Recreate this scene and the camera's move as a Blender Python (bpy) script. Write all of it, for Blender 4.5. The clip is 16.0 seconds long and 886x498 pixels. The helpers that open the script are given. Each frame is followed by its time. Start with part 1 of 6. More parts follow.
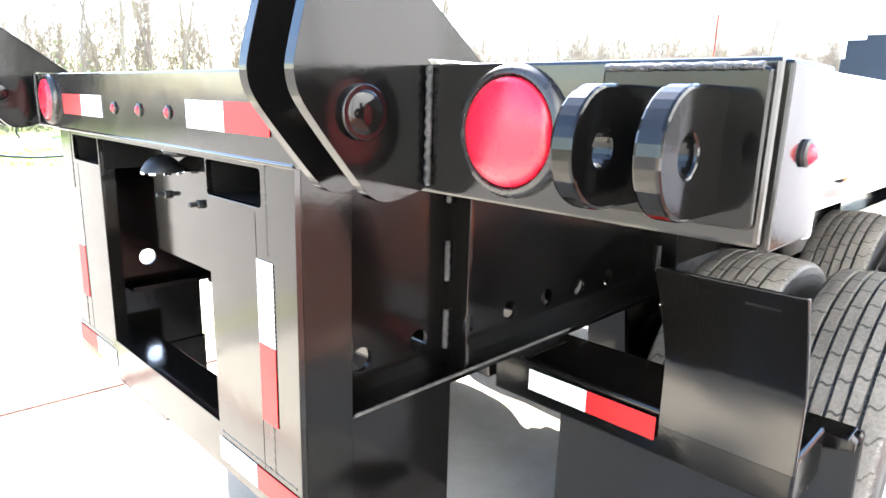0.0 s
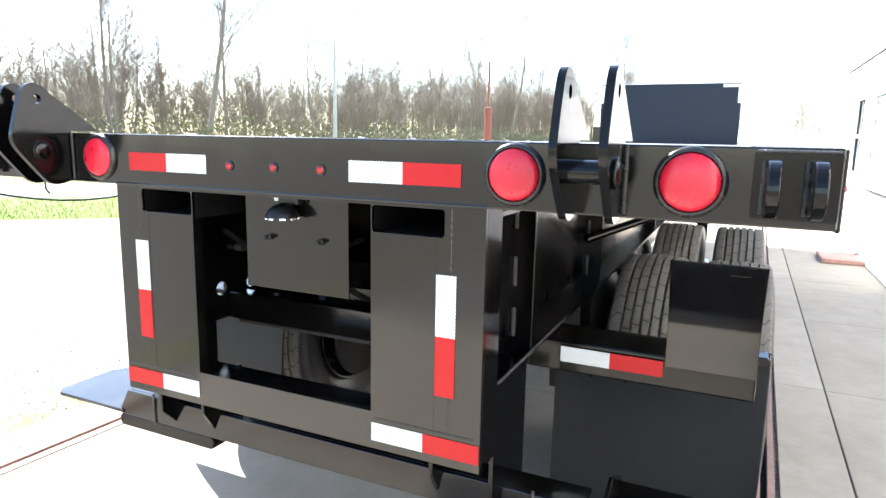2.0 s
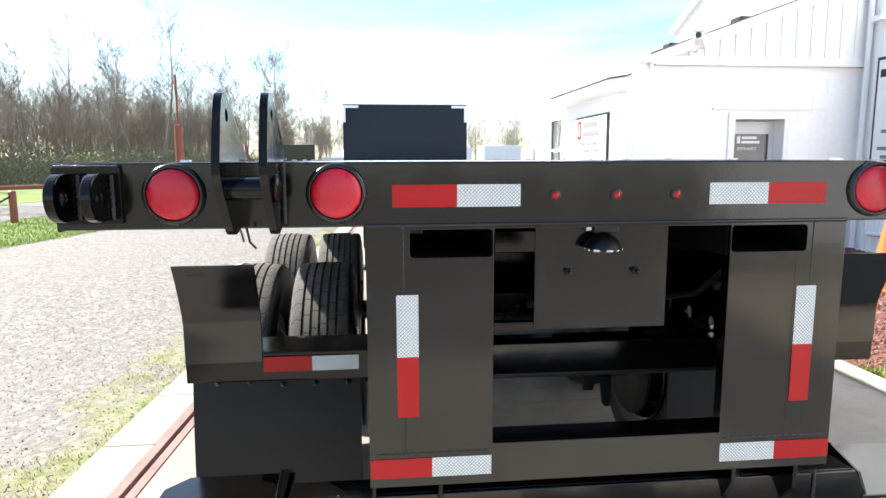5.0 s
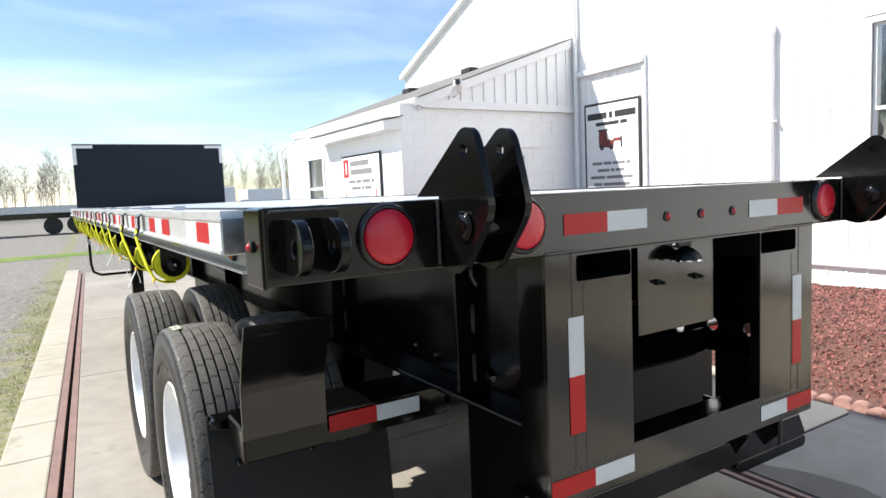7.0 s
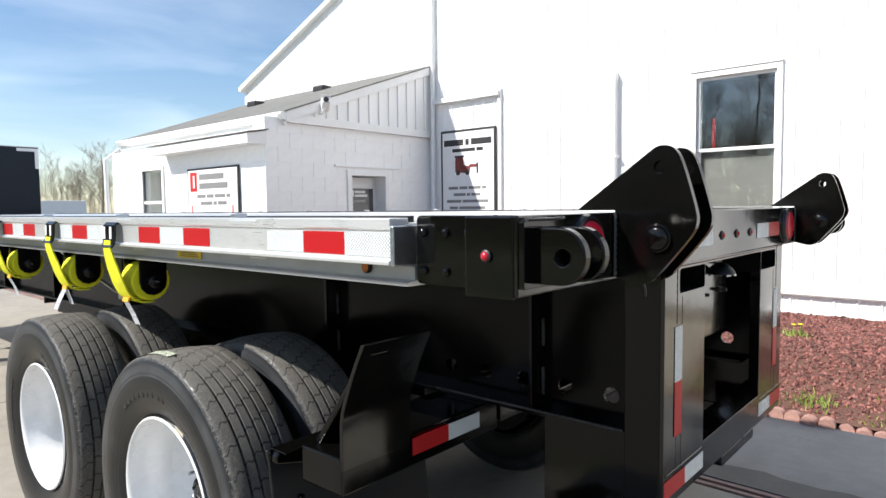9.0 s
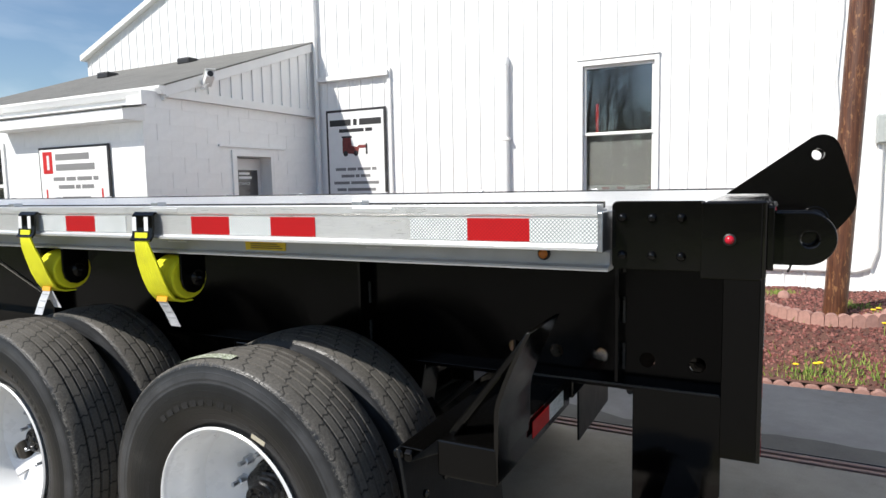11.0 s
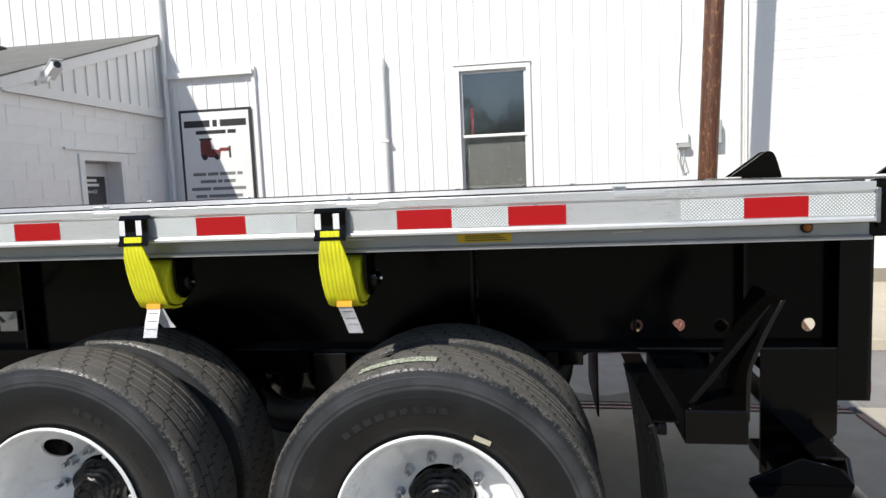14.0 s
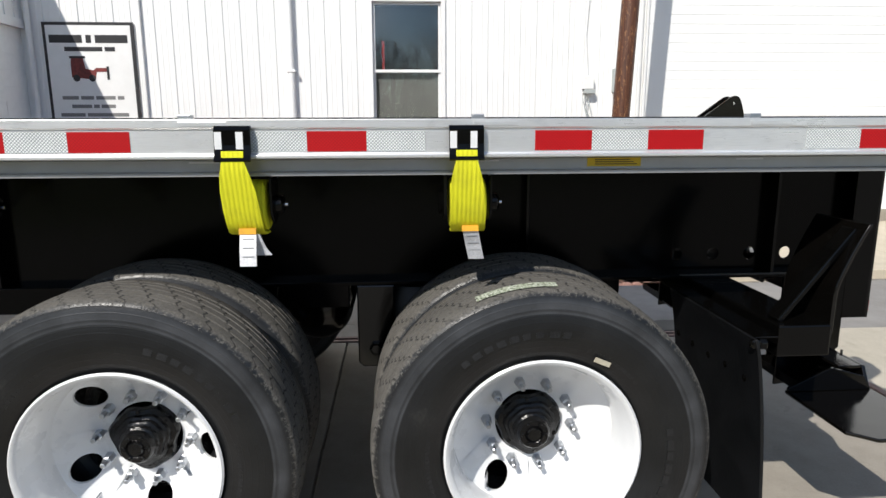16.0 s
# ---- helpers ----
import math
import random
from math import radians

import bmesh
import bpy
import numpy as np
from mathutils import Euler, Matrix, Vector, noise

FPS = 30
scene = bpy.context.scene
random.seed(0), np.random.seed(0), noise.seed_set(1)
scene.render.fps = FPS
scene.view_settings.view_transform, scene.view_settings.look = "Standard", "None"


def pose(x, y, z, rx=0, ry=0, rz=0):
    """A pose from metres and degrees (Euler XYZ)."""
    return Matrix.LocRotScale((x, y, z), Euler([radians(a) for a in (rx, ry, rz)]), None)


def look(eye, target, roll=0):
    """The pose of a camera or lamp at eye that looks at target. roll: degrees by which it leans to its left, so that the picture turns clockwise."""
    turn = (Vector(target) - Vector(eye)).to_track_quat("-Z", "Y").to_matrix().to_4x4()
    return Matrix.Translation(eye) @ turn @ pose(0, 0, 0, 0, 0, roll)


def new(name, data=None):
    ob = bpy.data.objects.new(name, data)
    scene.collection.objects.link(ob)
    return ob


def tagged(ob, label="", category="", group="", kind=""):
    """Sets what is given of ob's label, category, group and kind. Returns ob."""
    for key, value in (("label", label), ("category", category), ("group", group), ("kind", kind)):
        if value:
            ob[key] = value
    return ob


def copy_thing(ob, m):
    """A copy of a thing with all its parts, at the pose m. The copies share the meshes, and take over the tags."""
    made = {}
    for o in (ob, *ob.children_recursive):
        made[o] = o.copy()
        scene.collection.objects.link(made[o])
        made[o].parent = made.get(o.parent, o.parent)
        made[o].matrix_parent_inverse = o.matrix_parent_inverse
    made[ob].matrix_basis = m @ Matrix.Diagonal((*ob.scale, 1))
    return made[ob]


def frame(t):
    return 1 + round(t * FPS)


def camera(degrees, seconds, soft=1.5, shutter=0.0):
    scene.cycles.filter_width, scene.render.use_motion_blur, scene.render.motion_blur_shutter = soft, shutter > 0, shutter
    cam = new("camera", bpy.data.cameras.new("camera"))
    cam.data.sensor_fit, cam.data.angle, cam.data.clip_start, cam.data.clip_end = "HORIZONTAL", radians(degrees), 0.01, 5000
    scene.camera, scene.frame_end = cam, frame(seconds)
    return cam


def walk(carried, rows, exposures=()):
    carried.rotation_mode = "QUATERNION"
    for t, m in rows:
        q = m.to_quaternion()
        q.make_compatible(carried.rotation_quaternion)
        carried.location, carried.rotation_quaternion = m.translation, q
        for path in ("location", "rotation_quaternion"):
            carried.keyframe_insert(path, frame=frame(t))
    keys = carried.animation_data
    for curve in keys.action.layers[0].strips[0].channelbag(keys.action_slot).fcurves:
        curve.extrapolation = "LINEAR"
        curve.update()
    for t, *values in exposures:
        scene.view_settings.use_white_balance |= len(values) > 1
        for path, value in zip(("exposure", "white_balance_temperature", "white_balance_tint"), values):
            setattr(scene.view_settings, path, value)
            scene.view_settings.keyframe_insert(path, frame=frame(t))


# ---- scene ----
cam = camera(69.7, 16.0)
PATH = [
    (0, (1.467, -0.539, 1.483), (0.103, 0.849, 1.023), 1.6),
    (0.5, (1.532, -0.833, 1.516), (0.405, 0.795, 1.231), 2.7),
    (1, (1.543, -1.064, 1.54), (0.471, 0.56, 1.076), 2.1),
    (1.5, (1.331, -1.198, 1.536), (0.329, 0.494, 1.172), -0.2),
    (2, (1.125, -1.352, 1.525), (0.298, 0.437, 1.184), 1.1),
    (2.5, (0.898, -1.506, 1.549), (0.291, 0.362, 1.17), -0.3),
    (3, (0.566, -1.499, 1.517), (0.035, 0.404, 1.202), -1.2),
    (3.5, (0.269, -1.518, 1.51), (-0.104, 0.417, 1.169), -0.7),
    (4, (-0.02, -1.589, 1.55), (-0.131, 0.38, 1.213), -0.6),
    (4.5, (-0.298, -1.553, 1.514), (-0.219, 0.427, 1.247), -1.5),
    (5, (-0.573, -1.5, 1.527), (-0.377, 0.47, 1.248), -0.2),
    (5.2, (-0.687, -1.493, 1.523), (-0.338, 0.461, 1.281), 0.1),
    (7.3, (-1.759, -1.141, 1.540), (-0.628, 0.499, 1.362), -1.9),
    (7.5, (-1.830, -1.109, 1.538), (-0.637, 0.487, 1.369), -1.3),
    (8, (-1.977, -0.924, 1.507), (-0.658, 0.575, 1.378), -1.8),
    (8.5, (-2.102, -0.780, 1.536), (-0.713, 0.653, 1.403), -1.9),
    (8.7, (-2.166, -0.732, 1.535), (-0.725, 0.648, 1.404), -1.4),
    (10.8, (-2.605, -0.058, 1.564), (-0.866, 0.914, 1.383), -0.5),
    (11, (-2.664, 0.005, 1.561), (-0.889, 0.906, 1.365), -1.1),
    (11.5, (-2.841, 0.179, 1.574), (-1.009, 0.943, 1.327), -2.0),
    (12, (-2.864, 0.371, 1.55), (-1.014, 1.096, 1.32), -1.7),
    (12.5, (-2.832, 0.587, 1.566), (-0.959, 1.268, 1.4), -4.1),
    (13, (-2.88, 0.763, 1.557), (-0.951, 1.27, 1.403), -2.2),
    (13.5, (-3.01, 0.979, 1.571), (-1.045, 1.296, 1.377), -4.8),
    (14, (-3.035, 1.152, 1.549), (-1.069, 1.461, 1.351), -2.4),
    (14.5, (-2.958, 1.368, 1.518), (-0.992, 1.655, 1.285), -5.5),
    (15, (-2.926, 1.523, 1.502), (-0.959, 1.697, 1.181), -2.5),
    (15.5, (-2.986, 1.743, 1.495), (-1.019, 1.725, 1.134), -1.4),
    (16, (-3.006, 1.922, 1.5), (-1.048, 1.786, 1.117), -0.2),
]
EXPOSURE = [(0.0, 3.7), (0.5, 3.3), (1.0, 2.95), (1.5, 2.7), (2.5, 2.3), (4.0, 1.78), (5.2, 1.4), (7.3, 0.75), (8.5, 0.63), (11.0, 0.18), (12.5, 0.1), (13.5, 0.02), (16.0, -0.1)]
walk(cam, [(t, look(eye, target, roll)) for t, eye, target, roll in PATH], EXPOSURE)

# ---- world, sun ----
world = bpy.data.worlds.new("sky")
scene.world = world
world.use_nodes = True
wn = world.node_tree.nodes
sky = wn.new("ShaderNodeTexSky")
sky.sky_type = "NISHITA"
sky.sun_disc = False
SUN_TO = Vector((1.0, -0.6, -1.07)).normalized()
sky.sun_elevation = math.asin(-SUN_TO.z)
sky.sun_rotation = math.atan2(-SUN_TO.x, -SUN_TO.y)
sky.dust_density = 0.4
sky.ozone_density = 2.0
sky.air_density = 1.0
wn["Background"].inputs[1].default_value = 0.111
pale = wn.new("ShaderNodeHueSaturation")
pale.inputs["Saturation"].default_value = 1.06
world.node_tree.links.new(sky.outputs[0], pale.inputs["Color"])
# thin high wisps of cloud drawn out across the sky
wisp_at = wn.new("ShaderNodeTexCoord")
wisp_map = wn.new("ShaderNodeMapping")
wisp_map.inputs["Rotation"].default_value = (0.5, 0.35, 0.6)
wisp_map.inputs["Scale"].default_value = (1.2, 3.2, 7.0)
wisp = wn.new("ShaderNodeTexNoise")
wisp.inputs["Scale"].default_value = 1.6
wisp.inputs["Detail"].default_value = 6.0
wisp.inputs["Distortion"].default_value = 0.4
thin = wn.new("ShaderNodeMapRange")
thin.inputs["From Min"].default_value, thin.inputs["From Max"].default_value = 0.42, 0.78
thin.inputs["To Min"].default_value, thin.inputs["To Max"].default_value = 0.0, 0.48
white = wn.new("ShaderNodeHueSaturation")
white.inputs["Saturation"].default_value, white.inputs["Value"].default_value = 0.4, 1.7
veil = wn.new("ShaderNodeMix")
veil.data_type = "RGBA"
wl = world.node_tree.links
wl.new(wisp_at.outputs["Generated"], wisp_map.inputs[0])
wl.new(wisp_map.outputs[0], wisp.inputs["Vector"])
wl.new(wisp.outputs[0], thin.inputs["Value"])
wl.new(pale.outputs[0], white.inputs["Color"])
wl.new(thin.outputs[0], veil.inputs[0])
wl.new(pale.outputs[0], veil.inputs[6])
wl.new(white.outputs[0], veil.inputs[7])
wl.new(veil.outputs[2], wn["Background"].inputs[0])
sun = new("sun", bpy.data.lights.new("sun", "SUN"))
sun.data.energy, sun.data.angle, sun.data.color = 5.0, radians(0.53), (1.0, 0.955, 0.88)
sun.matrix_world = look((-8, 6, 12), Vector((-8, 6, 12)) + SUN_TO)


# ---- helpers of the scene ----
def wmat(ob):
    m = Matrix.Identity(4)
    while ob is not None:
        m = ob.matrix_parent_inverse @ ob.matrix_basis @ m if ob.parent else ob.matrix_basis @ m
        ob = ob.parent
    return m


def thing(name, label, category, loc=(0, 0, 0), group="", kind=""):
    ob = new(name)
    ob.empty_display_size = 0.1
    ob.location = loc
    return tagged(ob, label, category, group, kind)


def to_mesh(name, bm, material, smooth=None):
    me = bpy.data.meshes.new(name)
    bmesh.ops.recalc_face_normals(bm, faces=bm.faces)
    bm.to_mesh(me)
    bm.free()
    me.materials.append(material)
    if smooth:
        me.shade_smooth()
        me.set_sharp_from_angle(angle=radians(smooth))
    return me


def part(name, bm, material, parent, label="", bevel=0.0, smooth=None, at=None):
    """One mesh object under a thing or a part; the mesh is in world metres unless at gives its place."""
    me = bm if isinstance(bm, bpy.types.Mesh) else to_mesh(name, bm, material, smooth)
    ob = new(name, me)
    if parent is not None:
        ob.parent = parent
        ob.matrix_parent_inverse = wmat(parent).inverted()
    if at is not None:
        ob.matrix_basis = at if isinstance(at, Matrix) else Matrix.Translation(at)
    if bevel:
        mod = ob.modifiers.new("edges", "BEVEL")
        mod.width, mod.segments, mod.limit_method, mod.angle_limit = bevel, 2, "ANGLE", radians(40)
    if label:
        ob["label"] = label
    return ob


def structure(name, bm, material, label, category, bevel=0.0, smooth=None):
    ob = part(name, bm, material, None, label, bevel, smooth)
    return tagged(ob, label, category, kind="structure")


def box(x0, x1, y0, y1, z0, z1, bm=None):
    bm = bm or bmesh.new()
    v = [bm.verts.new((x, y, z)) for z in (z0, z1) for y in (y0, y1) for x in (x0, x1)]
    for f in ((0, 2, 3, 1), (4, 5, 7, 6), (0, 1, 5, 4), (2, 6, 7, 3), (0, 4, 6, 2), (1, 3, 7, 5)):
        bm.faces.new([v[i] for i in f])
    return bm


def place(u, v, w, axis):
    return {"x": (w, u, v), "y": (u, w, v), "z": (u, v, w)}[axis]


def plate(points, axis, a, b, holes=(), bm=None):
    """A plate cut to the outline points, from a to b along axis, with round holes (u, v, radius) or outlines through it.
    axis x: points are (y, z); y: (x, z); z: (x, y)."""
    bm = bm or bmesh.new()
    loops = [points]
    for h in holes:
        if len(h) == 3 and not hasattr(h[0], "__len__"):
            loops.append([(h[0] + h[2] * math.cos(2 * math.pi * k / 20), h[1] + h[2] * math.sin(2 * math.pi * k / 20)) for k in range(20)])
        else:
            loops.append(h)
    rings = []
    for loop in loops:
        lo = [bm.verts.new(place(u, v, a, axis)) for u, v in loop]
        hi = [bm.verts.new(place(u, v, b, axis)) for u, v in loop]
        rings.append((lo, hi))
        n = len(lo)
        for i in range(n):
            bm.faces.new((lo[i], lo[(i + 1) % n], hi[(i + 1) % n], hi[i]))
    if len(loops) == 1:
        bm.faces.new(rings[0][0])
        bm.faces.new(rings[0][1])
    else:
        for side in (0, 1):
            edges = []
            for ring in rings:
                r = ring[side]
                edges += [bm.edges.get((r[i], r[(i + 1) % len(r)])) for i in range(len(r))]
            bmesh.ops.triangle_fill(bm, use_beauty=True, use_dissolve=False, edges=edges)
    return bm


def rect(u0, u1, v0, v1):
    return [(u0, v0), (u1, v0), (u1, v1), (u0, v1)]


def rounded(u0, u1, v0, v1, r, n=5):
    pts = []
    for cu, cv, s in ((u1 - r, v1 - r, 0), (u0 + r, v1 - r, 90), (u0 + r, v0 + r, 180), (u1 - r, v0 + r, 270)):
        pts += [(cu + r * math.cos(radians(s + 90 * k / n)), cv + r * math.sin(radians(s + 90 * k / n))) for k in range(n + 1)]
    return pts


def disc(u, v, r, n=24):
    return [(u + r * math.cos(2 * math.pi * k / n), v + r * math.sin(2 * math.pi * k / n)) for k in range(n)]


def lathe(profile, axis, centre, n=40, bm=None, close=True):
    """Turns a profile of (along, radius) round an axis through centre."""
    bm = bm or bmesh.new()
    rings = []
    for w, r in profile:
        ring = []
        for k in range(n):
            c, s = r * math.cos(2 * math.pi * k / n), r * math.sin(2 * math.pi * k / n)
            p = place(c, s, w, axis)
            ring.append(bm.verts.new([p[i] + centre[i] for i in range(3)]))
        rings.append(ring)
    for a, b in zip(rings, rings[1:]):
        for k in range(n):
            bm.faces.new((a[k], a[(k + 1) % n], b[(k + 1) % n], b[k]))
    if close:
        bm.faces.new(rings[0])
        bm.faces.new(rings[-1])
    return bm


def tube(points, radius, n=8, bm=None):
    """A round bar along points; radius may be one number or one a point."""
    bm = bm or bmesh.new()
    pts = [Vector(p) for p in points]
    radii = radius if hasattr(radius, "__len__") else [radius] * len(pts)
    rings, side = [], None
    for i, p in enumerate(pts):
        way = (pts[min(i + 1, len(pts) - 1)] - pts[max(i - 1, 0)]).normalized()
        if side is None:
            side = way.orthogonal().normalized()
        side = (side - way * side.dot(way)).normalized()
        up = way.cross(side)
        rings.append([bm.verts.new(p + radii[i] * (side * math.cos(2 * math.pi * k / n) + up * math.sin(2 * math.pi * k / n))) for k in range(n)])
    for a, b in zip(rings, rings[1:]):
        for k in range(n):
            bm.faces.new((a[k], a[(k + 1) % n], b[(k + 1) % n], b[k]))
    bm.faces.new(rings[0])
    bm.faces.new(rings[-1])
    return bm


def band(points, thick, y0, y1, bm=None):
    """A strip of cloth or sheet that follows points in the x-z plane from y0 to y1; points may carry their own (x, z, y0, y1)."""
    bm = bm or bmesh.new()
    rows = []
    for i, p in enumerate(points):
        a, b = points[max(i - 1, 0)], points[min(i + 1, len(points) - 1)]
        nx, nz = -(b[1] - a[1]), b[0] - a[0]
        length = math.hypot(nx, nz) or 1
        nx, nz = nx / length * thick / 2, nz / length * thick / 2
        ya, yb = (p[2], p[3]) if len(p) > 2 else (y0, y1)
        rows.append([bm.verts.new(q) for q in ((p[0] + nx, ya, p[1] + nz), (p[0] + nx, yb, p[1] + nz), (p[0] - nx, yb, p[1] - nz), (p[0] - nx, ya, p[1] - nz))])
    for a, b in zip(rows, rows[1:]):
        for k in range(4):
            bm.faces.new((a[k], a[(k + 1) % 4], b[(k + 1) % 4], b[k]))
    bm.faces.new(rows[0])
    bm.faces.new(rows[-1])
    return bm


# ---- materials ----
class Nodes:
    """A short way to write node trees."""

    def __init__(self, name):
        self.mat = bpy.data.materials.new(name)
        self.mat.use_nodes = True
        self.tree = self.mat.node_tree
        self.bsdf = self.tree.nodes["Principled BSDF"]
        self.coord = self.tree.nodes.new("ShaderNodeTexCoord").outputs["Object"]

    def add(self, kind, **values):
        node = self.tree.nodes.new("ShaderNode" + kind)
        for key, value in values.items():
            if key == "op":
                node.operation = value
        return node

    def link(self, a, b):
        self.tree.links.new(a, b)
        return b

    def set(self, name, value):
        if hasattr(value, "is_output"):
            self.link(value, self.bsdf.inputs[name])
        else:
            self.bsdf.inputs[name].default_value = value
        return self

    def noise(self, scale, detail=4, rough=0.55, coord=None, stretch=None):
        n = self.add("TexNoise")
        n.inputs["Scale"].default_value, n.inputs["Detail"].default_value, n.inputs["Roughness"].default_value = scale, detail, rough
        c = coord or self.coord
        if stretch:
            m = self.add("Mapping")
            m.inputs["Scale"].default_value = stretch
            self.link(c, m.inputs[0])
            c = m.outputs[0]
        self.link(c, n.inputs["Vector"])
        return n.outputs["Fac"]

    def voronoi(self, scale, feature="F1", out="Distance", coord=None, randomness=1.0):
        n = self.add("TexVoronoi")
        n.feature = feature
        n.inputs["Scale"].default_value, n.inputs["Randomness"].default_value = scale, randomness
        self.link(coord or self.coord, n.inputs["Vector"])
        return n.outputs[out]

    def ramp(self, fac, stops):
        n = self.add("ValToRGB")
        el = n.color_ramp.elements
        while len(el) < len(stops):
            el.new(0.5)
        for e, (pos, col) in zip(el, stops):
            e.position = pos
            e.color = (*col, 1) if hasattr(col, "__len__") else (col, col, col, 1)
        self.link(fac, n.inputs[0])
        return n.outputs[0]

    def mix(self, fac, a, b, blend="MIX"):
        n = self.add("Mix")
        n.data_type, n.blend_type = "RGBA", blend
        for value, slot in ((fac, n.inputs[0]), (a, n.inputs[6]), (b, n.inputs[7])):
            if hasattr(value, "is_output"):
                self.link(value, slot)
            else:
                slot.default_value = (*value, 1) if hasattr(value, "__len__") else value
        return n.outputs[2]

    def math(self, op, a, b=0.0, c=0.0):
        n = self.add("Math", op=op)
        for value, slot in zip((a, b, c), n.inputs):
            if hasattr(value, "is_output"):
                self.link(value, slot)
            else:
                slot.default_value = value
        return n.outputs[0]

    def axes(self, coord=None):
        n = self.add("SeparateXYZ")
        self.link(coord or self.coord, n.inputs[0])
        return n.outputs

    def bump(self, height, strength=0.3, distance=0.01, after=None):
        n = self.add("Bump")
        n.inputs["Strength"].default_value, n.inputs["Distance"].default_value = strength, distance
        self.link(height, n.inputs["Height"])
        if after:
            self.link(after, n.inputs["Normal"])
        self.link(n.outputs[0], self.bsdf.inputs["Normal"])
        return n.outputs[0]

    def random(self):
        return self.add("ObjectInfo").outputs["Random"]

    def island(self):
        return self.add("NewGeometry").outputs["Random Per Island"]


def plain(name, color, rough=0.5, metal=0.0, scale=30.0, vary=0.15, bump=0.0, bump_scale=None, rough_vary=0.1, coat=0.0, spec=0.5):
    """A surface with grain and larger blotches in colour and gloss."""
    n = Nodes(name)
    fine, wide = n.noise(scale, 5), n.noise(scale / 9, 3)
    both = n.math("MULTIPLY_ADD", fine, 0.5, n.math("MULTIPLY", wide, 0.5))
    dark = tuple(c * (1 - vary) for c in color)
    light = tuple(min(1, c * (1 + vary)) for c in color)
    n.set("Base Color", n.ramp(both, ((0.3, dark), (0.7, light))))
    n.set("Roughness", n.ramp(both, ((0.3, max(0.02, rough - rough_vary)), (0.7, min(1, rough + rough_vary)))))
    n.set("Metallic", metal)
    n.set("Coat Weight", coat).set("Specular IOR Level", spec)
    if bump:
        n.bump(n.noise(bump_scale or scale * 3, 6), bump, 0.01)
    return n.mat


def paint(name, color, rough, spec, smear):
    """Sprayed black paint: wavy gloss, orange peel, dull streaks running down and dust."""
    n = Nodes(name)
    wide, fine = n.noise(3.5, 3), n.noise(26, 5)
    streak = n.noise(2.4, 3, stretch=(2.5, 2.5, 0.6))
    dull = n.math("MULTIPLY_ADD", n.ramp(streak, ((0.42, 0.0), (0.75, 1.0))), smear, n.math("MULTIPLY", n.ramp(wide, ((0.4, 0.0), (0.7, 1.0))), smear * 0.7))
    dust = n.ramp(n.noise(48, 5, 0.7), ((0.6, 0.0), (0.8, 0.5)))
    n.set("Base Color", n.mix(n.math("MULTIPLY", dust, n.ramp(wide, ((0.45, 0.0), (0.7, 1.0)))), color, tuple(c * 4 + 0.004 for c in color)))
    n.set("Roughness", n.math("MULTIPLY_ADD", dull, 0.3, n.math("MULTIPLY_ADD", fine, 0.05, rough)))
    n.set("Specular IOR Level", spec)
    first = n.bump(wide, 0.04, 0.05)
    n.bump(n.noise(120, 3), 0.02, 0.004, after=first)
    return n.mat


BLACK = paint("black_gloss_paint", (0.0024, 0.0023, 0.0022), 0.07, 0.28, 0.13)
SATIN = paint("black_satin_steel", (0.0034, 0.003, 0.0026), 0.075, 0.54, 0.2)
# the same black paint, darker and less reflective for the shade under the deck
BLACK_SHADED = paint("black_shade_paint", (0.0016, 0.0015, 0.0015), 0.12, 0.16, 0.13)
# matte black that stands in for the shade inside slots and open joints
PIT = plain("recess_shade_black", (0.0025, 0.0025, 0.0025), 0.75, scale=20, vary=0.3, spec=0.1)
FLAP = plain("black_rubber_flap", (0.005, 0.0056, 0.0068), 0.5, scale=9, vary=0.45, bump=0.1, bump_scale=90, spec=0.3)
WELD = plain("painted_weld", (0.035, 0.034, 0.033), 0.12, scale=200, vary=0.3, bump=0.8, bump_scale=150)
RED_LENS = plain("red_plastic_lens", (0.5, 0.008, 0.026), 0.3, scale=30, vary=0.16, bump=0.04, bump_scale=160)
MARKER_LENS = plain("dim_red_lens", (0.33, 0.006, 0.012), 0.2, scale=30, vary=0.1)
AMBER_LENS = plain("amber_plastic_lens", (0.42, 0.13, 0.015), 0.25, scale=60, vary=0.2)
GROMMET = plain("glossy_black_grommet", (0.016, 0.0155, 0.0155), 0.28, scale=40, vary=0.3, spec=0.45)
RUBBER = plain("black_rubber", (0.008, 0.008, 0.008), 0.5, scale=40, vary=0.3)
CHROME = plain("bright_steel", (0.7, 0.7, 0.72), 0.15, 1.0, scale=50, vary=0.1)
ZINC = plain("zinc_steel", (0.5, 0.52, 0.55), 0.38, 1.0, scale=60, vary=0.2)
WHEEL = plain("white_wheel_paint", (0.78, 0.79, 0.80), 0.3, scale=12, vary=0.05, bump=0.02, bump_scale=70, coat=0.3)
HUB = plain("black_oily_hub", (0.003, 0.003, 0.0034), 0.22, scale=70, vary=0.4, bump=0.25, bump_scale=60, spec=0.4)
CURTAIN = plain("dark_bulkhead_paint", (0.006, 0.012, 0.021), 0.5, scale=5, vary=0.25, bump=0.02, spec=0.25)
TRIM_WHITE = plain("white_trim_paint", (0.83, 0.83, 0.82), 0.45, scale=8, vary=0.05, bump=0.03, bump_scale=90)
DOOR_WHITE = plain("white_door_paint", (0.66, 0.67, 0.68), 0.4, scale=6, vary=0.04)
TAN_LABEL = plain("tan_label", (0.5, 0.46, 0.36), 0.5, scale=60, vary=0.15)
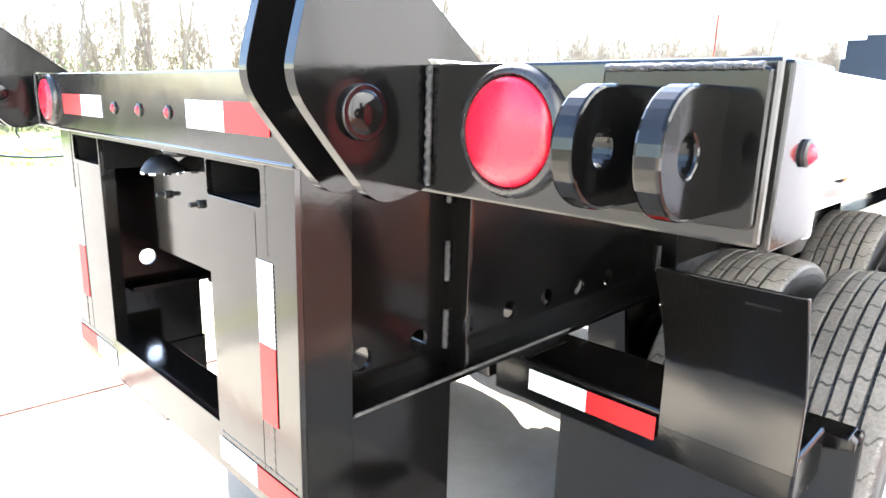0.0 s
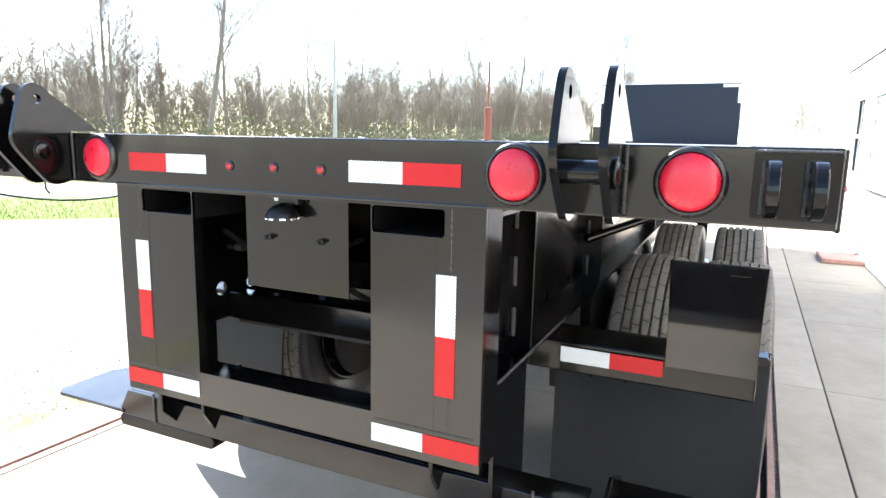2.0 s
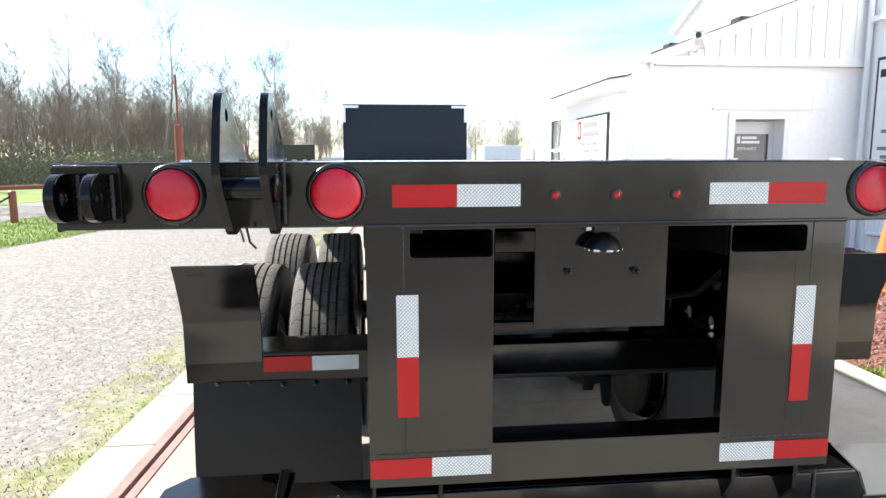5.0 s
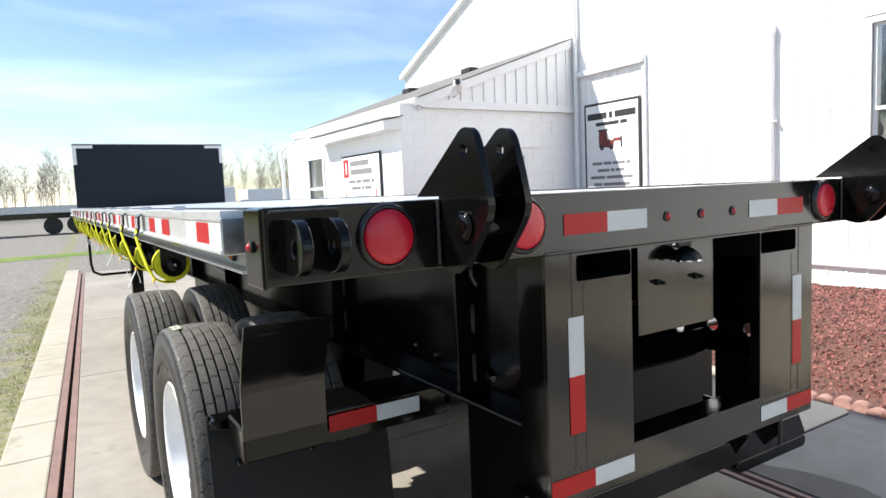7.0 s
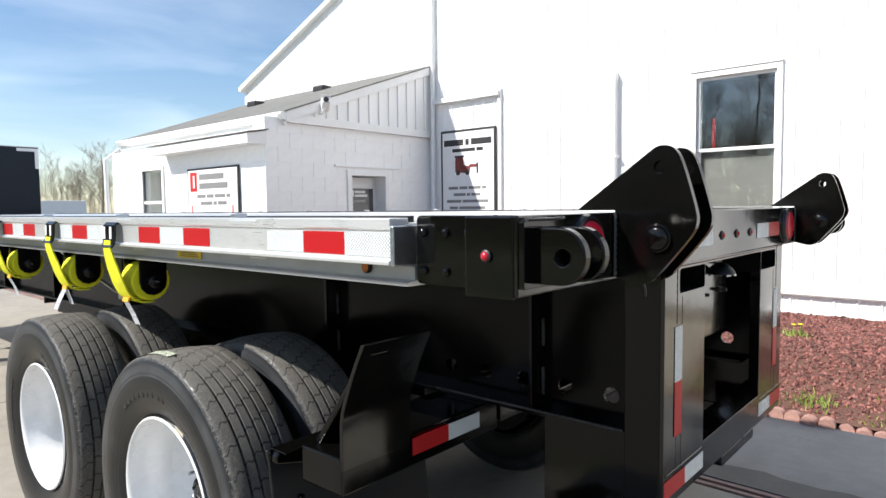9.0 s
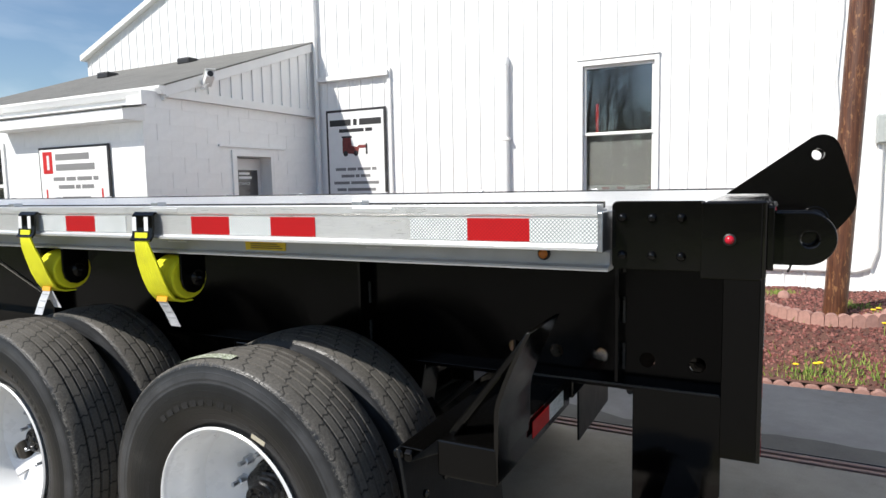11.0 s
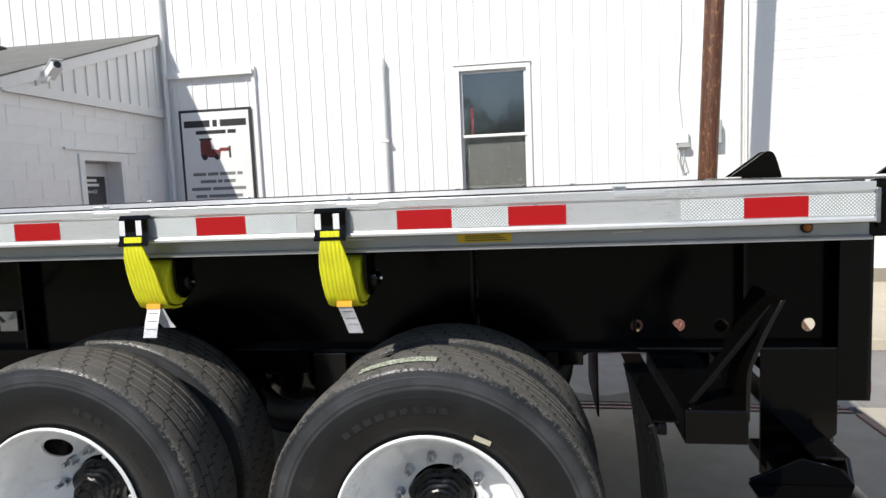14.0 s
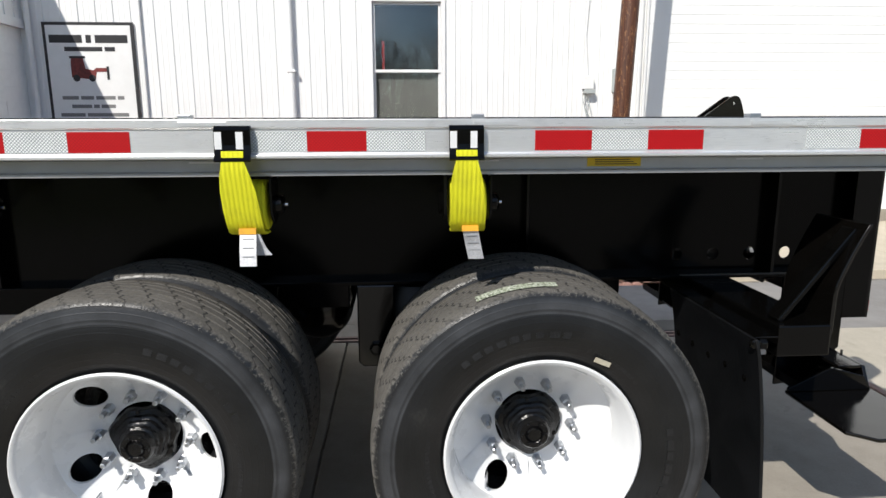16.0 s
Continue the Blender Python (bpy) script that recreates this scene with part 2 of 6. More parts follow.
PALE = plain("pale_label", (0.72, 0.73, 0.74), 0.5, scale=40, vary=0.06)
STITCH = plain("orange_yellow_stitching", (0.72, 0.36, 0.02), 0.7, scale=60, vary=0.2)
TAG = plain("printed_tag", (0.5, 0.51, 0.54), 0.35, scale=220, vary=0.35)
INK = plain("black_ink", (0.02, 0.02, 0.022), 0.5, scale=40, vary=0.1)
FAINT_INK = plain("faint_print", (0.3, 0.31, 0.33), 0.5, scale=40, vary=0.1)
TRUCK_INK = plain("dark_red_print", (0.16, 0.025, 0.022), 0.5, scale=25, vary=0.9)
DOOR_GLASS = plain("grey_door_glass", (0.06, 0.06, 0.062), 0.08, scale=3, vary=0.5, spec=0.8)
BLIND = plain("dark_grey_blind", (0.075, 0.073, 0.07), 0.6, scale=40, vary=0.15)
GREY_INK = plain("grey_ink", (0.2, 0.2, 0.2), 0.6, scale=40, vary=0.1)
SIGN_RED = plain("red_sign_paint", (0.55, 0.02, 0.02), 0.4, scale=40, vary=0.1)
ORANGE = plain("orange_plastic", (0.8, 0.16, 0.03), 0.4, scale=20, vary=0.1)
GREY_BOX = plain("grey_enamel_box", (0.42, 0.45, 0.44), 0.4, scale=20, vary=0.1)
# near-black walls put the shade of the unlit room into their colour
UNLIT_ROOM = plain("unlit_room_walls", (0.05, 0.05, 0.05), 0.9, scale=3, vary=0.3)
RUST_POST = plain("red_brown_post_paint", (0.28, 0.075, 0.045), 0.55, scale=14, vary=0.3, bump=0.1)
BRICKS = plain("pink_edging_brick", (0.4, 0.225, 0.185), 0.85, scale=26, vary=0.3, bump=0.4, bump_scale=60)
POLE_GREY = plain("weathered_grey_pole", (0.45, 0.44, 0.42), 0.7, scale=12, vary=0.2)


def aluminium():
    n = Nodes("mill_aluminium")
    streak = n.noise(60, 4, coord=None, stretch=(9, 0.25, 9))
    blotch, scuff = n.noise(3.5, 4), n.noise(24, 5, 0.7, stretch=(1, 0.4, 1))
    both = n.math("MULTIPLY_ADD", streak, 0.6, n.math("MULTIPLY", blotch, 0.4))
    shade = n.ramp(both, ((0.3, (0.78, 0.785, 0.79)), (0.7, (0.95, 0.95, 0.95))))
    n.set("Base Color", n.mix(n.ramp(scuff, ((0.55, 0.0), (0.75, 0.45))), shade, (0.55, 0.56, 0.57)))
    n.set("Metallic", 0.72).set("Roughness", n.ramp(both, ((0.3, 0.44), (0.7, 0.24))))
    n.bump(streak, 0.06, 0.004)
    return n.mat


ALU = aluminium()
# aluminium for the lower flange, coloured darker for the shade under the rail lip
ALU_SHADED = plain("shade_darkened_aluminium", (0.47, 0.475, 0.48), 0.42, 0.6, scale=9, vary=0.15, bump=0.03, bump_scale=80)


def tape(name, base, line, strength):
    """Reflective tape: a fine diamond net over a flat colour."""
    n = Nodes(name)
    x, y, z = n.axes()
    u = n.math("ADD", x, y)
    one = n.math("ABSOLUTE", n.math("SINE", n.math("MULTIPLY", n.math("ADD", u, z), 350)))
    two = n.math("ABSOLUTE", n.math("SINE", n.math("MULTIPLY", n.math("SUBTRACT", u, z), 350)))
    edge = n.ramp(n.math("MINIMUM", one, two), ((0.26, 1.0), (0.56, 0.0)))
    wear = n.noise(25, 4)
    fac = n.math("MULTIPLY", edge, n.math("MULTIPLY_ADD", wear, 0.5, strength - 0.25))
    n.set("Base Color", n.mix(fac, base, line)).set("Roughness", 0.42).set("Specular IOR Level", 0.3)
    return n.mat


TAPE_RED = tape("red_reflective_tape", (0.44, 0.006, 0.009), (0.24, 0.003, 0.005), 0.6)
TAPE_WHITE = tape("white_reflective_tape", (0.76, 0.78, 0.78), (0.1, 0.14, 0.15), 0.85)


def tyre_material():
    """Black sidewall, dusty grey tread with thin slanting cuts, crumbled shoulders; centred on the axle along x."""
    n = Nodes("tyre_rubber")
    x, y, z = n.axes()
    radius = n.math("SQRT", n.math("MULTIPLY_ADD", y, y, n.math("MULTIPLY", z, z)))
    angle = n.math("ARCTAN2", z, y)
    dust, grit = n.noise(7, 5), n.noise(140, 4)
    ragged = n.math("MULTIPLY_ADD", n.math("SUBTRACT", n.noise(55, 4), 0.5), 0.022, radius)
    tread = n.ramp(ragged, ((0.506, 0.0), (0.513, 1.0)))
    slant = n.math("MULTIPLY_ADD", x, 44, n.math("MULTIPLY", angle, 40))
    wave = n.math("MULTIPLY_ADD", n.math("SINE", n.math("MULTIPLY", x, 180)), 0.5, slant)
    cuts = n.math("MULTIPLY", n.ramp(n.math("SINE", wave), ((0.955, 0.0), (0.98, 1.0))), tread)
    side = n.ramp(n.math("MULTIPLY_ADD", dust, 0.75, n.math("MULTIPLY", grit, 0.25)), ((0.38, (0.005, 0.0055, 0.0063)), (0.64, (0.0115, 0.0122, 0.0135)), (0.8, (0.032, 0.032, 0.031))))
    # dusty shoulder ring, with its bluish sky sheen painted into the colour
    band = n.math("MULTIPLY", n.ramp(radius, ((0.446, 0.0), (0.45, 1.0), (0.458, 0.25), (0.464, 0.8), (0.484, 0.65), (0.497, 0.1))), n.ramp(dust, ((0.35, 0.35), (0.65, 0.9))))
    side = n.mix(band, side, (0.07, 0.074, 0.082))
    worn = n.ramp(n.math("MULTIPLY_ADD", dust, 0.5, n.math("MULTIPLY", grit, 0.5)), ((0.3, (0.06, 0.056, 0.051)), (0.7, (0.15, 0.141, 0.127))))
    edge = n.math("MULTIPLY", n.ramp(radius, ((0.496, 0.0), (0.509, 1.0), (0.516, 0.6), (0.519, 0.0))), n.ramp(n.noise(95, 4, 0.7), ((0.53, 0.0), (0.6, 0.85))))
    col = n.mix(n.math("MULTIPLY", cuts, 0.85), n.mix(tread, side, worn), (0.012, 0.012, 0.012))
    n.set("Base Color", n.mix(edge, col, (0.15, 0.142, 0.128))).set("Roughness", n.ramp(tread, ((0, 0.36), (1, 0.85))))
    rings = n.ramp(n.math("SINE", n.math("MULTIPLY", radius, 330)), ((0.75, 0.0), (0.95, 1.0)))
    relief = n.math("SUBTRACT", n.math("MULTIPLY_ADD", grit, 0.25, n.math("MULTIPLY", n.math("MULTIPLY", rings, n.math("SUBTRACT", 1.0, tread)), 0.12)), n.math("MULTIPLY", cuts, 0.8))
    n.bump(n.math("ADD", relief, edge), 0.4, 0.005)
    return n.mat


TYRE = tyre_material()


WORN_RUBBER = plain("scuffed_rubber", (0.0125, 0.013, 0.0145), 0.38, scale=30, vary=0.4, bump=0.2, bump_scale=120)


def strap_material():
    n = Nodes("yellow_webbing")
    x, y, z = n.axes()
    weave = n.math("SINE", n.math("MULTIPLY", y, 520))
    thread = n.noise(400, 3, stretch=(1, 6, 1))
    dirt = n.noise(14, 4)
    n.set("Base Color", n.mix(n.ramp(dirt, ((0.45, 0.0), (0.8, 0.5))), (0.8, 0.79, 0.012), (0.5, 0.47, 0.02)))
    n.set("Roughness", 0.75)
    n.bump(n.math("MULTIPLY_ADD", weave, 0.6, thread), 0.5, 0.003)
    return n.mat


STRAP = strap_material()


def concrete(name, dark, light, stain):
    n = Nodes(name)
    wide, mid, fine = n.noise(0.7, 5), n.noise(6, 6, 0.65), n.noise(90, 5)
    tone = n.math("MULTIPLY_ADD", wide, 0.5, n.math("MULTIPLY_ADD", mid, 0.35, n.math("MULTIPLY", fine, 0.15)))
    base = n.ramp(tone, ((0.35, dark), (0.65, light)))
    spots = n.ramp(n.noise(2.2, 6, 0.7), ((0.6, 0.0), (0.72, 0.7)))
    base = n.mix(spots, base, stain)
    pits = n.ramp(n.voronoi(70), ((0.0, 1.0), (0.16, 0.0)))
    rnd = n.random()
    base = n.mix(n.math("MULTIPLY", rnd, 0.22), base, stain)
    n.set("Base Color", n.mix(n.math("MULTIPLY", pits, 0.35), base, tuple(c * 0.5 for c in dark)))
    n.set("Roughness", 0.88)
    n.bump(n.math("SUBTRACT", n.math("MULTIPLY_ADD", fine, 0.5, mid), n.math("MULTIPLY", pits, 0.5)), 0.35, 0.006)
    return n.mat


CONCRETE = concrete("worn_concrete", (0.255, 0.23, 0.194), (0.405, 0.37, 0.318), (0.175, 0.156, 0.13))
KERB = concrete("pale_kerb_concrete", (0.375, 0.338, 0.272), (0.54, 0.495, 0.412), (0.27, 0.243, 0.183))
SAND = concrete("beige_path_concrete", (0.47, 0.41, 0.31), (0.64, 0.57, 0.45), (0.38, 0.33, 0.25))
SLAB = concrete("grey_slab_concrete", (0.25, 0.221, 0.18), (0.375, 0.335, 0.279), (0.19, 0.165, 0.132))
PATCH = concrete("dark_asphalt_patch", (0.1, 0.094, 0.085), (0.175, 0.163, 0.146), (0.08, 0.075, 0.068))
ASPHALT = concrete("grey_asphalt", (0.19, 0.18, 0.17), (0.33, 0.315, 0.3), (0.14, 0.133, 0.124))
STRIP = concrete("warm_strip_concrete", (0.28, 0.25, 0.207), (0.41, 0.37, 0.315), (0.21, 0.183, 0.148))


def gravel_material():
    n = Nodes("pale_gravel")
    cell = n.voronoi(26, out="Color")
    small = n.voronoi(70, out="Color")
    wide = n.noise(0.25, 5)
    bw = n.add("RGBToBW")
    n.link(cell, bw.inputs[0])
    bs = n.add("RGBToBW")
    n.link(small, bs.inputs[0])
    stone = n.math("MULTIPLY_ADD", bw.outputs[0], 0.6, n.math("MULTIPLY", bs.outputs[0], 0.4))
    col = n.ramp(stone, ((0.12, (0.115, 0.102, 0.084)), (0.42, (0.175, 0.159, 0.136)), (0.6, (0.235, 0.216, 0.187)), (0.88, (0.33, 0.307, 0.272))))
    dusty = n.ramp(wide, ((0.4, 0.0), (0.7, 0.55)))
    x, y, z = n.axes()
    away = n.math("SUBTRACT", n.math("MULTIPLY_ADD", y, 0.052, -2.185), x)
    blot = n.math("ADD", n.noise(2.6, 6, 0.68), n.math("MULTIPLY_ADD", n.ramp(n.math("ADD", away, 0.05), ((0.0, 0.0), (0.08, 1.0), (0.3, 0.85), (0.8, 0.25), (1.0, 0.0))), 0.5, -0.35))
    mossy = n.ramp(blot, ((0.44, 0.0), (0.62, 0.82)))
    moss = n.ramp(n.noise(11, 5, 0.7), ((0.36, (0.125, 0.15, 0.03)), (0.5, (0.2, 0.205, 0.065)), (0.62, (0.28, 0.245, 0.175))))
    n.set("Base Color", n.mix(mossy, n.mix(n.math("MULTIPLY", dusty, 0.7), col, (0.225, 0.208, 0.182)), moss)).set("Roughness", 0.92)
    depth = n.math("MULTIPLY_ADD", n.voronoi(26), -1.0, n.math("MULTIPLY", n.voronoi(70), -0.4))
    n.bump(depth, 0.3, 0.015)
    return n.mat


GRAVEL = gravel_material()


def grass_material():
    n = Nodes("spring_turf")
    wide, mid, fine = n.noise(0.5, 5), n.noise(5, 5), n.noise(70, 4)
    tone = n.math("MULTIPLY_ADD", wide, 0.4, n.math("MULTIPLY_ADD", mid, 0.3, n.math("MULTIPLY", fine, 0.3)))
    n.set("Base Color", n.ramp(tone, ((0.3, (0.1, 0.16, 0.025)), (0.5, (0.18, 0.26, 0.045)), (0.72, (0.33, 0.35, 0.11)))))
    n.set("Roughness", 0.9)
    n.bump(fine, 0.8, 0.04)
    return n.mat


TURF = grass_material()


def leafy(name, a, b, c):
    n = Nodes(name)
    n.set("Base Color", n.ramp(n.island(), ((0.1, a), (0.5, b), (0.9, c)))).set("Roughness", 0.7)
    n.set("Subsurface Weight", 0.0)
    return n.mat


MOSS = leafy("pale_moss", (0.125, 0.165, 0.032), (0.21, 0.225, 0.068), (0.32, 0.285, 0.18))
BLADES = leafy("grass_blades", (0.11, 0.19, 0.025), (0.19, 0.3, 0.045), (0.33, 0.37, 0.09))
SHRUB = leafy("young_leaves", (0.15, 0.115, 0.085), (0.19, 0.165, 0.1), (0.21, 0.23, 0.1))
DANDELION = plain("yellow_petals", (0.85, 0.6, 0.02), 0.7, scale=60, vary=0.15)
STONES = leafy("gravel_stones", (0.19, 0.174, 0.15), (0.24, 0.22, 0.19), (0.31, 0.288, 0.252))
LAVA = leafy("red_lava_rock", (0.055, 0.018, 0.015), (0.165, 0.052, 0.041), (0.3, 0.12, 0.098))
SOIL = plain("dark_red_mulch_soil", (0.12, 0.055, 0.04), 0.95, scale=40, vary=0.4, bump=0.8, bump_scale=70)


def bark_material(name, a, b):
    n = Nodes(name)
    g = n.noise(20, 5, stretch=(4, 4, 0.6))
    n.set("Base Color", n.ramp(g, ((0.3, a), (0.7, b)))).set("Roughness", 0.9)
    n.bump(g, 0.5, 0.02)
    return n.mat


BARK = bark_material("grey_bark", (0.175, 0.135, 0.11), (0.335, 0.273, 0.226))


def pole_material():
    n = Nodes("treated_pole_wood")
    g = n.noise(26, 5, stretch=(3, 3, 0.18))
    chips = n.ramp(n.noise(11, 4, 0.7, stretch=(2.6, 2.6, 0.9)), ((0.57, 0.0), (0.61, 1.0)))
    col = n.ramp(g, ((0.3, (0.045, 0.016, 0.008)), (0.5, (0.095, 0.034, 0.015)), (0.7, (0.155, 0.06, 0.026))))
    n.set("Base Color", n.mix(n.math("MULTIPLY", chips, 0.55), col, (0.36, 0.18, 0.075))).set("Roughness", 0.45)
    n.bump(g, 0.5, 0.01)
    return n.mat


POLE_WOOD = pole_material()


def siding_material(name, base):
    n = Nodes(name)
    dust = n.noise(1.2, 5)
    run = n.noise(7, 5, stretch=(1, 1, 0.12))
    t = n.math("MULTIPLY_ADD", dust, 0.5, n.math("MULTIPLY", run, 0.5))
    n.set("Base Color", n.ramp(t, ((0.3, tuple(c * 0.93 for c in base)), (0.7, base)))).set("Roughness", 0.4)
    n.bump(n.noise(30, 3), 0.02, 0.005)
    return n.mat


SIDING = siding_material("white_steel_siding", (0.88, 0.88, 0.87))
BLOCK_PAINT = plain("white_painted_block", (0.89, 0.89, 0.88), 0.6, scale=16, vary=0.05, bump=0.25, bump_scale=70)


def shingle_material():
    n = Nodes("grey_asphalt_shingle")
    g, w = n.noise(160, 4), n.noise(3, 5)
    t = n.math("MULTIPLY_ADD", g, 0.5, n.math("MULTIPLY_ADD", w, 0.3, n.math("MULTIPLY", n.random(), 0.2)))
    n.set("Base Color", n.ramp(t, ((0.3, (0.1, 0.1, 0.095)), (0.7, (0.24, 0.235, 0.22)))))
    n.set("Roughness", 0.95)
    n.bump(g, 0.6, 0.004)
    return n.mat


SHINGLE = shingle_material()


def glass_material():
    n = Nodes("window_glass")
    n.set("Base Color", (0.9, 0.95, 0.95, 1)).set("Roughness", 0.01).set("Transmission Weight", 1.0).set("IOR", 1.85)
    n.bump(n.noise(1.6, 2), 0.012, 0.05)
    return n.mat


GLASS = glass_material()
STEEL_EDGE = plain("rusty_steel_edge", (0.24, 0.15, 0.125), 0.7, 0.0, scale=30, vary=0.35, bump=0.25, bump_scale=90)


# ---- ground ----
def left_edge(y):
    return -1.825 + 0.052 * y


def right_edge(y):
    return 1.29 + 0.024 * y


REAR, FRONT = -0.78, 16.0


def sheet(corners, z, name, material, label, category, steps=1):
    bm = bmesh.new()
    bm.faces.new([bm.verts.new((x, y, z)) for x, y in corners])
    return structure(name, bm, material, label, category)


sheet([(-900, -900), (900, -900), (900, 900), (-900, 900)], -0.035, "ground", GRAVEL, "pale crushed gravel yard with weeds along its edges", "ground")

# the weighbridge deck, cast in slabs between two steel edges
deck = thing("scale_deck", "worn concrete weighbridge deck between rusty steel edges", "pavement", (0, 7, 0), kind="structure")
cuts = [REAR, 2.3, 5.4, 8.6, 11.8, FRONT]
for y0, y1 in zip(cuts, cuts[1:]):
    a, b = y0 + 0.006, y1 - 0.006
    pts = [(left_edge(a) + 0.05, a), (right_edge(a) - 0.05, a), (right_edge(b) - 0.05, b), (left_edge(b) + 0.05, b)]
    part("slab", plate(pts, "z", -0.3, 0.0), CONCRETE, deck, bevel=0.006)
for fn, s in ((left_edge, 1), (right_edge, -1)):
    for off, w, z in ((0.0, 0.048, 0.004), (-0.075, 0.05, 0.006)) if s > 0 else ((0.0, 0.034, 0.004), (-0.06, 0.032, 0.006)):
        a = [(fn(y) + s * off, y) for y in (REAR, FRONT)]
        pts = [a[0], (a[0][0] + s * w, REAR), (a[1][0] + s * w, FRONT), a[1]]
        part("steel_edge", plate(pts, "z", -0.2, z), STEEL_EDGE, deck, "rusty steel angle edge", bevel=0.003)
    # black strip over the ground sheet stands in for the joint's deep shade
    gap = [(fn(y) + s * d, y) for y, d in ((REAR, -0.026), (REAR, 0.001), (FRONT, 0.001), (FRONT, -0.026))]
    part("gap_seal", plate(gap, "z", -0.034, -0.03), PIT, deck, "dark strip standing in for shade in the open joint")
for y0 in (REAR - 0.05, FRONT):
    part("steel_edge", box(left_edge(y0) + 0.05, right_edge(y0) - 0.05, y0, y0 + 0.045, -0.2, 0.004), STEEL_EDGE, deck, "rusty steel angle edge", bevel=0.003)

bm = bmesh.new()
for k in range(24):
    y0 = REAR - 0.3 + k * 0.75
    pts = [(left_edge(y0) - 0.36, y0), (left_edge(y0) - 0.08, y0), (left_edge(y0 + 0.745) - 0.08, y0 + 0.745), (left_edge(y0 + 0.745) - 0.36, y0 + 0.745)]
    plate(pts, "z", -0.25, 0.0, bm=bm)
structure("kerb", bm, KERB, "pale concrete kerb beside the weighbridge deck", "kerb", bevel=0.012)

# slabs between the deck and the planting bed, and the apron behind the trailer
lane = thing("pavement", "grey concrete paving slabs with a dark asphalt patch along the deck", "pavement", (2.1, 4, 0), kind="structure")
cuts = [-6.0, -2.8, -0.9, 1.35, 3.15, 5.0, 6.9, 9.0, 12.0, 16.0]
for y0, y1 in zip(cuts, cuts[1:]):
    a, b = y0 + 0.002, y1 - 0.002
    if y0 < 1:
        part("slab", plate([(right_edge(a) + 0.08, a), (2.72, a), (2.72, b), (right_edge(b) + 0.08, b)], "z", -0.25, -0.002), ASPHALT, lane, bevel=0.005)
    else:
        part("slab", plate([(right_edge(a) + 0.08, a), (1.695 + 0.01 * a, a), (1.695 + 0.01 * b, b), (right_edge(b) + 0.08, b)], "z", -0.25, -0.002), STRIP, lane, bevel=0.005)
        part("slab", plate([(1.703 + 0.01 * a, a), (2.72, a), (2.72, b), (1.703 + 0.01 * b, b)], "z", -0.25, -0.004), SLAB, lane, bevel=0.005)
rng = random.Random(3)
ys = [1.3 - 0.1 * k for k in range(21)]
pts = [(right_edge(y) + 0.085, y) for y in (-0.75, 0.3, 1.35)] + [(right_edge(y) + 0.29 + 0.2 * noise.noise((y * 1.9, 4, 0)) + 0.03 * rng.random(), y) for y in ys]
part("asphalt_patch", plate(pts, "z", -0.02, 0.004), PATCH, lane, "dark ragged asphalt patch")
apron = thing("apron", "pale concrete apron with a darkened unseen far row", "pavement", (0, -4, 0), kind="structure")
for x0, x1 in ((-1.9, 0.0), (0.0, 1.36)):
    for y0, y1 in ((-6.0, -3.4), (-3.4, REAR - 0.06)):
        # unseen far row is dark to tone down reflections on the rear panels
        part("slab", box(x0 + 0.004, x1 - 0.004, y0 + 0.004, y1 - 0.004, -0.25, -0.004), KERB if y1 > -3 else ASPHALT, apron, bevel=0.005)
for x0, x1, y0, y1 in ((2.9, 8.0, -6.0, -3.6), (2.9, 8.0, -3.59, -1.27)):
    part("slab", box(x0, x1, y0, y1, -0.25, 0.06), SAND, apron, bevel=0.006)


# ---- the warehouse and its office wing ----
WALL = 6.0
house = thing("warehouse", "white steel-sided warehouse with a tall gable", "building", (10, 3, 0))
LEFT, RIDGE, RIGHT = (12.5, 4.27), (1.0, 8.87), (-10.5, 4.27)


def roof_at(y):
    a, b = (LEFT, RIDGE) if y > RIDGE[0] else (RIGHT, RIDGE)
    return a[1] + (b[1] - a[1]) * (y - a[0]) / (b[0] - a[0])


WIN = (1.315, 2.24, 1.25, 3.12)
outline = [(RIGHT[0], 0), (LEFT[0], 0), LEFT, RIDGE, RIGHT]
part("wall", plate(outline, "x", WALL, WALL + 0.2, [rect(*WIN)]), SIDING, house)
part("wall", box(WALL + 0.2, WALL + 9, RIGHT[0], RIGHT[0] + 0.2, 0, RIGHT[1]), SIDING, house)
part("wall", box(WALL + 0.2, WALL + 9, LEFT[0] - 0.2, LEFT[0], 0, LEFT[1]), SIDING, house)
part("wall", plate(outline, "x", WALL + 9, WALL + 9.2), SIDING, house)
for a, b in ((LEFT, RIDGE), (RIGHT, RIDGE)):
    s = 1 if a[0] > b[0] else -1
    out = (a[0] + 0.06 * s, a[1] - 0.024)
    part("roof", plate([out, b, (b[0], b[1] + 0.1), (out[0], out[1] + 0.1)], "x", WALL - 0.12, WALL + 9.4), TRIM_WHITE, house, "white metal roof")

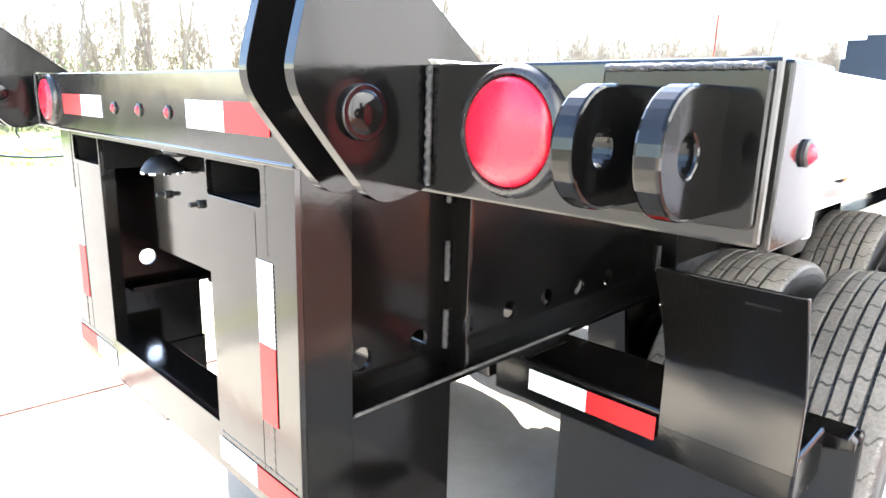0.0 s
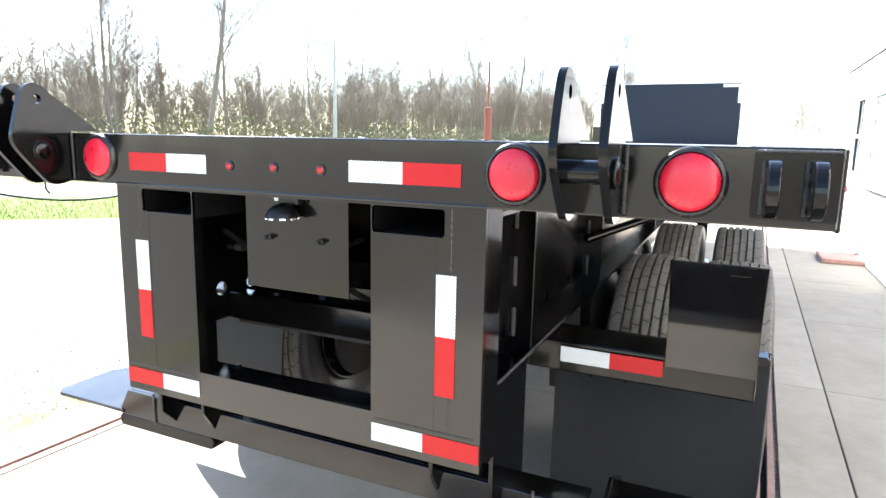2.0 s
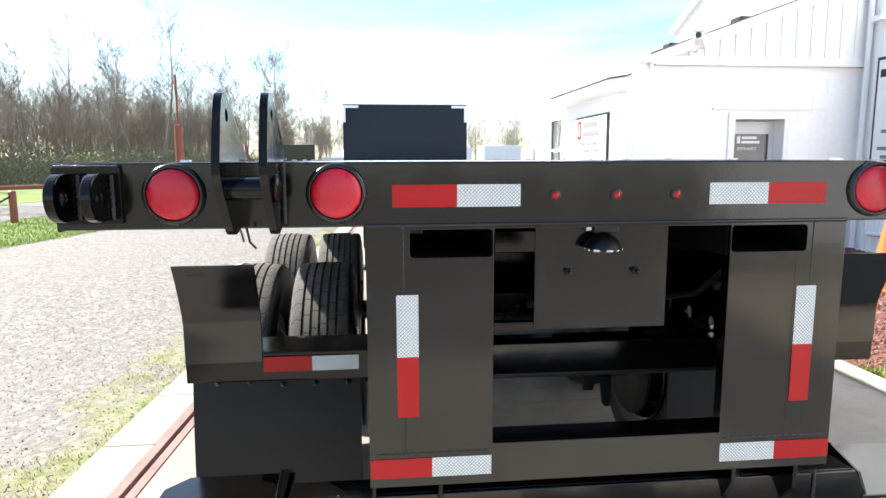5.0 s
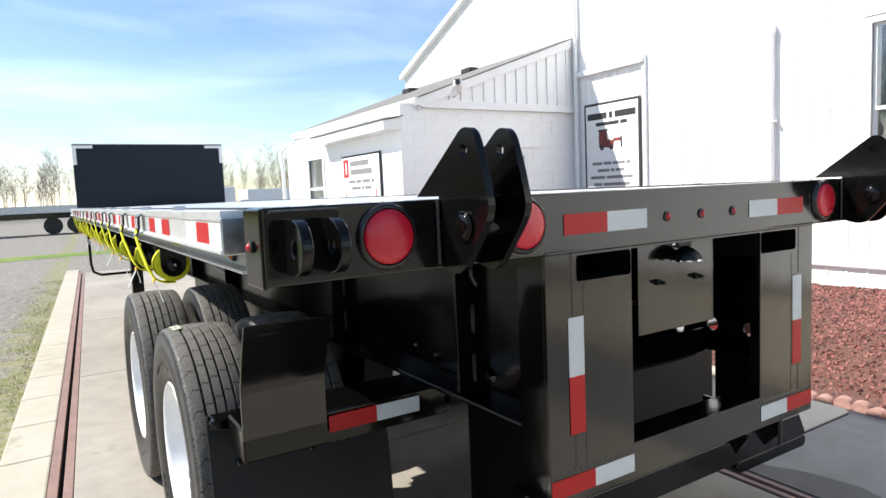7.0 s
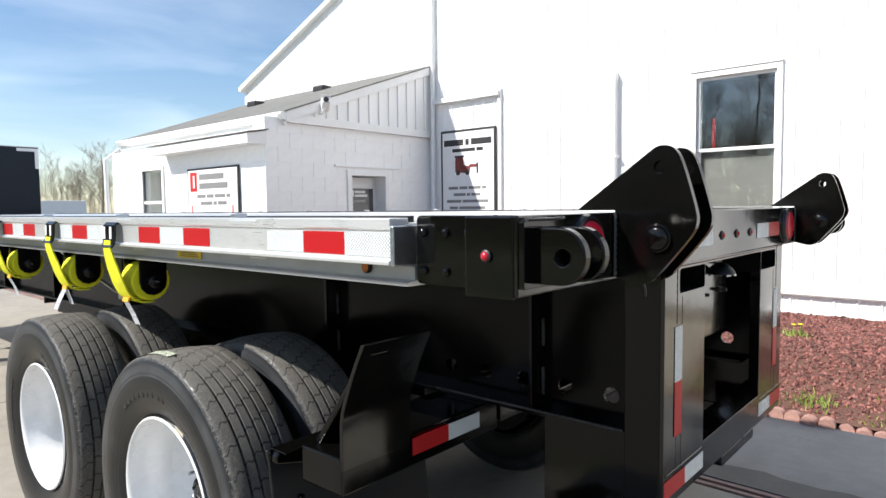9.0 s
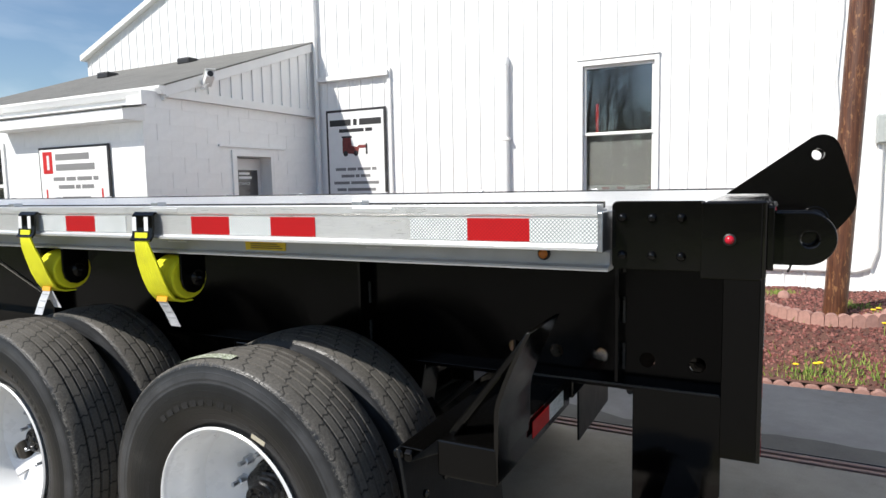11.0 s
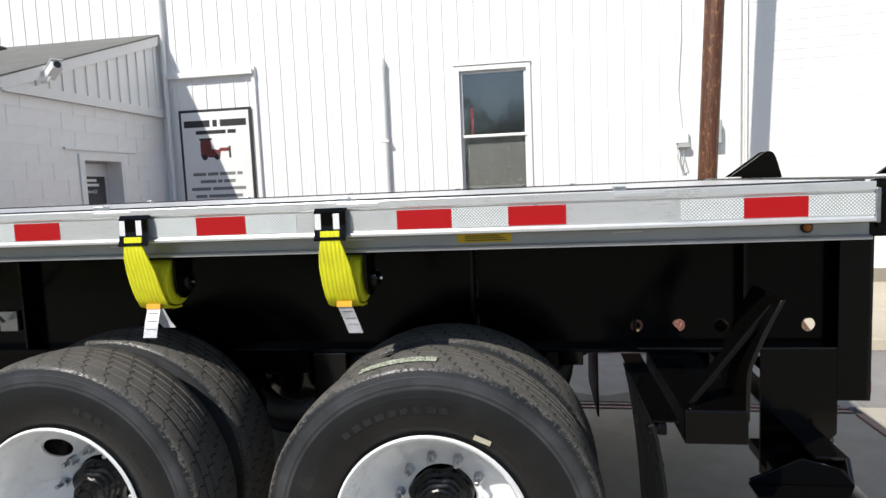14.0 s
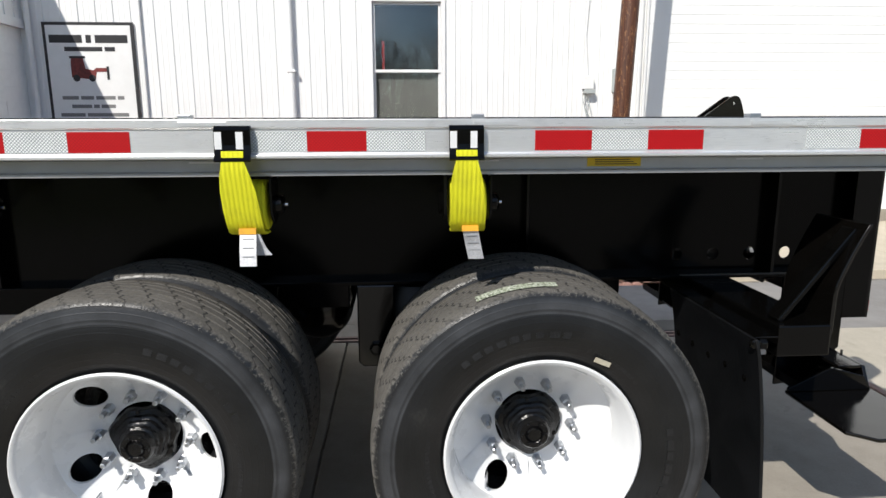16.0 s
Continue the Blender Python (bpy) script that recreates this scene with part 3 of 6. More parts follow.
# ribbed steel panels, 0.9 m each, every one a folded sheet
def panel(owner, y0, y1, z0, top):
    n = max(1, int(round((y1 - y0) / 0.225)))
    line = [(WALL + 0.003, y0)]
    for i in range(n):
        r = y0 + (i + 0.5) * (y1 - y0) / n
        for off in (-0.075, 0.0, 0.075):
            d, w = (0.014, 0.017) if off == 0 else (0.0035, 0.011)
            line += [(WALL - 0.001, r + off - w), (WALL - d, r + off - w / 2), (WALL - d, r + off + w / 2), (WALL - 0.001, r + off + w)]
    line += [(WALL + 0.003, y1)]
    bm = plate(line, "z", z0, z0 + 1.0)
    for v in bm.verts:
        if v.co.z > z0 + 0.5:
            v.co.z = top if top else roof_at(v.co.y) - 0.06
    part("panel", bm, SIDING, owner)


joints = [-1.42, -0.55, 0.35, 1.24, 2.36, 3.2, 4.1, 5.2]
for y0, y1 in zip(joints, joints[1:]):
    if y0 == 1.24:
        panel(house, y0, y1, 0.285, WIN[2] - 0.125)
        panel(house, y0, y1, WIN[3] + 0.125, 0)
    else:
        panel(house, y0, y1, 0.285, 0)
joints = [5.2, 5.9, 6.6]
for y0, y1 in zip(joints, joints[1:]):
    panel(house, y0, y1, 3.37, 0)
joints = [6.6 + 0.9 * k for k in range(7)] + [LEFT[0]]
for y0, y1 in zip(joints, joints[1:]):
    panel(house, y0, y1, 3.5, 0)
part("trim", box(WALL - 0.04, WALL, -1.42, 6.6, 0.24, 0.29), TRIM_WHITE, house, "white base trim")
for z0 in (0.18,):
    part("foundation", box(WALL - 0.02, WALL + 0.02, -10.5, 6.6, -0.1, 0.24), SLAB, house, "grey concrete footing")
# corner boards and the lapped part beyond them
for y0, w, d in ((-1.42, 0.035, 0.085), (-1.515, 0.03, 0.06)):
    part("trim", box(WALL - d, WALL, y0 - w, y0, 0.2, 4.9), TRIM_WHITE, house, "white corner board", bevel=0.004)
for k in range(36):
    z0 = 0.24 + k * 0.125
    pts = [(WALL - 0.002, z0 + 0.125), (WALL - 0.006, z0), (WALL - 0.002, z0)]
    bm = bmesh.new()
    plate([(x, z) for x, z in pts], "y", -10.4, -1.56, bm=bm)
    part("lap_board", bm, SIDING, house)

# window: frame, two sashes, glass, blind behind the lower one, dark room
y0, y1, z0, z1 = WIN
win = part("window", plate(rect(y0 - 0.06, y1 + 0.075, z0 - 0.09, z1 + 0.07), "x", WALL - 0.03, WALL + 0.02, [rect(y0, y1, z0, z1)]), TRIM_WHITE, house, "white window casing", bevel=0.004)
part("sill", box(WALL - 0.06, WALL, y0 - 0.1, y1 + 0.1, z0 - 0.12, z0 - 0.09), TRIM_WHITE, win, bevel=0.004)
mid = 2.225
for za, zb, x in ((mid - 0.02, z1, WALL + 0.02), (z0, mid + 0.02, WALL + 0.045)):
    part("sash", plate(rect(y0, y1, za, zb), "x", x, x + 0.025, [rect(y0 + 0.035, y1 - 0.035, za + 0.035, zb - 0.035)]), TRIM_WHITE, win, bevel=0.003)
    pane = part("pane", box(x + 0.01, x + 0.014, y0 + 0.03, y1 - 0.03, za + 0.03, zb - 0.03), GLASS, win)
    pane.visible_shadow = False
part("drip_cap", box(WALL - 0.045, WALL, y0 - 0.065, y1 + 0.085, z1 + 0.073, z1 + 0.1), TRIM_WHITE, win, bevel=0.004)
bm = bmesh.new()
for k in range(38):
    z = z0 + 0.02 + k * 0.025
    plate([(WALL + 0.1, z), (WALL + 0.108, z + 0.024), (WALL + 0.108, z + 0.027), (WALL + 0.1, z + 0.002)], "y", y0 + 0.03, y1 - 0.03, bm=bm)
part("blind", bm, BLIND, win, "dark grey slatted blind")
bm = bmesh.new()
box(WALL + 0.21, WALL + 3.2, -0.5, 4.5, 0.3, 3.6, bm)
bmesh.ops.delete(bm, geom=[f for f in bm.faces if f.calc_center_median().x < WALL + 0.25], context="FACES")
part("room", bm, UNLIT_ROOM, house, "unlit room behind the window, its shade coloured into the walls")

lamp = thing("red_post", "red painted post standing inside behind the window", "post", (WALL + 0.24, 2.1, 0.3))
part("post", tube([(WALL + 0.24, 2.105, 0.3), (WALL + 0.24, 2.105, 2.64)], [0.02, 0.02], 10), SIGN_RED, lamp, smooth=40)

# standpipe on the wall, conduit and meter box
pipe = thing("vent_pipe", "white painted downpipe standing against the steel wall", "pipe", (WALL - 0.06, 3.33, 0.25))
part("pipe", tube([(WALL - 0.07, 3.33, 0.25), (WALL - 0.07, 3.33, 3.2), (WALL - 0.06, 3.33, 3.27), (WALL - 0.02, 3.33, 3.31)], 0.042, 14), TRIM_WHITE, pipe, smooth=40)
part("cap", lathe([(3.24, 0.05), (3.3, 0.055), (3.36, 0.03), (3.4, 0.008)], "z", (WALL - 0.06, 3.33, 0), 14), TRIM_WHITE, pipe, smooth=40)
for z in (1.0, 2.2):
    part("bracket", box(WALL - 0.12, WALL - 0.02, 3.27, 3.39, z, z + 0.03), TRIM_WHITE, pipe)
low = thing("conduit", "white conduit running low along the wall", "pipe", (WALL, 1, 0.5))
part("pipe", tube([(WALL - 0.04, 6.4, 0.52), (WALL - 0.04, -0.95, 0.5), (WALL - 0.04, -1.08, 0.55), (WALL - 0.04, -1.13, 0.75), (WALL - 0.04, -1.13, 1.95)], 0.028, 10), TRIM_WHITE, low, smooth=40)
box1 = thing("meter_box", "grey electric meter box on the wall", "meter box", (WALL, -1.15, 2.0))
part("body", box(WALL - 0.13, WALL - 0.005, -1.215, -1.075, 1.94, 2.26), GREY_BOX, box1, bevel=0.01)
part("lid", box(WALL - 0.145, WALL - 0.13, -1.205, -1.085, 1.955, 2.245), GREY_BOX, box1, bevel=0.006)
flood = thing("outdoor_socket_box", "small grey junction box with a looped cable on the wall", "junction box", (WALL, -0.8, 1.9))
part("body", box(WALL - 0.1, WALL - 0.005, -0.8, -0.65, 1.98, 2.15), TRIM_WHITE, flood, bevel=0.008)
part("bracket", box(WALL - 0.12, WALL - 0.005, -0.82, -0.67, 1.92, 1.975), GREY_BOX, flood, bevel=0.006)
part("cable", tube([(WALL - 0.05, -0.70, 1.96), (WALL - 0.07, -0.67, 1.8), (WALL - 0.06, -0.72, 1.62), (WALL - 0.07, -0.78, 1.66), (WALL - 0.05, -0.74, 1.85), (WALL - 0.06, -0.71, 1.7), (WALL - 0.05, -0.76, 1.6)], 0.008, 6), GREY_BOX, flood, "grey looped cable", smooth=40)
part("wire", tube([(WALL - 0.03, -0.73, 2.14), (WALL - 0.03, -0.68, 2.7), (WALL - 0.03, -0.72, 3.4), (WALL - 0.03, -0.71, 4.8)], 0.008, 6), TRIM_WHITE, flood, smooth=40)

# ---- office wing ----
BY, BX = 6.775, 2.69          # south and west faces of the block wall
EAVE, TOP = (3.0, 2.895), (6.0, 3.985)
GABLE = 6.735
office = thing("office_wing", "white painted block office wing with a low shingled roof", "building", (4.4, 9, 0))
DOOR = (4.17, 4.93, 0.0, 2.08)
part("wall", plate([(BX + 0.02, 0), (WALL, 0), (WALL, 2.6), (BX + 0.02, 2.6)], "y", BY + 0.0065, BY + 0.3, [rect(DOOR[0], DOOR[1], 0.02, DOOR[3])]), BLOCK_PAINT, office)
W2 = (9.75, 10.45, 1.15, 2.22)
part("wall", plate([(BY + 0.3, 0), (11.7, 0), (11.7, 2.6), (BY + 0.3, 2.6)], "x", BX + 0.0065, BX + 0.3, [rect(*W2)]), BLOCK_PAINT, office)
part("wall", box(BX + 0.3, WALL, 11.4, 11.7, 0, 2.6), BLOCK_PAINT, office)
# gable over the block wall with battens
gab = part("gable", plate([(EAVE[0] + 0.05, 2.735), (WALL, 2.735), (WALL, TOP[1] - 0.07), (EAVE[0] + 0.05, EAVE[1] - 0.03)], "y", GABLE, GABLE + 0.05), SIDING, office)
for k in range(14):
    x = EAVE[0] + 0.28 + k * 0.21
    z1 = EAVE[1] + (TOP[1] - EAVE[1]) * (x - EAVE[0]) / (TOP[0] - EAVE[0]) - 0.12
    if z1 > 2.9:
        part("batten", box(x, x + 0.035, GABLE - 0.018, GABLE, 2.85, z1), SIDING, gab)
part("band_board", plate([(EAVE[0] + 0.03, 2.735), (WALL, 2.735), (WALL, 2.85), (EAVE[0] + 0.03, 2.85)], "y", GABLE - 0.03, GABLE + 0.02), TRIM_WHITE, office, "white band board", bevel=0.004)
part("wall", box(BX + 0.02, WALL, BY + 0.0065, BY + 0.3, 2.6, 2.74), BLOCK_PAINT, office)
part("rake_board", plate([(EAVE[0] - 0.02, EAVE[1] - 0.16), (WALL, TOP[1] - 0.16), (WALL, TOP[1] - 0.02), (EAVE[0] - 0.02, EAVE[1] - 0.02)], "y", GABLE - 0.05, GABLE - 0.018), TRIM_WHITE, office, "white rake board", bevel=0.004)
part("roof", plate([(EAVE[0] - 0.05, EAVE[1] - 0.03), (WALL, TOP[1] - 0.03), (WALL, TOP[1] - 0.01), (EAVE[0] - 0.05, EAVE[1] - 0.01)], "y", GABLE - 0.06, 12.0), SHINGLE, office, "grey asphalt shingle roof")
part("gutter", plate([(EAVE[0] - 0.02, EAVE[1] - 0.03), (EAVE[0] - 0.11, EAVE[1] - 0.03), (EAVE[0] - 0.12, EAVE[1] - 0.06), (EAVE[0] - 0.07, EAVE[1] - 0.13), (EAVE[0] - 0.02, EAVE[1] - 0.13)], "y", GABLE - 0.05, 12.0), TRIM_WHITE, office, "white metal gutter", bevel=0.003)
part("fascia", box(EAVE[0] - 0.02, EAVE[0] + 0.02, GABLE, 12.0, EAVE[1] - 0.2, EAVE[1] - 0.02), TRIM_WHITE, office)
part("downspout", tube([(EAVE[0] - 0.07, 11.95, 2.7), (BX - 0.06, 11.85, 2.5), (BX - 0.06, 11.8, 0.1)], 0.04, 8), TRIM_WHITE, office)
# the boxed-out canopy on the west face, ending at the corner
part("canopy", plate([(BX - 0.28, 2.42), (BX - 0.28, 2.55), (BX + 0.019, 2.6), (BX + 0.019, 2.42)], "y", BY - 0.02, 9.6), TRIM_WHITE, office, "white boxed canopy over the west wall", bevel=0.004)
part("canopy_cap", plate([(BX - 0.3, 2.555), (BX - 0.3, 2.57), (BX + 0.03, 2.625), (BX + 0.03, 2.61)], "y", BY - 0.05, 9.62), SHINGLE, office, "grey canopy roofing")
for x0, y0 in ((4.9, 10.4), (5.45, 9.0)):
    lift = EAVE[1] + (x0 - EAVE[0]) * 0.357
    part("roof_vent", box(x0, x0 + 0.24, y0, y0 + 0.3, lift, lift + 0.12), INK, office, "dark grey roof vent", bevel=0.03)
# door in the block wall
door = part("door", box(DOOR[0] + 0.03, DOOR[1] - 0.03, BY + 0.2, BY + 0.24, 0.03, DOOR[3] - 0.05), DOOR_WHITE, office, "white entrance door with a half window", bevel=0.003)
part("frame", plate([(DOOR[0] - 0.06, 0.02), (DOOR[0] - 0.06, DOOR[3] + 0.05), (DOOR[1] + 0.04, DOOR[3] + 0.05), (DOOR[1] + 0.04, 0.02), (DOOR[1] - 0.03, 0.02), (DOOR[1] - 0.03, DOOR[3] - 0.03), (DOOR[0] + 0.03, DOOR[3] - 0.03), (DOOR[0] + 0.03, 0.02)], "y", BY - 0.02, BY + 0.26), TRIM_WHITE, door, bevel=0.003)
part("lintel", box(DOOR[0] - 0.3, DOOR[1] + 0.3, BY - 0.03, BY + 0.02, DOOR[3] + 0.09, DOOR[3] + 0.12), TRIM_WHITE, door, bevel=0.003)
part("pane", box(DOOR[0] + 0.14, DOOR[1] - 0.12, BY + 0.185, BY + 0.205, 0.95, 1.86), DOOR_GLASS, door, "grey reflecting door glass")
part("handle", tube([(DOOR[1] - 0.08, BY + 0.2, 1.0), (DOOR[1] - 0.08, BY + 0.13, 1.0), (DOOR[1] - 0.2, BY + 0.13, 1.0)], 0.012, 8), CHROME, door, "steel lever", smooth=40)
for txt, x, z, s in (("ENTRANCE", 4.36, 1.64, 0.055),):
    cu = bpy.data.curves.new("lettering", "FONT")
    cu.body, cu.size, cu.extrude = txt, s, 0.001
    tob = new("lettering", cu)
    tob.matrix_basis = pose(x, BY + 0.183, z, 90, 0, 0)
    me = bpy.data.meshes.new_from_object(tob.evaluated_get(bpy.context.evaluated_depsgraph_get()))
    bpy.data.objects.remove(tob)
    me.materials.clear()
    me.materials.append(PALE)
    part("lettering", me, PALE, door, "white lettering", at=pose(x, BY + 0.183, z, 90, 0, 0))
for k, (x0, x1, z) in enumerate(((4.42, 4.64, 1.79), (4.42, 4.68, 1.73), (4.35, 4.4, 1.73))):
    part("lettering_bar", box(x0, x1, BY + 0.181, BY + 0.184, z, z + (0.1 if k == 2 else 0.035)), PALE, door)
# west window
win2 = part("window", plate(rect(W2[0] - 0.07, W2[1] + 0.07, W2[2] - 0.07, W2[3] + 0.07), "x", BX - 0.02, BX + 0.04, [rect(*W2)]), TRIM_WHITE, office, "white framed office window", bevel=0.003)
part("mullion", box(BX, BX + 0.04, W2[0], W2[1], 1.66, 1.71), TRIM_WHITE, win2)
pane = part("pane", box(BX + 0.05, BX + 0.054, W2[0], W2[1], W2[2], W2[3]), GLASS, win2)
pane.visible_shadow = False
# block courses: south face, then west face
block = bmesh.new()
box(-0.1985, 0.1985, -0.026, 0.0, -0.0985, 0.0985, block)
block = to_mesh("block", block, BLOCK_PAINT)
half = bmesh.new()
box(-0.0985, 0.0985, -0.026, 0.0, -0.0985, 0.0985, half)
half = to_mesh("block", half, BLOCK_PAINT)
for row in range(14):
    z = 0.1 + row * 0.2
    x = BX + 0.2 - (0.2 if row % 2 else 0)
    while x < WALL - 0.05:
        if not (DOOR[0] - 0.2 < x < DOOR[1] + 0.2 and z < DOOR[3] + 0.1) and x - 0.195 > BX - 0.01 and x + 0.195 < WALL + 0.02:
            part("block", block, None, office, at=(x, BY + 0.029 - 0.0012 * ((row * 7 + int(x * 10)) % 3), z))
        x += 0.4
    for x, ok in ((BX + 0.1, row % 2), (WALL - 0.1, not row % 2), (DOOR[0] - 0.16, z < DOOR[3]), (DOOR[1] + 0.14, z < DOOR[3])):
        if ok:
            part("block", half, None, office, at=(x, BY + 0.0285, z))
    if row % 2 == 0:
        part("block", half, None, office, at=pose(BX + 0.0285, BY + 0.13, z, 0, 0, -90))
    y = BY + 0.23 + (0.0 if row % 2 else 0.2)
    while y < 11.5 and row < 13:
        if not (W2[0] - 0.2 < y < W2[1] + 0.2 and W2[2] - 0.2 < z < W2[3] + 0.15):
            part("block", block, None, office, at=pose(BX + 0.029, y, z, 0, 0, -90))
        y += 0.4

# camera on the gable
cctv = thing("security_camera", "white bullet security camera under the gable", "security camera", (3.55, GABLE, 2.95))
c0 = Vector((3.52, GABLE - 0.22, 3.01))
part("body", box(-0.055, 0.055, -0.17, 0.17, -0.045, 0.045), TRIM_WHITE, cctv, bevel=0.012, at=Matrix.Translation(c0) @ pose(0, 0, 0, -14, 0, -35))
part("hood", box(-0.065, 0.065, -0.2, 0.16, 0.045, 0.055), TRIM_WHITE, cctv, bevel=0.004, at=Matrix.Translation(c0) @ pose(0, 0, 0, -14, 0, -35))
part("lens", lathe([(-0.185, 0.035), (-0.17, 0.038), (-0.15, 0.038)], "y", (0, 0, 0), 16), INK, cctv, "dark lens", at=Matrix.Translation(c0) @ pose(0, 0, 0, -14, 0, -35))
part("bracket", tube([(3.52, GABLE - 0.2, 2.96), (3.54, GABLE - 0.12, 2.9), (3.56, GABLE - 0.03, 2.9)], 0.016, 8), TRIM_WHITE, cctv, smooth=40)

# hood over the big sign and the eave pipe in the corner
nook = thing("sign_canopy", "white ledge over the wall sign", "ledge", (WALL, 5.9, 3.35))
part("board", plate([(5.265, 3.29), (6.6, 3.29), (6.6, 3.365), (5.265, 3.365)], "x", WALL - 0.1, WALL), TRIM_WHITE, nook, bevel=0.004)
part("side_trim", box(WALL - 0.05, WALL, 5.245, 5.3, 0.3, 3.4), TRIM_WHITE, nook, bevel=0.004)
for y0, y1 in ((5.275, 5.94), (5.94, 6.6)):
    panel(nook, y0, y1, 0.3, 3.29)
spout = thing("downspout", "white corner downspout between office wing and warehouse", "pipe", (WALL - 0.05, 6.66, 0.3))
part("pipe", tube([(WALL - 0.06, 6.65, 5.6), (WALL - 0.06, 6.65, 0.3)], 0.035, 10), TRIM_WHITE, spout)

# wall signs
sign = thing("wall_sign", "white business sign with a black border and a red forklift picture", "sign", (WALL - 0.03, 5.94, 2.0))
S = (5.348, 6.497, 1.3, 2.826)
part("border", box(WALL - 0.035, WALL - 0.016, *S), INK, sign, "black border")
part("board", box(WALL - 0.041, WALL - 0.03, S[0] + 0.04, S[1] - 0.04, S[2] + 0.04, S[3] - 0.04), TRIM_WHITE, sign, "white board")


def words(owner, x, left, right, z, h, lengths, material):
    """A line of writing as one bar a word, each as long as its share of the letters; y runs against the reading direction."""
    unit = (left - right) / (sum(lengths) + 0.7 * (len(lengths) - 1))
    y = left
    for n in lengths:
        part("lettering_bar", box(x - 0.003, x, y - n * unit, y, z, z + h), material, owner)
        y -= (n + 0.7) * unit


words(sign, WALL - 0.0405, 6.42, 5.43, 2.565, 0.1, (6, 1, 6), INK)
words(sign, WALL - 0.0405, 6.24, 5.6, 2.46, 0.055, (11, 3), INK)
for left, right, z, lengths in ((6.33, 5.54, 1.845, (5, 4, 6, 2)), (6.22, 5.66, 1.735, (7, 2, 5)), (6.37, 5.5, 1.625, (7, 12)), (6.31, 5.56, 1.515, (4, 12))):
    words(sign, WALL - 0.0405, left, right, z, 0.045, lengths, GREY_INK)
truck = part("forklift_picture", plate([(6.18, 2.13), (5.88, 2.1), (5.86, 2.2), (5.7, 2.2), (5.7, 2.25), (5.86, 2.25), (5.9, 2.22), (6.0, 2.24), (6.02, 2.38), (6.17, 2.38), (6.18, 2.3)], "x", WALL - 0.0445, WALL - 0.04), TRUCK_INK, sign, "red forklift silhouette")
for yy in (6.12, 5.92):
    part("wheel_picture", plate(disc(yy, 2.12, 0.045, 14), "x", WALL - 0.046, WALL - 0.042), INK, truck)
part("mast_picture", plate(rect(5.7, 5.73, 2.1, 2.27), "x", WALL - 0.046, WALL - 0.042), INK, truck)
part("roof_picture", plate(rect(5.99, 6.19, 2.37, 2.4), "x", WALL - 0.046, WALL - 0.042), INK, truck)
sign2 = thing("office_sign", "white business sign with a red square and grey lines", "sign", (BX - 0.02, 8.15, 1.7))
T = (7.4, 8.85, 0.95, 2.18)
part("border", box(BX - 0.03, BX - 0.012, *T), INK, sign2, "black border")
part("board", box(BX - 0.036, BX - 0.02, T[0] + 0.03, T[1] - 0.03, T[2] + 0.03, T[3] - 0.03), TRIM_WHITE, sign2, "white board")
part("red_square", box(BX - 0.04, BX - 0.035, 8.55, 8.75, 1.83, 2.12), SIGN_RED, sign2, "red square mark")
part("mark_bar", box(BX - 0.043, BX - 0.039, 8.61, 8.66, 1.88, 2.07), PALE, sign2)
for left, right, z, h, lengths in ((8.48, 7.78, 2.0, 0.085, (9,)), (8.48, 7.68, 1.865, 0.085, (11,)), (8.55, 7.62, 1.73, 0.05, (5, 4, 6, 2)), (8.45, 7.72, 1.625, 0.05, (7, 2, 5)), (8.38, 7.8, 1.47, 0.05, (12,)), (8.38, 7.8, 1.365, 0.05, (12,))):
    words(sign2, BX - 0.0355, left, right, z, h, lengths, GREY_INK)
for yy in (7.55, 8.7):
    part("lift_picture", plate([(yy - 0.06, 1.38), (yy + 0.06, 1.38), (yy + 0.06, 1.5), (yy + 0.02, 1.5), (yy + 0.02, 1.62), (yy - 0.01, 1.62), (yy - 0.01, 1.5), (yy - 0.06, 1.46)], "x", BX - 0.04, BX - 0.035), SIGN_RED, sign2, "small red lift silhouette")


# ---- planting bed ----
def bed_height(x, y):
    t = min(1, max(0, (x - 2.85) / 1.1))
    return 0.02 + 0.25 * t * t * (3 - 2 * t) + 0.02 * noise.noise((x * 1.7, y * 1.7, 0))


bm = bmesh.new()
nx, ny = 26, 70
grid = [[bm.verts.new((2.8 + i * (WALL - 2.8) / nx, -1.28 + j * 8.03 / ny, bed_height(2.8 + i * (WALL - 2.8) / nx, -1.28 + j * 8.03 / ny))) for i in range(nx + 1)] for j in range(ny + 1)]
for j in range(ny):
    for i in range(nx):
        bm.faces.new((grid[j][i], grid[j][i + 1], grid[j + 1][i + 1], grid[j + 1][i]))
structure("planting_bed", bm, SOIL, "raised planting bed of dark red mulch along the wall", "flower bed", smooth=60)


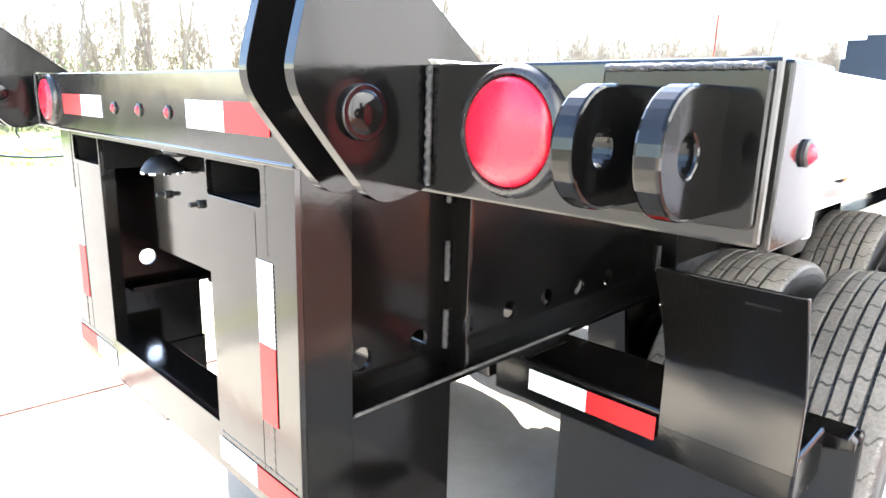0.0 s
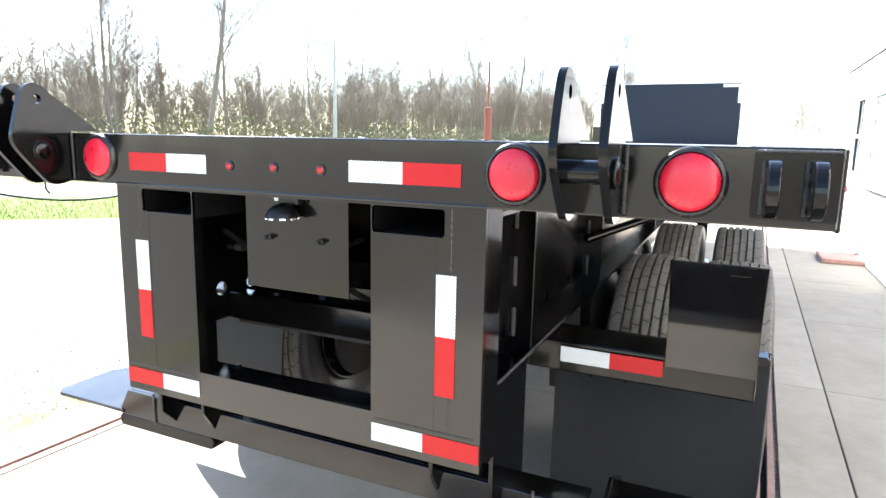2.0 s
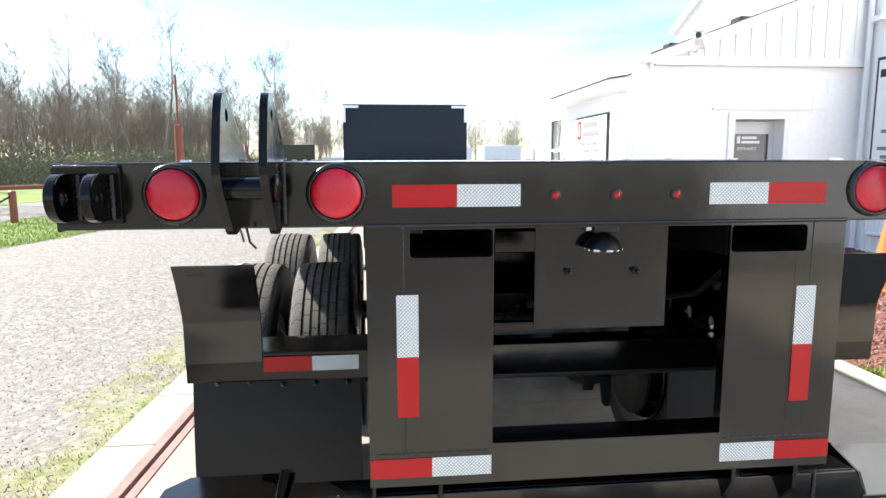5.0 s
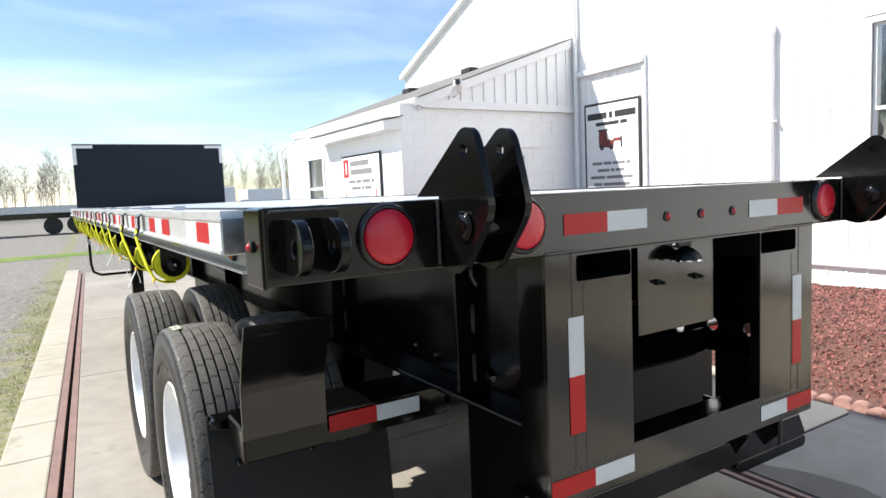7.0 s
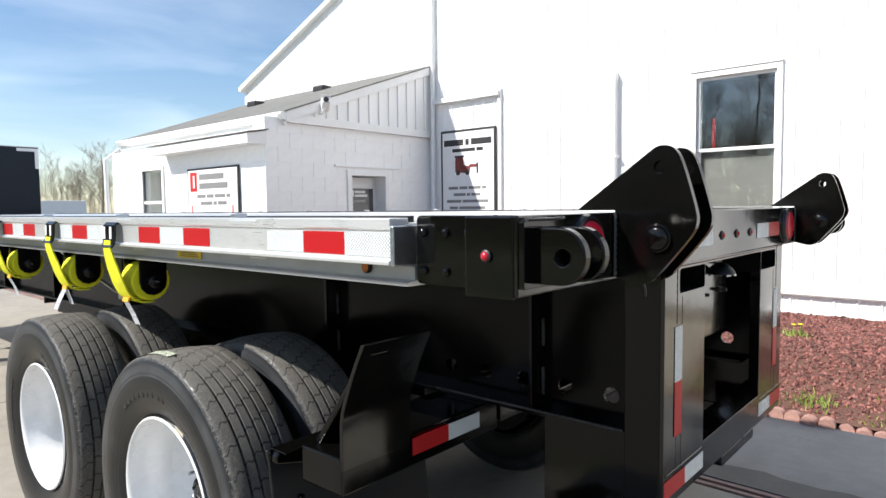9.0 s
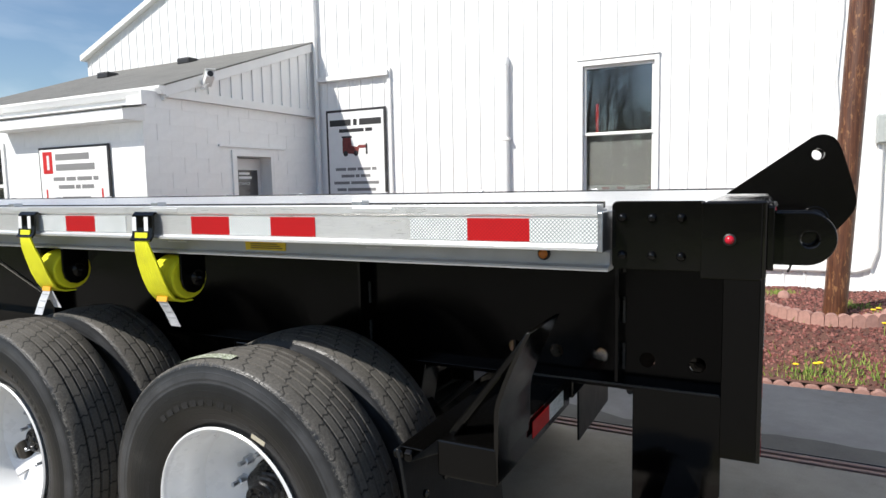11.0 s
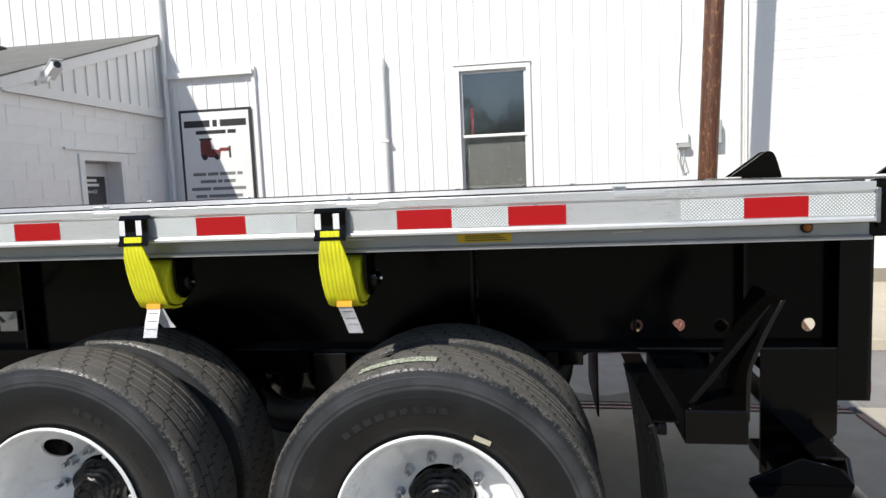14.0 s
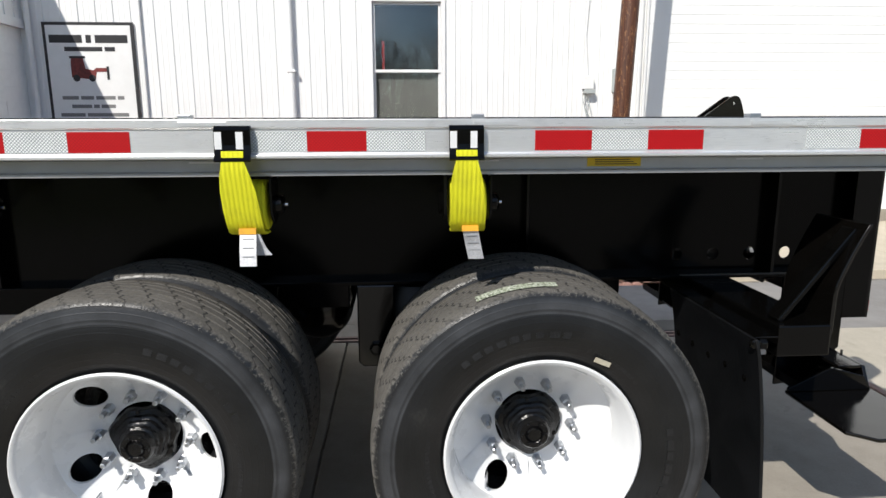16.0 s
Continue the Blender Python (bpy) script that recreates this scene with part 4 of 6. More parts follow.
def rocks(count, spot, size, rng):
    """Small uneven stones, as lists of corners and faces."""
    verts, faces = [], []
    base = [(1, 0, 0), (-1, 0, 0), (0, 1, 0), (0, -1, 0), (0, 0, 1), (0, 0, -1)]
    tris = [(0, 2, 4), (2, 1, 4), (1, 3, 4), (3, 0, 4), (2, 0, 5), (1, 2, 5), (3, 1, 5), (0, 3, 5)]
    for _ in range(count):
        x, y, z = spot(rng)
        s = size * rng.uniform(0.5, 1.35)
        turn = Euler((rng.uniform(0, 6), rng.uniform(0, 6), rng.uniform(0, 6))).to_matrix()
        st = Vector((rng.uniform(0.7, 1.3), rng.uniform(0.6, 1.1), rng.uniform(0.5, 0.9))) * s
        o = len(verts)
        for b in base:
            p = turn @ Vector((b[0] * st.x * rng.uniform(0.8, 1.1), b[1] * st.y * rng.uniform(0.8, 1.1), b[2] * st.z * rng.uniform(0.8, 1.1)))
            verts.append((x + p.x, y + p.y, z + p.z + s * 0.25))
        faces += [tuple(o + i for i in t) for t in tris]
    return verts, faces


def stuff(name, verts, faces, material, label, category):
    me = bpy.data.meshes.new(name)
    me.from_pydata(verts, [], faces)
    me.materials.append(material)
    return tagged(new(name, me), label, category, kind="stuff")


def bed_spot(r):
    while True:
        x, y = r.uniform(2.86, 5.98), r.uniform(-1.24, 6.6)
        if (x > 3.1 or r.random() < 0.6) and (y < 3.4 or r.random() < 0.7):
            return x, y, bed_height(x, y) - 0.006


stuff("lava_rocks", *rocks(34000, bed_spot, 0.019, random.Random(5)), LAVA, "loose red lava rock mulch", "gravel")

# edging bricks along the bed and round the pole, plain kerb further on
brick = plate([(-0.051, -0.06), (0.051, -0.06), *[(0.051 * math.cos(radians(a)), 0.02 + 0.04 * math.sin(radians(a))) for a in range(0, 181, 20)]], "y", -0.034, 0.034)
brick = to_mesh("edging_brick", brick, BRICKS)
edging = thing("bed_edging", "row of pink scalloped edging bricks along the planting bed", "edging", (2.8, 0, 0), kind="structure")
for k in range(28):
    y = -1.2 + k * 0.106
    sunk = 0.045 if y < 0.1 else 0.0
    part("brick", brick, None, edging, at=pose((2.79 if y < 0.1 else 2.74) + 0.02 * math.sin(k * 1.7), y, rng.uniform(-0.01, 0.006) - sunk, rng.uniform(-6, 6), 0, 90 + rng.uniform(-7, 7)))
structure("bed_kerb", box(2.70, 2.80, 1.75, 16, -0.2, 0.055), KERB, "narrow pale concrete kerb along the planting bed", "kerb", bevel=0.015)
PX, PY = 4.38, -0.58          # middle of the brick ring
QX, QY = 4.38, -0.6           # foot of the pole
pole = thing("utility_pole", "brown treated wooden utility pole standing in the planting bed", "utility pole", (QX, QY, 0.2))
part("pole", tube([(QX, QY + 0.01, -0.3), (QX, QY - 0.36, 9.0)], 0.101, 24), POLE_WOOD, pole, smooth=50)
part("ground_wire", tube([(QX + 0.085, QY - 0.06, 0.2), (QX + 0.085, QY - 0.41, 9)], 0.006, 6), GREY_BOX, pole)
ring = thing("pole_edging", "curved row of pink edging bricks before the utility pole", "edging", (PX, PY, 0.25), kind="structure")
for k in range(16):
    a = radians(112 + k * 10.7)
    part("brick", brick, None, ring, at=pose(PX + 0.54 * math.cos(a), PY + 0.54 * math.sin(a), bed_height(PX + 0.54 * math.cos(a), PY) + 0.05, 0, 0, math.degrees(a) + 90))
for k, (x, y, s) in enumerate(((4.12, -1.04, 0.2), (4.75, -0.05, 0.13), (5.3, -0.75, 0.17), (5.1, -0.2, 0.12))):
    v, f = rocks(1, lambda r: (x, y, bed_height(x, y) - 0.02), s, random.Random(k + 20))
    me = bpy.data.meshes.new("boulder")
    me.from_pydata(v, [], f)
    me.materials.append(BRICKS)
    st = new("boulder", me)
    mod = st.modifiers.new("round", "SUBSURF")
    mod.levels = mod.render_levels = 2
    tagged(st, "rough pink sandstone boulder in the mulch", "boulder", "boulders by the pole")


# ---- the flatbed trailer ----
trailer = thing("flatbed_trailer", "black flatbed trailer with aluminium side rails and rear forklift mount", "trailer", (0, 4, 0))
HW, NOSE = 1.295, 10.2

# rear header
part("rear_header", plate(rect(-HW, HW, 1.37, 1.522), "y", 0.0, 0.11), SATIN, trailer, "black rear header beam", bevel=0.004)
for s in (-1, 1):
    part("header_end", box(s * HW - 0.004, s * HW + 0.006, 0.008, 0.119, 1.366, 1.52), BLACK, trailer, bevel=0.003)
    lamp = part("side_marker", lathe([(0, 0.012), (s * 0.003, 0.012), (s * 0.005, 0.009)], "x", (s * (HW + 0.006), 0.066, 1.446), 18), RUBBER, trailer, smooth=40)
    part("lens", lathe([(0, 0.009), (s * 0.004, 0.0085), (s * 0.008, 0.004)], "x", (s * (HW + 0.008), 0.066, 1.446), 18), RED_LENS, lamp, "red lens", smooth=50)
    if s > 0:
        continue
    part("corner_plate", plate(rounded(0.112, 0.309, 1.371, 1.521, 0.012), "x", s * 1.22, s * 1.232), BLACK, trailer, "black bolted corner plate", bevel=0.002)
    for yb in (0.163, 0.223, 0.286):
        for zb in (1.402, 1.485):
            part("bolt", lathe([(0, 0.01), (s * 0.003, 0.01), (s * 0.007, 0.0085), (s * 0.0095, 0.005), (s * 0.0102, 0.0008)], "x", (s * 1.232, yb, zb), 14), BLACK, trailer, smooth=60)

# round tail lamps and the three small markers
for x in (-1.036, -0.672, 0.672, 1.036):
    lamp = part("tail_lamp", lathe([(0.0, 0.071), (-0.004, 0.0705), (-0.009, 0.068), (-0.0125, 0.0645), (-0.0125, 0.0605), (-0.008, 0.0575), (0.0, 0.056)], "y", (x, 0, 1.45), 48), GROMMET, trailer, "black rubber lamp grommet", smooth=50)
    part("lens", lathe([(0.0, 0.0575), (-0.01, 0.0575), (-0.0145, 0.0555), (-0.018, 0.048), (-0.0205, 0.034), (-0.022, 0.016), (-0.0225, 0.001)], "y", (x, 0, 1.45), 48), RED_LENS, lamp, "round red lens", smooth=60)
for x in (-0.152, 0.0, 0.152):
    lamp = part("marker_lamp", lathe([(0.0, 0.0145), (-0.003, 0.0145), (-0.005, 0.011)], "y", (x, 0, 1.441), 20), RUBBER, trailer, smooth=40)
    part("lens", lathe([(-0.002, 0.0105), (-0.006, 0.0095), (-0.009, 0.0055), (-0.01, 0.001)], "y", (x, 0, 1.441), 18), MARKER_LENS, lamp, "small red lens", smooth=50)


def stripe(axis, w, u0, u1, v0, v1, colour):
    """One length of reflective tape on a face."""
    d = -0.0012
    part("reflective_tape", plate(rect(u0, u1, v0, v1), axis, w, w + d), TAPE_RED if colour == "r" else TAPE_WHITE, trailer, "red reflective tape" if colour == "r" else "white reflective tape")


for s in (-1, 1):
    for a, b, v0, c in ((0.237, 0.39, 1.415, "w"), (0.39, 0.543, 1.415, "r")):
        stripe("y", -0.001, *sorted((s * a, s * b)), v0, v0 + 0.053, c)
    stripe("y", -0.001, *sorted((s * 0.484, s * 0.537)), 1.05, 1.204, "w")
    stripe("y", -0.001, *sorted((s * 0.484, s * 0.537)), 0.897, 1.05, "r")
    stripe("y", -0.001, *sorted((s * 0.303, s * 0.453)), 0.738, 0.788, "w")
    stripe("y", -0.001, *sorted((s * 0.453, s * 0.606)), 0.738, 0.788, "r")
    stripe("y", 0.589, *sorted((s * 0.652, s * 0.806)), 0.828, 0.878, "w")
    stripe("y", 0.589, *sorted((s * 0.806, s * 0.965)), 0.828, 0.878, "r")

# forklift mount: face frame with opening and fork slots
slots = [rounded(s * 0.403 - 0.1, s * 0.403 + 0.1, 1.294, 1.361, 0.009, 3) for s in (-1, 1)]
part("mount_face", plate(rect(-0.608, 0.608, 0.714, 1.372), "y", 0.0, 0.012, [rect(-0.3, 0.3, 0.818, 1.362), *slots]), SATIN, trailer, "black mount face plate with fork slots", bevel=0.0025)
for s in (-1, 1):
    # liner coloured as shade; the added end plate stops light coming through the slot
    part("slot_liner", plate(rect(s * 0.403 - 0.108, s * 0.403 + 0.108, 1.284, 1.37), "y", 0.012, 0.4, [rect(s * 0.403 - 0.1, s * 0.403 + 0.1, 1.292, 1.362)]), PIT, trailer, "fork pocket coloured black for the shade inside it")
    part("pocket_end", plate(rect(s * 0.403 - 0.108, s * 0.403 + 0.108, 1.284, 1.37), "y", 0.4, 0.406), PIT, trailer)
    part("post_flange", box(*sorted((s * 0.596, s * 0.608)), 0.012, 0.112, 0.714, 1.372), BLACK, trailer, bevel=0.002)
    part("post_jamb", box(*sorted((s * 0.3, s * 0.308)), 0.012, 0.035, 0.818, 1.284), BLACK, trailer)
    part("frame_web", plate([(0.13, 0.905), (NOSE - 1.9, 0.905), (NOSE - 1.5, 1.1), (NOSE - 0.1, 1.1), (NOSE - 0.1, 1.352), (0.11, 1.352), (0.11, 1.372), (0.012, 1.372), (0.012, 0.905)], "x", s * 0.535 - 0.005, s * 0.535 + 0.005, [(0.184 + 0.154 * k, 0.98, 0.025) for k in range(7 if s > 0 else 5)]), BLACK_SHADED, trailer, "black frame beam web with round holes")
    part("frame_flange", plate([(0.11, 0.893), (NOSE - 1.9, 0.893), (NOSE - 1.5, 1.088), (NOSE - 0.1, 1.088), (NOSE - 0.1, 1.1), (NOSE - 1.5, 1.1), (NOSE - 1.9, 0.907), (0.11, 0.907)], "x", s * 0.535 - 0.07, s * 0.535 + 0.07), BLACK_SHADED, trailer, "black beam bottom flange", bevel=0.002)
    part("frame_flange", box(s * 0.535 - 0.07, s * 0.535 + 0.07, 0.11, NOSE - 0.1, 1.34, 1.352), BLACK, trailer)
    for y in (0.42, 1.42, 3.4, 4.6, 5.8, 7.0):
        part("stiffener", box(*sorted((s * 0.54, s * 0.602)), y, y + 0.012, 0.907, 1.34), BLACK, trailer, bevel=0.002)
    part("mount_leg", plate([(0.108, 0.905), (0.108, 0.588), (0.169, 0.524), (0.238, 0.445), (0.372, 0.43), (0.372, 0.905)], "x", s * 0.6 - 0.006, s * 0.6 + 0.006), BLACK, trailer, "black mount leg plate", bevel=0.002)
    part("mount_leg", plate([(0.118, 0.728), (0.118, 0.61), (0.19, 0.5), (0.3, 0.485), (0.3, 0.728)], "x", s * 0.42 - 0.006, s * 0.42 + 0.006), BLACK, trailer, "black mount leg plate", bevel=0.002)
    for z0, count in ((1.1, 9), (0.945, 9), (1.27, 6)):
        part("weld_bead", tube([(s * 0.546, 0.412 + 0.002 * (k % 2), z0 + 0.011 * k) for k in range(count)], [0.0062 + 0.0012 * (k % 2) for k in range(count)], 6), WELD, trailer, smooth=60)
        part("weld_bead", tube([(s * 0.546, 1.412 + 0.002 * (k % 2), z0 + 0.011 * k) for k in range(count)], [0.0062 + 0.0012 * (k % 2) for k in range(count)], 6), WELD, trailer, smooth=60)
    part("weld_bead", tube([(s * 0.607, 0.116 + 0.011 * k, 0.908 + 0.001 * (k % 2)) for k in range(64)], [0.004 + 0.001 * (k % 2) for k in range(64)], 6), WELD, trailer, smooth=60)
    part("face_seam", plate(rounded(*sorted((s * 0.4775, s * 0.4825)), 0.75, 1.284, 0.002), "y", -0.0008, 0.0), SATIN, trailer, bevel=0.0004)
    part("header_weld", tube([(s * (0.0 + 0.0304 * k), 0.0035 + 0.0006 * (k % 2), 1.3725) for k in range(21)], [0.0062 + 0.0005 * (k % 2) for k in range(21)], 8), SATIN, trailer, smooth=60)
for s in (-1, 1):
    for z0, count in ((1.212, 26), (0.8, 16)):
        part("weld_bead", tube([(s * (0.52 + 0.0012 * math.sin(k * 2.3)), 0.0022, z0 + 0.0062 * k) for k in range(count)], [0.0038 + 0.0005 * math.sin(k * 1.9) for k in range(count)], 8), SATIN, trailer, smooth=60)
    part("weld_bead", tube([(s * (0.312 + 0.0062 * k), 0.0022, 0.801 + 0.0012 * math.sin(k * 2.1)) for k in range(46)], [0.0036 + 0.0005 * math.sin(k * 1.7) for k in range(46)], 8), SATIN, trailer, smooth=60)
    part("axle_bracket", plate([(s * x, z) for x, z in ((0.4, 0.53), (0.405, 0.402), (0.455, 0.402), (0.46, 0.43), (0.49, 0.435), (0.505, 0.33), (0.52, 0.312), (0.545, 0.316), (0.55, 0.53))], "y", 1.41, 1.43), FLAP, trailer, "black axle bracket with a hooked end", bevel=0.004)
    part("dust_shield", lathe([(s * 0.655, 0.06), (s * 0.655, 0.262), (s * 0.668, 0.266), (s * 0.668, 0.06)], "x", (0, 1.5, 0.522), 32), FLAP, trailer, "black brake dust shield", smooth=40)
part("mount_sill", box(-0.594, 0.594, 0.012, 0.1, 0.728, 0.818), SATIN, trailer, "black lower sill of the mount", bevel=0.003)
part("lower_bar", plate([(-0.885, 0.503), (-0.835, 0.598), (0.835, 0.598), (0.885, 0.503)], "y", 0.165, 0.18), SATIN, trailer, "black lower cross bar", bevel=0.003)
part("bar_top", box(-0.835, 0.835, 0.18, 0.27, 0.586, 0.598), SATIN, trailer, bevel=0.002)
for s in (-1, 1):
    part("bar_lip", plate(rounded(*sorted((s * 0.43, s * 0.888)), 0.455, 0.501, 0.018), "y", 0.168, 0.36), BLACK, trailer, "black rounded lip under the bar", bevel=0.004)
part("bar_strip", box(-0.5, 0.5, 0.16, 0.17, 0.64, 0.69), BLACK, trailer)
for s in (-1, 1):
    pad = [(s * 0.86, 0.16), (s * 1.215, 0.16), (s * 1.25, 0.195), (s * 1.25, 0.42), (s * 1.19, 0.49), (s * 0.86, 0.49)]
    part("wheel_pad", plate(pad, "z", 0.507, 0.52), SATIN, trailer, "black flat steel wheel pad", bevel=0.003)
    part("pad_flange", plate([(0.168, 0.521), (0.2, 0.575), (0.33, 0.61), (0.49, 0.535), (0.49, 0.521)], "x", s * 0.875 - 0.006, s * 0.875 + 0.006), BLACK, trailer, "black pad side gusset", bevel=0.002)
    part("weld_bead", tube([(s * 0.7 + 0.0015 * (k % 2), 0.162, 0.5 + 0.0055 * k) for k in range(21)], [0.0042 + 0.0012 * (k % 2) for k in range(21)], 6), WELD, trailer, smooth=60)

# hanging panel with the plate lamp
part("plate_panel", plate(rect(-0.178, 0.178, 1.085, 1.372), "y", 0.085, 0.091), SATIN, trailer, "black plate panel with two studs", bevel=0.002)
for s in (-1, 1):
    part("stud", lathe([(0.0, 0.006), (-0.03, 0.006), (-0.032, 0.004)], "y", (s * 0.09, 0.088, 1.238), 10, bm=lathe([(0.0, 0.0105), (-0.009, 0.0105), (-0.011, 0.008)], "y", (s * 0.09, 0.085, 1.238), 6)), RUBBER, trailer)
lamp = part("plate_lamp", box(-0.034, 0.034, 0.055, 0.085, 1.338, 1.372), RUBBER, trailer, "black plate lamp", bevel=0.006)
part("hood", lathe([(0.0, 0.047), (0.006, 0.046), (0.02, 0.038), (0.032, 0.024), (0.038, 0.012), (0.04, 0.002)], "z", (-0.012, 0.045, 1.303), 28), FLAP, lamp, smooth=50)
for k in range(9):
    part("lens", box(-0.008, 0.008, -0.003, 0.003, -0.003, 0.003), CHROME, lamp, "bright lamp lens", bevel=0.001, at=pose(-0.012, 0.045, 1.302) @ pose(0, 0, 0, 0, 0, 40 * k) @ Matrix.Translation((0, -0.044, 0)))
for x in (-0.045, 0.025):
    part("lamp_clip", box(x - 0.008, x + 0.008, 0.06, 0.084, 1.345, 1.37), ZINC, lamp, bevel=0.003)

# lifting ears, pins and hook plates on the header
EAR = [(0.095, 1.528), (-0.08, 1.655), (-0.1, 1.666), (-0.12, 1.666), (-0.138, 1.656), (-0.152, 1.63), (-0.184, 1.52), (-0.184, 1.5), (-0.178, 1.48), (-0.152, 1.446), (-0.1, 1.384), (-0.084, 1.369), (-0.066, 1.363), (-0.045, 1.364), (-0.001, 1.376), (-0.001, 1.528)]
for _ in range(2):
    cut = []
    for (u0, v0), (u1, v1) in zip(EAR[1:], EAR[2:-1]):
        cut += [(u0 * 0.75 + u1 * 0.25, v0 * 0.75 + v1 * 0.25), (u0 * 0.25 + u1 * 0.75, v0 * 0.25 + v1 * 0.75)]
    EAR = [EAR[0], *cut, EAR[-2], EAR[-1]]
for s in (-1, 1):
    for x0, x1 in ((0.889, 0.906), (0.796, 0.813)):
        part("lifting_ear", plate(EAR, "x", *sorted((s * x0, s * x1)), [(-0.103, 1.62, 0.0135)]), BLACK, trailer, "black steel lifting ear", bevel=0.0025)
    part("ear_pin", lathe([(-0.066, 0.02), (-0.063, 0.024), (0.063, 0.024), (0.066, 0.02)], "x", (s * 0.851, -0.1, 1.466), 28), BLACK, trailer, "black pin between the ears", smooth=40)
    for x in (0.792, 0.91):
        part("pin_collar", lathe([(-0.004, 0.031), (0.004, 0.031)], "x", (s * x, -0.1, 1.466), 28), BLACK, trailer, bevel=0.002, smooth=40)
    for x in (0.79, 0.912):
        part("weld_bead", tube([(s * x, -0.004 - 0.002 * (k % 2), 1.38 + 0.007 * k) for k in range(21)], [0.0036 + 0.001 * (k % 2) for k in range(21)], 6), WELD, trailer, smooth=60)
    part("hook_base", plate(rounded(*sorted((s * 1.147, s * 1.292)), 1.386, 1.514, 0.006), "y", -0.012, 0.0), BLACK, trailer, "black hook base plate", bevel=0.002)
    dee = [(0.0, 1.395), (-0.067, 1.395), *[(-0.067 - 0.052 * math.sin(radians(a)), 1.447 - 0.052 * math.cos(radians(a))) for a in range(10, 180, 10)], (-0.067, 1.499), (0.0, 1.499)]
    for x in (1.168, 1.24):
        part("hook_plate", plate(dee, "x", *sorted((s * x, s * (x + 0.022))), [(-0.073, 1.446, 0.0155)]), BLACK, trailer, "black D-shaped hook plate", bevel=0.003)
        part("weld_bead", tube([(s * (x - 0.004), -0.014 - 0.002 * (k % 2), 1.397 + 0.007 * k) for k in range(15)], [0.0042 + 0.001 * (k % 2) for k in range(15)], 6), WELD, trailer, smooth=60)
    part("weld_bead", tube([(s * (1.15 + 0.008 * k), -0.013, 1.514) for k in range(18)], [0.0032 + 0.0008 * (k % 2) for k in range(20)], 6), WELD, trailer, smooth=60)

# side rails, floor planks, cross members
for s in (-1, 1):
    prof = [(1.298, 1.516), (1.298, 1.494), (1.291, 1.491), (1.291, 1.427), (1.302, 1.424), (1.302, 1.415), (1.262, 1.411), (1.2, 1.411), (1.2, 1.505), (1.238, 1.505), (1.241, 1.516)]
    part("side_rail", plate([(s * x, z) for x, z in prof], "y", 0.326 if s < 0 else 0.135, NOSE), ALU, trailer, "mill aluminium side rail", bevel=0.0015)
    part("deck_seal", box(*sorted((s * 1.222, s * 1.24)), 0.326 if s < 0 else 0.135, NOSE, 1.506, 1.5205), RUBBER, trailer, "black seal strip along the deck edge")
    low = [(1.232, 1.411), (1.236, 1.407), (1.236, 1.378), (1.258, 1.374), (1.258, 1.366), (1.2, 1.366), (1.2, 1.411)]
    part("rail_flange", plate([(s * x, z) for x, z in low], "y", 0.312 if s < 0 else 0.135, NOSE), ALU_SHADED, trailer, "dull grey lower rail flange, darkened for shade under the lip")
    part("rail_cap", box(*sorted((s * 1.2, s * 1.299)), *((0.314, 0.326) if s < 0 else (0.119, 0.135)), 1.412 if s < 0 else 1.362, 1.5 if s < 0 else 1.514), ZINC, trailer, "grey cast end cap of the rail", bevel=0.003)
    lamp = part("clearance_lamp", lathe([(0.0, 0.015), (s * 0.006, 0.015), (s * 0.01, 0.012)], "x", (s * 1.236, 0.464, 1.4), 18), RUBBER, trailer, smooth=40)
    part("lens", lathe([(0.0, 0.012), (s * 0.011, 0.011), (s * 0.016, 0.005)], "x", (s * 1.236, 0.464, 1.4), 18), AMBER_LENS, lamp, "amber lens", smooth=50)
    k, y = 0, 0.325
    while y < NOSE - 0.5:
        for i in range(3):
            c = "rw"[(i + k + 1) % 2]
            part("reflective_tape", plate(rect(y + 0.1555 * i, y + 0.1555 * (i + 1), 1.432, 1.485), "x", s * 1.291, s * 1.2925), TAPE_RED if c == "r" else TAPE_WHITE, trailer, "red reflective tape" if c == "r" else "white reflective tape")
        k, y = k + 1, y + 0.762
    for k in range(13):
        y = 0.9 + 0.762 * k
        part("rail_tab", box(*sorted((s * 1.262, s * 1.296)), y + 0.03, y + 0.062, 1.516, 1.528), ZINC, trailer, "grey stake pocket tab", bevel=0.002)
        part("rail_slot", box(*sorted((s * 1.296, s * 1.2995)), y - 0.06, y + 0.06, 1.498, 1.51), ALU, trailer, bevel=0.001)
        part("rail_slot", box(*sorted((s * 1.235, s * 1.239)), y - 0.02, y + 0.06, 1.4, 1.404), PALE, trailer)
part("warning_label", plate(rect(1.238, 1.392, 1.384, 1.408), "x", -1.2372, -1.2385), plain("yellow_label", (0.75, 0.52, 0.02), 0.4, scale=40, vary=0.06), trailer, "yellow printed warning label")
bm = bmesh.new()
for k in range(3):
    box(-1.24, -1.2386, 1.25 + 0.01 * k, 1.37, 1.3895 + 0.006 * k, 1.3915 + 0.006 * k, bm)
part("label_print", bm, INK, trailer)
for k in range(10):
    x = -1.19 + k * 0.24
    part("floor_plank", plate([(x, 1.48), (x + 0.236, 1.48), (x + 0.236, 1.51), (x + 0.2, 1.513), (x + 0.036, 1.513), (x, 1.51)], "y", 0.112, NOSE), ALU, trailer, "aluminium floor plank")
